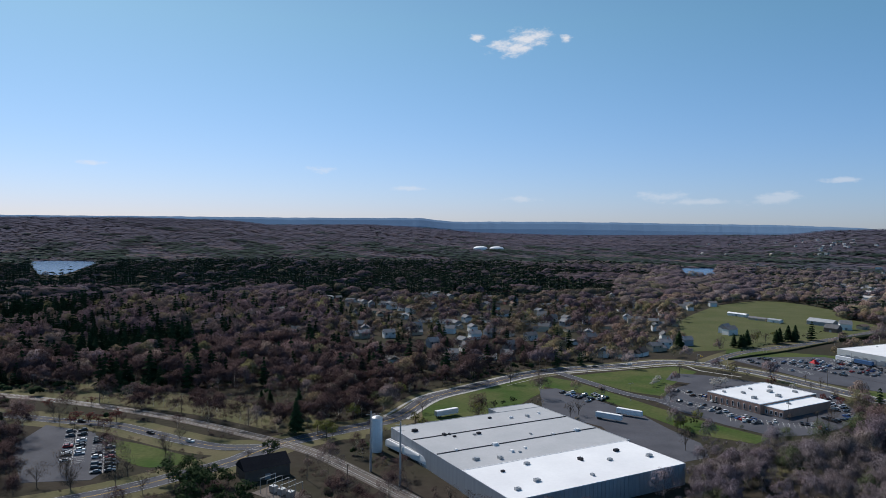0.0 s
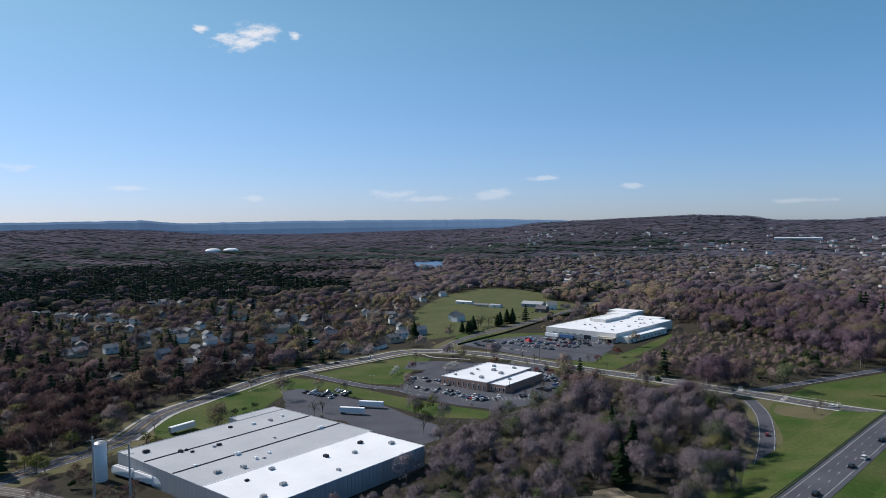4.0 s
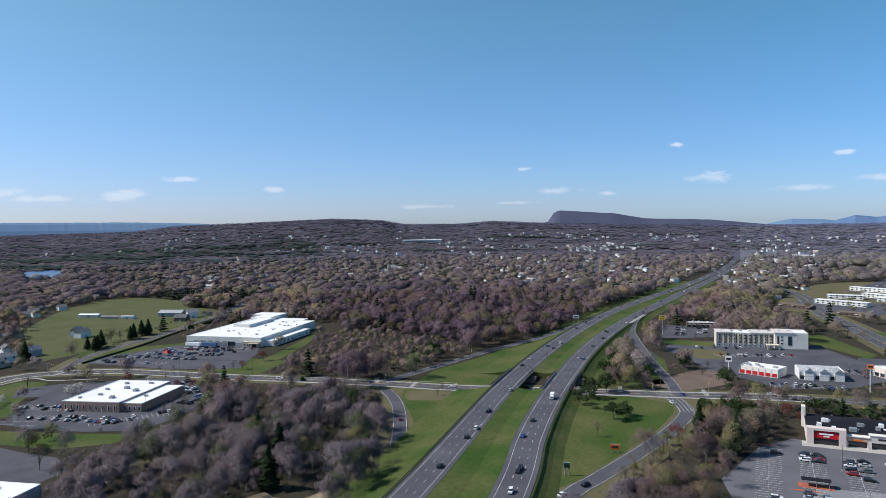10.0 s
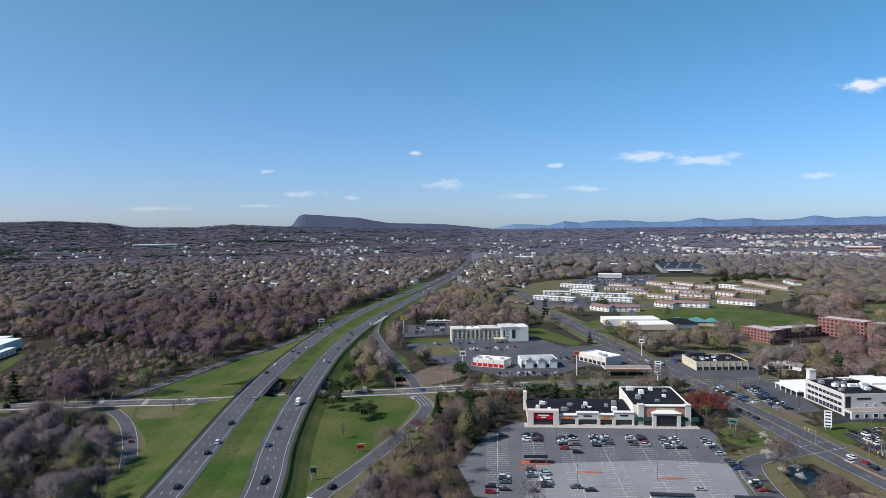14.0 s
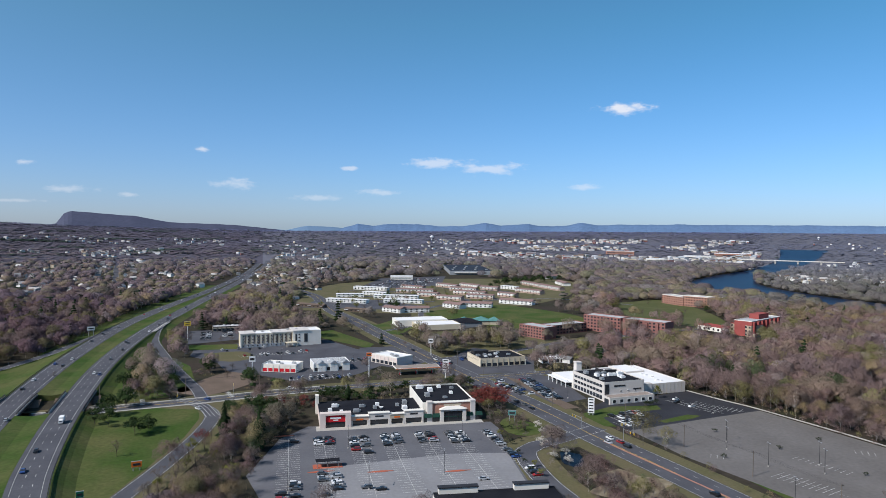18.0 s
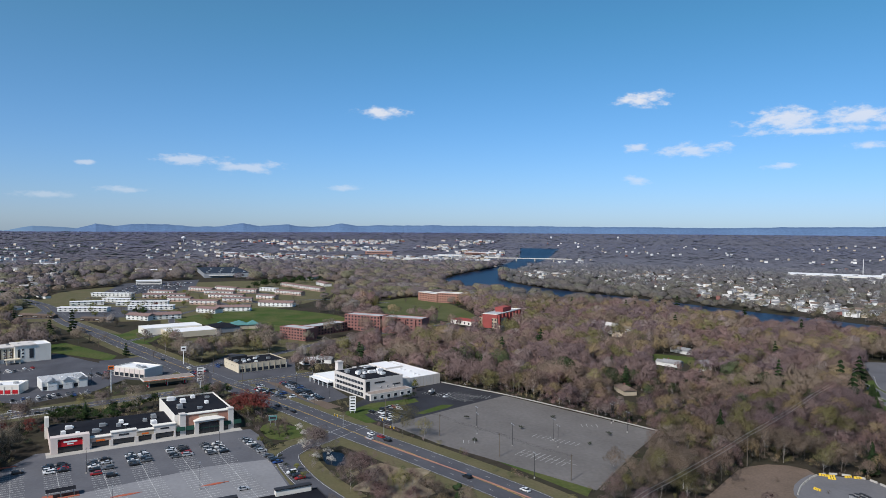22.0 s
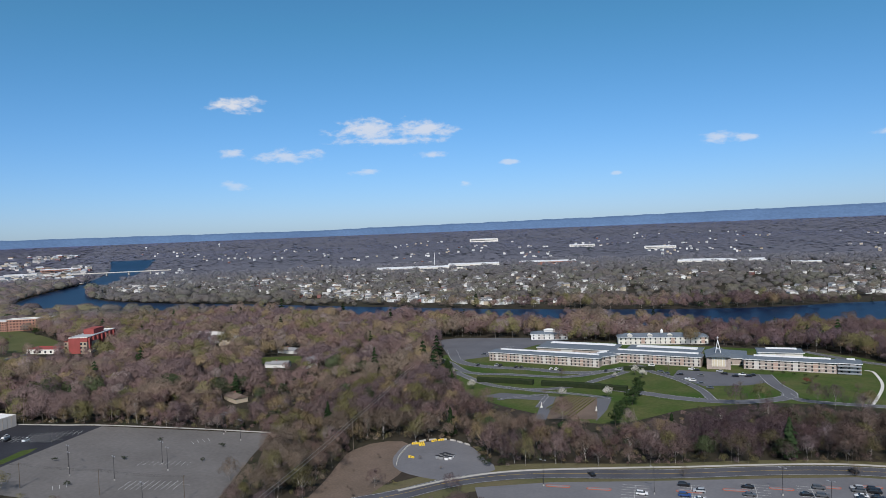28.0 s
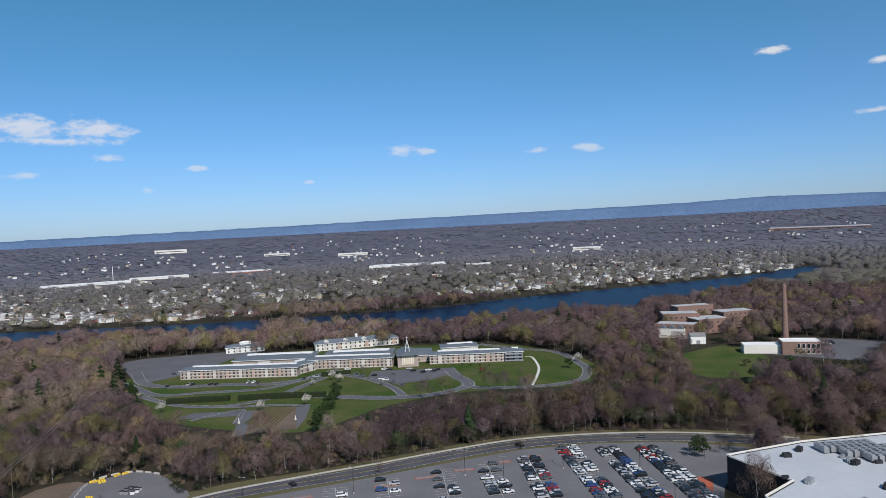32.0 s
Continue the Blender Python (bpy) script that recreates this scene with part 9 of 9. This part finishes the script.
def pine_belt(x, y):
    """How much of the wood is dark pine."""
    r, a = np.hypot(x, y), bearing_of(x, y)
    w = waves(x, y, 420, 11)
    ragged = 220 * waves(x, y, 300, 21) + 110 * waves(x, y, 90, 22)
    belt = (a > -40) & (a < 11 + 3 * w) & (r + 0.5 * ragged > 1060 + 4 * np.abs(a)) & (r + ragged < 2250)
    belt |= (a < 40) & (r + ragged > 1950) & (r + ragged < 2900) & (w > -0.35)
    belt |= (a < 70) & (r > 900) & (w > 1.1)
    belt |= (a + 10 * w < -22) & (r + ragged > 560) & (r + ragged < 1050) & (waves(x, y, 130, 33) > -0.2)
    belt |= (x > 296) & (x < 408) & (y > 98) & (y < 136) & (w + ragged / 200 > -0.5)
    few = 0.012 + 0.05 * (waves(x, y, 260, 9) > 0.9) + 0.2 * ((a < 12) & (r > 480) & (r < 1150) & (w > -0.4)) + 0.05 * ((a > 20) & (a < 80) & (r > 700))
    return np.where(belt, 0.95, few)


scrub_field = [(-310, 455), (-262, 452), (-180, 452), (-118, 450), (-84, 432), (-82, 396), (-104, 372), (-142, 402), (-200, 424), (-310, 440)]




def grow(name, label, r0, r1, spacing, kinds, pines, tall, mat, density=1.0, haze_tint=None, green=0.14, wide=1.0, grain=0.12):
    x, y = scatter(r0, r1, spacing)
    h = tall * np.where((bearing_of(x, y) > 112) & (np.hypot(x, y) > 950) & ~river_side(x, y), 0.72, 1.0) * rng.uniform(0.6, 1.25, len(x)) * (1 + 0.12 * waves(x, y, 300, 2) + 0.16 * waves(x, y, 70, 14))
    a, r = bearing_of(x, y), np.hypot(x, y)
    gardens = ((a > -9) & (a < 22) & (r > 560) & (r < 1130)) | ((a > 24) & (a < 80) & (r > 1130) & (r < 2400))
    h = h * np.where(gardens, 0.8, 1.0) * np.where(in_poly(x, y, scrub_bank), 0.5, 1.0)
    keep = open_to_view(x, y, h) & (rng.random(len(x)) < density * thin(x, y))
    if tall > 5:
        keep &= ~in_poly(x, y, scrub_field)
    x, y, h = x[keep], y[keep], h[keep]
    dark = rng.random(len(x)) < pine_belt(x, y)
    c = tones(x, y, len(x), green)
    # painted haze: tree colour mixes towards blue-grey with distance, paler on the open side
    if haze_tint is not None:
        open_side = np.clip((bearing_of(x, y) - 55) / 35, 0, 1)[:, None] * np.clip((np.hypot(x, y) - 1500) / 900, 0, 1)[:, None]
        haze_hue = np.array(haze_tint[:3]) * (1 + open_side * np.array([0.30, 0.50, 0.75])) * (1 - 0.24 * np.clip((50 - bearing_of(x, y)) / 15, 0, 1))[:, None]
        haze_share = (np.clip((np.hypot(x, y) - r0) / (r1 - r0), 0, 1) * 0.65 + 0.35)[:, None] * haze_tint[3]
        c = c * (1 - haze_share) + haze_hue * haze_share
    pick = rng.integers(0, 60, len(x))
    lite = ~dark
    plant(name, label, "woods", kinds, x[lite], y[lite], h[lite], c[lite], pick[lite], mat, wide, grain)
    if dark.any():
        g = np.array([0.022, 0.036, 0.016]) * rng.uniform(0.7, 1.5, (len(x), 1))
        # the same haze painted into the far pines
        if haze_tint is not None:
            g = g * (1 - haze_tint[3] * 0.4) + np.array([0.05, 0.066, 0.075]) * haze_tint[3] * (0.25 if r0 < 2000 else 0.6)
        plant("pine_" + name, "dark green pines scattered through the woods", "woods", pines, x[dark], y[dark], h[dark] * 1.35, g[dark], pick[dark], needle_mass, 1.0 if r0 < 1000 else 1.7 if r0 < 2000 else wide)


def thin(x, y):
    """Share of the lattice that carries a tree: sparser in the built-up parts."""
    r, a = np.hypot(x, y), bearing_of(x, y)
    d = np.ones(x.shape)
    d = np.where((r < 540) & (waves(x, y, 75, 41) + 0.5 * waves(x, y, 30, 42) > np.where((a > 12) & (a < 66) & (r < 420), 0.35, 0.75)), 0.3, d)
    d = np.where((a > -8) & (a < 22) & (r > 620) & (r < 1120), 0.74, d)
    d = np.where((a > 26) & (a < 78) & (r > 1150) & (r < 2400), 0.72, d)
    d = np.where((a > 78) & (a < 100) & (r > 850) & (r < 1900), 0.32, d)
    d = np.where((a > 112) & (a < 200) & (r > 800) & (r < 2400) & ~river_side(x, y), 0.5, d)
    d = np.where((a > 86) & (a < 113) & (r > 1900) & (r < 3400), 0.6, d)
    return d


def river_side(x, y):
    """Near bank of the river, where the woods stay thick."""
    a = bearing_of(x, y)
    rn = np.interp(a, [100, 110, 120, 130, 140, 150, 160, 170, 180, 190], [2000, 1500, 1200, 960, 850, 790, 770, 800, 940, 1180])
    return np.hypot(x, y) < rn


near_kinds = [clump_tree(9, 54, 42, 4, 1.2, 0.0, 0.35) for _ in range(9)]
near_pines = [pine_tree(12, 8, 0.9) for _ in range(3)]
mid_kinds = [clump_tree(4, 7, 8, 3, 1.3, 0.05, 0.4, fat=0.025) for _ in range(9)]
mid_pines = [pine_tree(8, 6, 1.1) for _ in range(3)]
far_kinds = [clump_tree(1, 5, 0, 0, 1.5, 0.35, 0.2, fat=0.05) for _ in range(9)]
far_pines = [pine_tree(3, 4, 1.7) for _ in range(3)]
last_kinds = [clump_tree(2, 0, 0, 0, 1.3, 1.6, 0.2, True) for _ in range(9)]
last_pines = [clump_tree(2, 0, 0, 0, 1.2, 1.3, 0.2, True) for _ in range(3)]
shrub_kinds = [clump_tree(2, 10, 0, 0, 1.5, 0.2, fat=0.03) for _ in range(5)]
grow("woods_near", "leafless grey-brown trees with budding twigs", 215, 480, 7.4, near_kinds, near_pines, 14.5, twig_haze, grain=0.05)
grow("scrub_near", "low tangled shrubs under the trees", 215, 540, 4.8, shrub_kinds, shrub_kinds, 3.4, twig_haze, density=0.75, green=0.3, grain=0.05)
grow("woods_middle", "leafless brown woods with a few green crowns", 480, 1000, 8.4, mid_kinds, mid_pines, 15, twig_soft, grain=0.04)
grow("woods_beyond", "brown and purple spring woods", 1000, 2100, 12.0, far_kinds, far_pines, 14, twig_far, haze_tint=(0.135, 0.128, 0.158, 0.45), wide=1.45, grain=0.03)
grow("woods_distant", "distant brown woods with haze painted in", 2100, 3300, 19, last_kinds, last_pines, 3.6, twig_distant, haze_tint=(0.112, 0.108, 0.150, 0.82), green=0.1, wide=8.5, grain=0.03)
grow("woods_horizon", "distant wooded ridges with haze painted in", 3300, 4750, 29, last_kinds, last_pines, 3.2, twig_distant, haze_tint=(0.098, 0.102, 0.172, 1.0), green=0.05, wide=13, grain=0.03)
# ---- single trees, hedges and garden plants ----
def crown_mesh(name, P, wood, nor, keep, mat):
    m = np.repeat(wood == keep, 3)
    V, Q = P[m], nor[m]
    me = bpy.data.meshes.new(name)
    me.from_pydata(V.tolist(), [], [(i, i + 1, i + 2) for i in range(0, len(V), 3)])
    soft_n = me.attributes.new("custom_normal", "FLOAT_VECTOR", "POINT")
    soft_n.data.foreach_set("vector", Q.astype(np.float32).ravel())
    me.materials.append(mat)
    return me


def single_tree(name, label, make, mat):
    P, wood, nor = make
    t = thing(name, label, "tree", group="single trees")
    part("trunk", crown_mesh("trunk", P, wood, nor, 1, trunk_mat), None, t)
    part("crown", crown_mesh("crown", P, wood, nor, 0, mat), None, t)
    return t


tr = random.Random(21)
kinds_of = {
    "pine": [single_tree("pine_tree", "dark green pine with layered boughs", pine_tree(16, 11, 0.9), needles) for _ in range(3)],
    "white_pine": [single_tree("pine_tree", "broad dark pine with ragged boughs", bare_tree(420, 8, 4, 2.0, 1.2), needles) for _ in range(3)],
    "brown": [single_tree("bare_tree", "leafless brown tree with fine twigs", bare_tree(300, 16, 5, 0.8, 1.15), twig_brown) for _ in range(3)],
    "red": [single_tree("red_tree", "tree with dark red budding twigs", bare_tree(420, 12, 5, 1.3, 1.2), twig_red) for _ in range(2)],
    "green": [single_tree("green_tree", "tree with yellow-green young leaves", bare_tree(420, 12, 5, 1.4, 1.2), twig_green) for _ in range(2)],
    "white": [single_tree("blossom_tree", "small tree in white blossom", bare_tree(380, 10, 4, 1.5, 1.2), blossom) for _ in range(2)],
    "bush": [single_tree("bush", "dense dark green bush", bare_tree(240, 0, 3, 2.6, 1.7), hedge_mat) for _ in range(2)],
}
used = set()


def tree(kind, x, y, h, wide=1.0):
    t = tr.choice(kinds_of[kind])
    m = pose(x, y, 0, 0, 0, tr.uniform(0, 360)) @ Matrix.Diagonal((h * wide, h * wide, h, 1))
    if t.name not in used:
        used.add(t.name)
        t.matrix_basis = m
        return
    c = copy_thing(t, m)
    c.matrix_basis = m


def trees(kind, spots, h, wide=1.0):
    for x, y in spots:
        tree(kind, x, y, h * tr.uniform(0.8, 1.2), wide)


# interchange and street corners
trees("white_pine", [(432, 214), (436, 205), (447, 197), (452, 214), (440, 226), (462, 206), (403, 206), (470, 222)], 11, 1.25)
trees("white_pine", [(350, 167), (346, 172), (357, 170)], 9.5, 1.5)
trees("white_pine", [(292, 308), (416, 356), (410, 362), (499, 192), (460, 150), (454, 148), (495, 190)], 11, 1.2)
trees("brown", [(314, 165), (330, 284), (397, 375), (342, 290), (380, 215), (374, 210), (386, 218)], 7.5, 1.1)
trees("white", [(349, 284), (383, 214)], 5.5, 1.3)
trees("brown", [(440, 345), (470, 290), (478, 288), (485, 293), (462, 286)], 6, 1.4)
# wood between the ramp and the shopping lot
trees("white_pine", [(372, 116), (362, 112), (380, 122), (384, 112), (352, 108), (392, 128)], 10, 1.3)
trees("brown", [(340, 112), (330, 116), (318, 112), (306, 114), (296, 108), (284, 112), (272, 106), (260, 110), (300, 122), (322, 124), (342, 122), (280, 122), (264, 122), (250, 116)], 9, 1.2)
trees("green", [(352, 120), (312, 118), (288, 102), (270, 116)], 7.5, 1.2)
trees("red", [(362, 104), (390, 106), (398, 112), (408, 100), (334, 106)], 8, 1.2)
trees("white_pine", [(366, 122), (372, 128), (378, 132), (386, 136), (358, 118), (346, 116), (350, 126)], 9.5, 1.4)
trees("brown", [(356, 128), (340, 130), (326, 128), (312, 130), (296, 128), (282, 130), (268, 128), (402, 108), (412, 112), (418, 104), (396, 118), (404, 122), (420, 116), (414, 98)], 8, 1.3)
trees("red", [(398, 124), (406, 114), (378, 112), (334, 132)], 7.5, 1.3)
trees("green", [(336, 120), (322, 132), (300, 126), (276, 128)], 6.5, 1.4)
trees("bush", [(400, 100), (410, 106), (394, 104), (386, 104), (424, 96), (430, 92), (376, 106), (366, 100)], 3.0, 1.6)
# behind and beside the strip mall
trees("white_pine", [(433, 78), (437, 65), (441, 51), (430, 84), (438, 58), (446, 44), (452, 26), (456, 18), (460, 8)], 8, 1.5)
trees("red", [(414, -13), (420, -10), (410, -17), (424, -14), (418, -18), (428, -8), (412, -8)], 11, 1.5)
trees("brown", [(372, -24), (376, -28), (380, -24), (368, -28), (384, -28), (378, -20)], 5, 1.5)
trees("white", [(340, -34), (328, -44), (322, -38), (316, -44)], 5.5, 1.5)
trees("bush", [(370, -20), (366, -28), (350, -24), (345, -20), (372, -16), (330, -22), (318, -24), (306, -26)], 2.4, 1.3)
trees("green", [(356, -14), (300, -30), (312, -28)], 4, 1.3)
# office lawn
trees("bush", [(423, -105), (425, -108), (427, -111)], 3.6, 1.3)
trees("green", [(444, -117)], 7.5, 1.0)
trees("bush", [(330, -118), (345, -150), (310, -172), (360, -176), (322, -190), (372, -128)], 2.0, 1.6)
# first view: by the tracks, the warehouse and the pasture
trees("white_pine", [(-86, 262), (-92, 270), (-80, 256), (-100, 276), (-74, 262), (-95, 258), (-78, 318)], 12, 1.1)
trees("bush", [(38, 424), (32, 418), (44, 428), (30, 408), (140, 384), (146, 380)], 4, 1.2)
trees("green", [(-10, 372), (-14, 378), (143, 388), (-55, 352), (-60, 358)], 8.5, 1.2)
trees("red", [(-196, 372), (-190, 376), (-184, 372), (-178, 380), (-230, 386), (-238, 382)], 7, 1.4)
trees("brown", [(-132, 330), (-128, 322), (-136, 338), (70, 500), (178, 520), (-165, 300), (-158, 292), (-150, 280), (-180, 296), (-196, 310), (-120, 306), (-140, 300), (10, 262), (16, 256), (4, 270), (20, 244)], 9, 1.2)
trees("pine", [(275, 640), (279, 644), (285, 650), (271, 646), (321, 668), (326, 672), (341, 686), (345, 682), (349, 688), (218, 640)], 15, 1.4)
trees("brown", [(314, 675), (308, 680), (362, 690), (296, 662), (256, 640)], 12, 1.3)
trees("green", [(303, 672), (330, 690)], 10, 1.3)
trees("bush", [(268 + i * 8.4, 622 + i * 7.4) for i in range(18)], 2.6, 1.1)
trees("white", [(150, 486), (154, 492), (146, 480), (238, 470), (114, 572), (120, 574), (126, 576)], 6, 1.4)
trees("red", [(240, 436), (246, 428), (352, 512), (244, 444)], 6, 1.3)
trees("brown", [(198, 394), (206, 390), (216, 398), (226, 402), (250, 470), (256, 452), (300, 462), (262, 500)], 6.5, 1.2)
trees("brown", [(48, 485), (17, 510), (28, 515), (-11, 406), (87, 583), (80, 404), (74, 398), (120, 340), (121, 318), (121, 308)], 11, 1.25)
trees("green", [(-26, 438), (21, 392), (130, 377), (-49, 385)], 10, 1.2)
# residence gardens
trees("white", [(333, -385), (293, -358), (231, -370), (208, -385), (214, -447), (222, -452), (60, -520), (56, -528)], 7, 1.2)
trees("pine", [(357, -406), (352, -402), (347, -396), (340, -392), (318, -366), (312, -360), (308, -352)], 9, 1.5)
trees("white_pine", [(202, -415), (198, -408), (194, -398), (192, -388), (188, -378), (186, -366), (184, -356), (180, -346), (176, -334), (60, -505)], 9, 1.3)
trees("brown", [(262, -420), (244, -371), (150, -450), (130, -468), (118, -488), (250, -468), (232, -476), (210, -480), (90, -476)], 6, 1.3)
trees("bush", [(120 + i * 7, -508 - (i % 2)) for i in range(6)] + [(280, -436), (180, -440), (140, -445)], 1.8, 1.6)
trees("white_pine", [(-15, -323), (-19, -322), (-17, -328)], 9, 1.0)
trees("brown", [(-26, -330), (-30, -334), (62, -322), (118, -282)], 6, 1.3)
trees("bush", [(-60, -520), (-70, -516), (-80, -520), (-92, -514), (-104, -518), (-116, -512), (-50, -606), (-128, -520)], 6, 1.6)
trees("brown", [(0, -575), (8, -570), (14, -580), (-6, -566), (20, -572), (28, -566), (-140, -540), (-150, -548)], 10, 1.3)
trees("bush", [(200, -250), (194, -246), (188, -250), (206, -258)], 3.5, 1.6)


def hedge(pts, w, h, label):
    c = smooth(pts, 2.0)
    b = Build()
    L_, R_ = sides(c, w / 2), sides(c, -w / 2)
    for i, (p, q) in enumerate(zip(L_, R_)):
        j = [noise.noise((i * 0.7, k * 3.3, 1.0)) * 0.35 for k in range(5)]
        b.v += [(p.x, p.y, -0.1), (p.x + j[0], p.y + j[1], h * 0.8 + j[2]), ((p.x + q.x) / 2 + j[3], (p.y + q.y) / 2, h + j[4]), (q.x + j[1], q.y + j[0], h * 0.8 + j[3]), (q.x, q.y, -0.1)]
    for i in range(len(c) - 1):
        b.f += [(5 * i + k, 5 * i + k + 1, 5 * i + k + 6, 5 * i + k + 5) for k in range(4)]
    b.f += [(4, 3, 2, 1, 0), tuple(5 * (len(c) - 1) + k for k in range(5))]
    t = thing("hedge", label, "hedge", group="hedges")
    part("foliage", b, hedge_mat, t)


hedge([(305, -379), (286, -386), (267, -392)], 4, 3.6, "long clipped dark hedge across the lawn")
hedge([(261, -393), (243, -399), (225, -404), (206, -408)], 4, 3.6, "long clipped dark hedge across the lawn")
hedge([(238, -466), (228, -471), (219, -477)], 4, 2.8, "short clipped hedge before the residence")
trees("white_pine", [(-60, -474), (-67, -470), (-75, -469), (-83, -473), (-91, -479), (-99, -483), (-104, -476), (-72, -478), (-88, -470)], 9, 1.5)
trees("red", [(420, -6), (426, -3), (416, -4)], 10.5, 1.5)
trees("white_pine", [(462, 8), (467, 2), (470, 13), (456, 14), (420, 78), (419, 70), (417, 62), (421, 86), (423, 92), (482, 157)], 9, 1.4)
trees("brown", [(367, -27), (371, -22), (364, -24)], 6, 1.3)
trees("white", [(372, -35), (361, -36), (230, -437), (219, -457)], 5, 1.4)
trees("red", [(412, 124), (408, 116), (411, 108), (405, 100), (402, 92), (120, -484)], 5, 1.4)
# beside the tracks, the depot and the small lot
trees("white_pine", [(-107, 283), (-109, 297), (-96, 280), (-94, 289), (-101, 289), (-88, 286), (-114, 290)], 9, 1.4)
trees("brown", [(-151, 282), (-134, 285), (-135, 298), (-120, 278), (-130, 345), (-87, 312), (-166, 284), (-179, 291), (-192, 300), (-160, 296), (-205, 372), (-215, 384), (-145, 300)], 10, 1.2)
trees("red", [(-237, 394), (-236, 384), (-209, 414), (-201, 376), (-191, 375), (-178, 373), (-228, 402)], 6, 1.5)
trees("green", [(-64, 359), (-58, 351), (-27, 443), (-34, 430)], 9, 1.1)
trees("pine", [(-105, 405), (-102, 413), (-79, 520), (-72, 503), (-58, 460), (-63, 466)], 13, 1.2)
trees("white_pine", [(345, 108), (352, 116), (362, 120), (371, 112), (380, 120), (388, 114), (394, 122), (378, 108), (358, 106), (366, 126)], 10.5, 1.4)
trees("white_pine", [(470, 232), (446, 222), (462, 226), (453, 215), (473, 218), (468, 208), (488, 223), (490, 236), (495, 246), (480, 240), (399, 203), (380, 204), (360, 193), (364, 203), (511, 197), (403, 370), (424, 363), (438, 381)], 11.5, 1.35)
trees("white", [(187, 477), (193, 481), (198, 485), (190, 484)], 6, 1.5)
trees("white", [(143, 576), (147, 575), (151, 575), (155, 576)], 3, 1.2)
trees("green", [(127, 373), (131, 368), (133, 380)], 6, 1.3)
trees("brown", [(150, 405), (205, 378), (214, 383), (222, 392), (210, 520), (225, 512), (285, 470), (275, 462), (262, 480), (240, 396)], 7.5, 1.2)
trees("red", [(334, 472), (304, 456), (228, 480)], 8, 1.3)
hedge([(240, 582), (272, 602), (309, 625), (357, 661), (386, 682)], 1.4, 1.5, "row of small clipped cedars along the road")
hedge([(392, 682), (435, 709), (455, 718), (491, 736)], 6, 4.5, "tall dark hedge beside the store")
for k in range(34):
    a, r = tr.uniform(100, 113), tr.uniform(800, 1060)
    x, y = r * math.sin(radians(a)), r * math.cos(radians(a))
    if not any((x - u) ** 2 + (y - v) ** 2 < 900 for u, v in ((733, -291), (900, -235))):
        tree(tr.choice(("green", "brown", "brown", "white_pine")), x, y, tr.uniform(6, 10), 1.3)
for k in range(16):
    x, y = tr.uniform(205, 250), tr.uniform(-238, -172)
    tree("brown", x, y, tr.uniform(1.2, 2.6), 1.8)
# rows of vines in the garden plot
for k in range(9):
    a, b2 = (230 - k * 2.2, -378), (225 - k * 2.7, -343 + k * 1.1)
    v = thing("vine_row", "row of staked vines in the garden plot", "vines", group="vine rows")
    vb = Build()
    vb.beam((*a, 0.6), (*b2, 0.6), 0.25)
    part("foliage", vb, twig_green, v)
    part("stake", Build().beam((*a, 0), (*a, 1.4), 0.06).beam((*b2, 0), (*b2, 1.4), 0.06), wood_pole, v)

trees("brown", [(700, 110), (690, 118), (706, 124), (680, 112), (612, 60), (640, 60), (650, 52), (660, 44), (670, 36), (676, 20), (680, 4), (660, -2), (650, 14), (640, 30)], 9, 1.3)
trees("green", [(890, 150), (905, 200), (950, 165), (960, 110), (1010, 60), (1060, 40), (1115, 30), (1160, -10), (1000, 170), (1060, 90)], 9, 1.3)
trees("green", [(900, 120), (990, 200), (1005, 130), (940, 180), (1090, 110), (1060, 10), (1140, 90), (1000, 60), (1120, -20), (1180, 70), (905, 60), (950, 0), (985, -10), (1030, -60), (1220, -100), (1080, 210)], 8, 1.3)
trees("brown", [(985, 95), (1055, 100), (1100, 100), (1160, 60), (1125, 45), (1180, 120), (1060, -10), (1010, -20), (945, -10), (915, 60), (1195, -95), (1225, 0), (1260, 0), (1270, -40), (960, 30), (880, 70), (905, 90), (1130, 180), (1190, 180), (1010, 110)], 9, 1.4)
trees("red", [(1000, 96), (1050, 50), (1140, 20), (1020, 20), (1100, 60)], 8, 1.4)
trees("brown", [(890, 140), (930, 100), (950, 130), (1010, 180), (1050, 120), (1090, 0), (1130, 140), (1000, -40), (1060, -90), (1150, -40), (1210, 100), (1250, -60), (1100, 190), (900, 200), (880, 20), (1090, -70)], 8, 1.4)
trees("white_pine", [(920, 110), (926, 104), (916, 100), (1060, 130), (1290, -60), (1310, -55), (885, 100), (1195, -30), (1300, -60), (1330, -80), (1350, -90), (1370, -100), (1320, -95), (1345, -110)], 11, 1.3)
trees("white_pine", [(1262 + i * 9 + (i % 3) * 7, -44 - i * 9 + (i % 2) * 12) for i in range(15)], 14, 1.5)
trees("brown", [(508, 178), (515, 170), (498, 180), (480, 172), (640, 215), (632, 222), (626, 230), (648, 205)], 6, 1.3)
trees("bush", [(-200 + i * 9 + (i % 3) * 3, 432 - i * 3.5 + (i % 4) * 5) for i in range(16)], 3.2, 1.7)
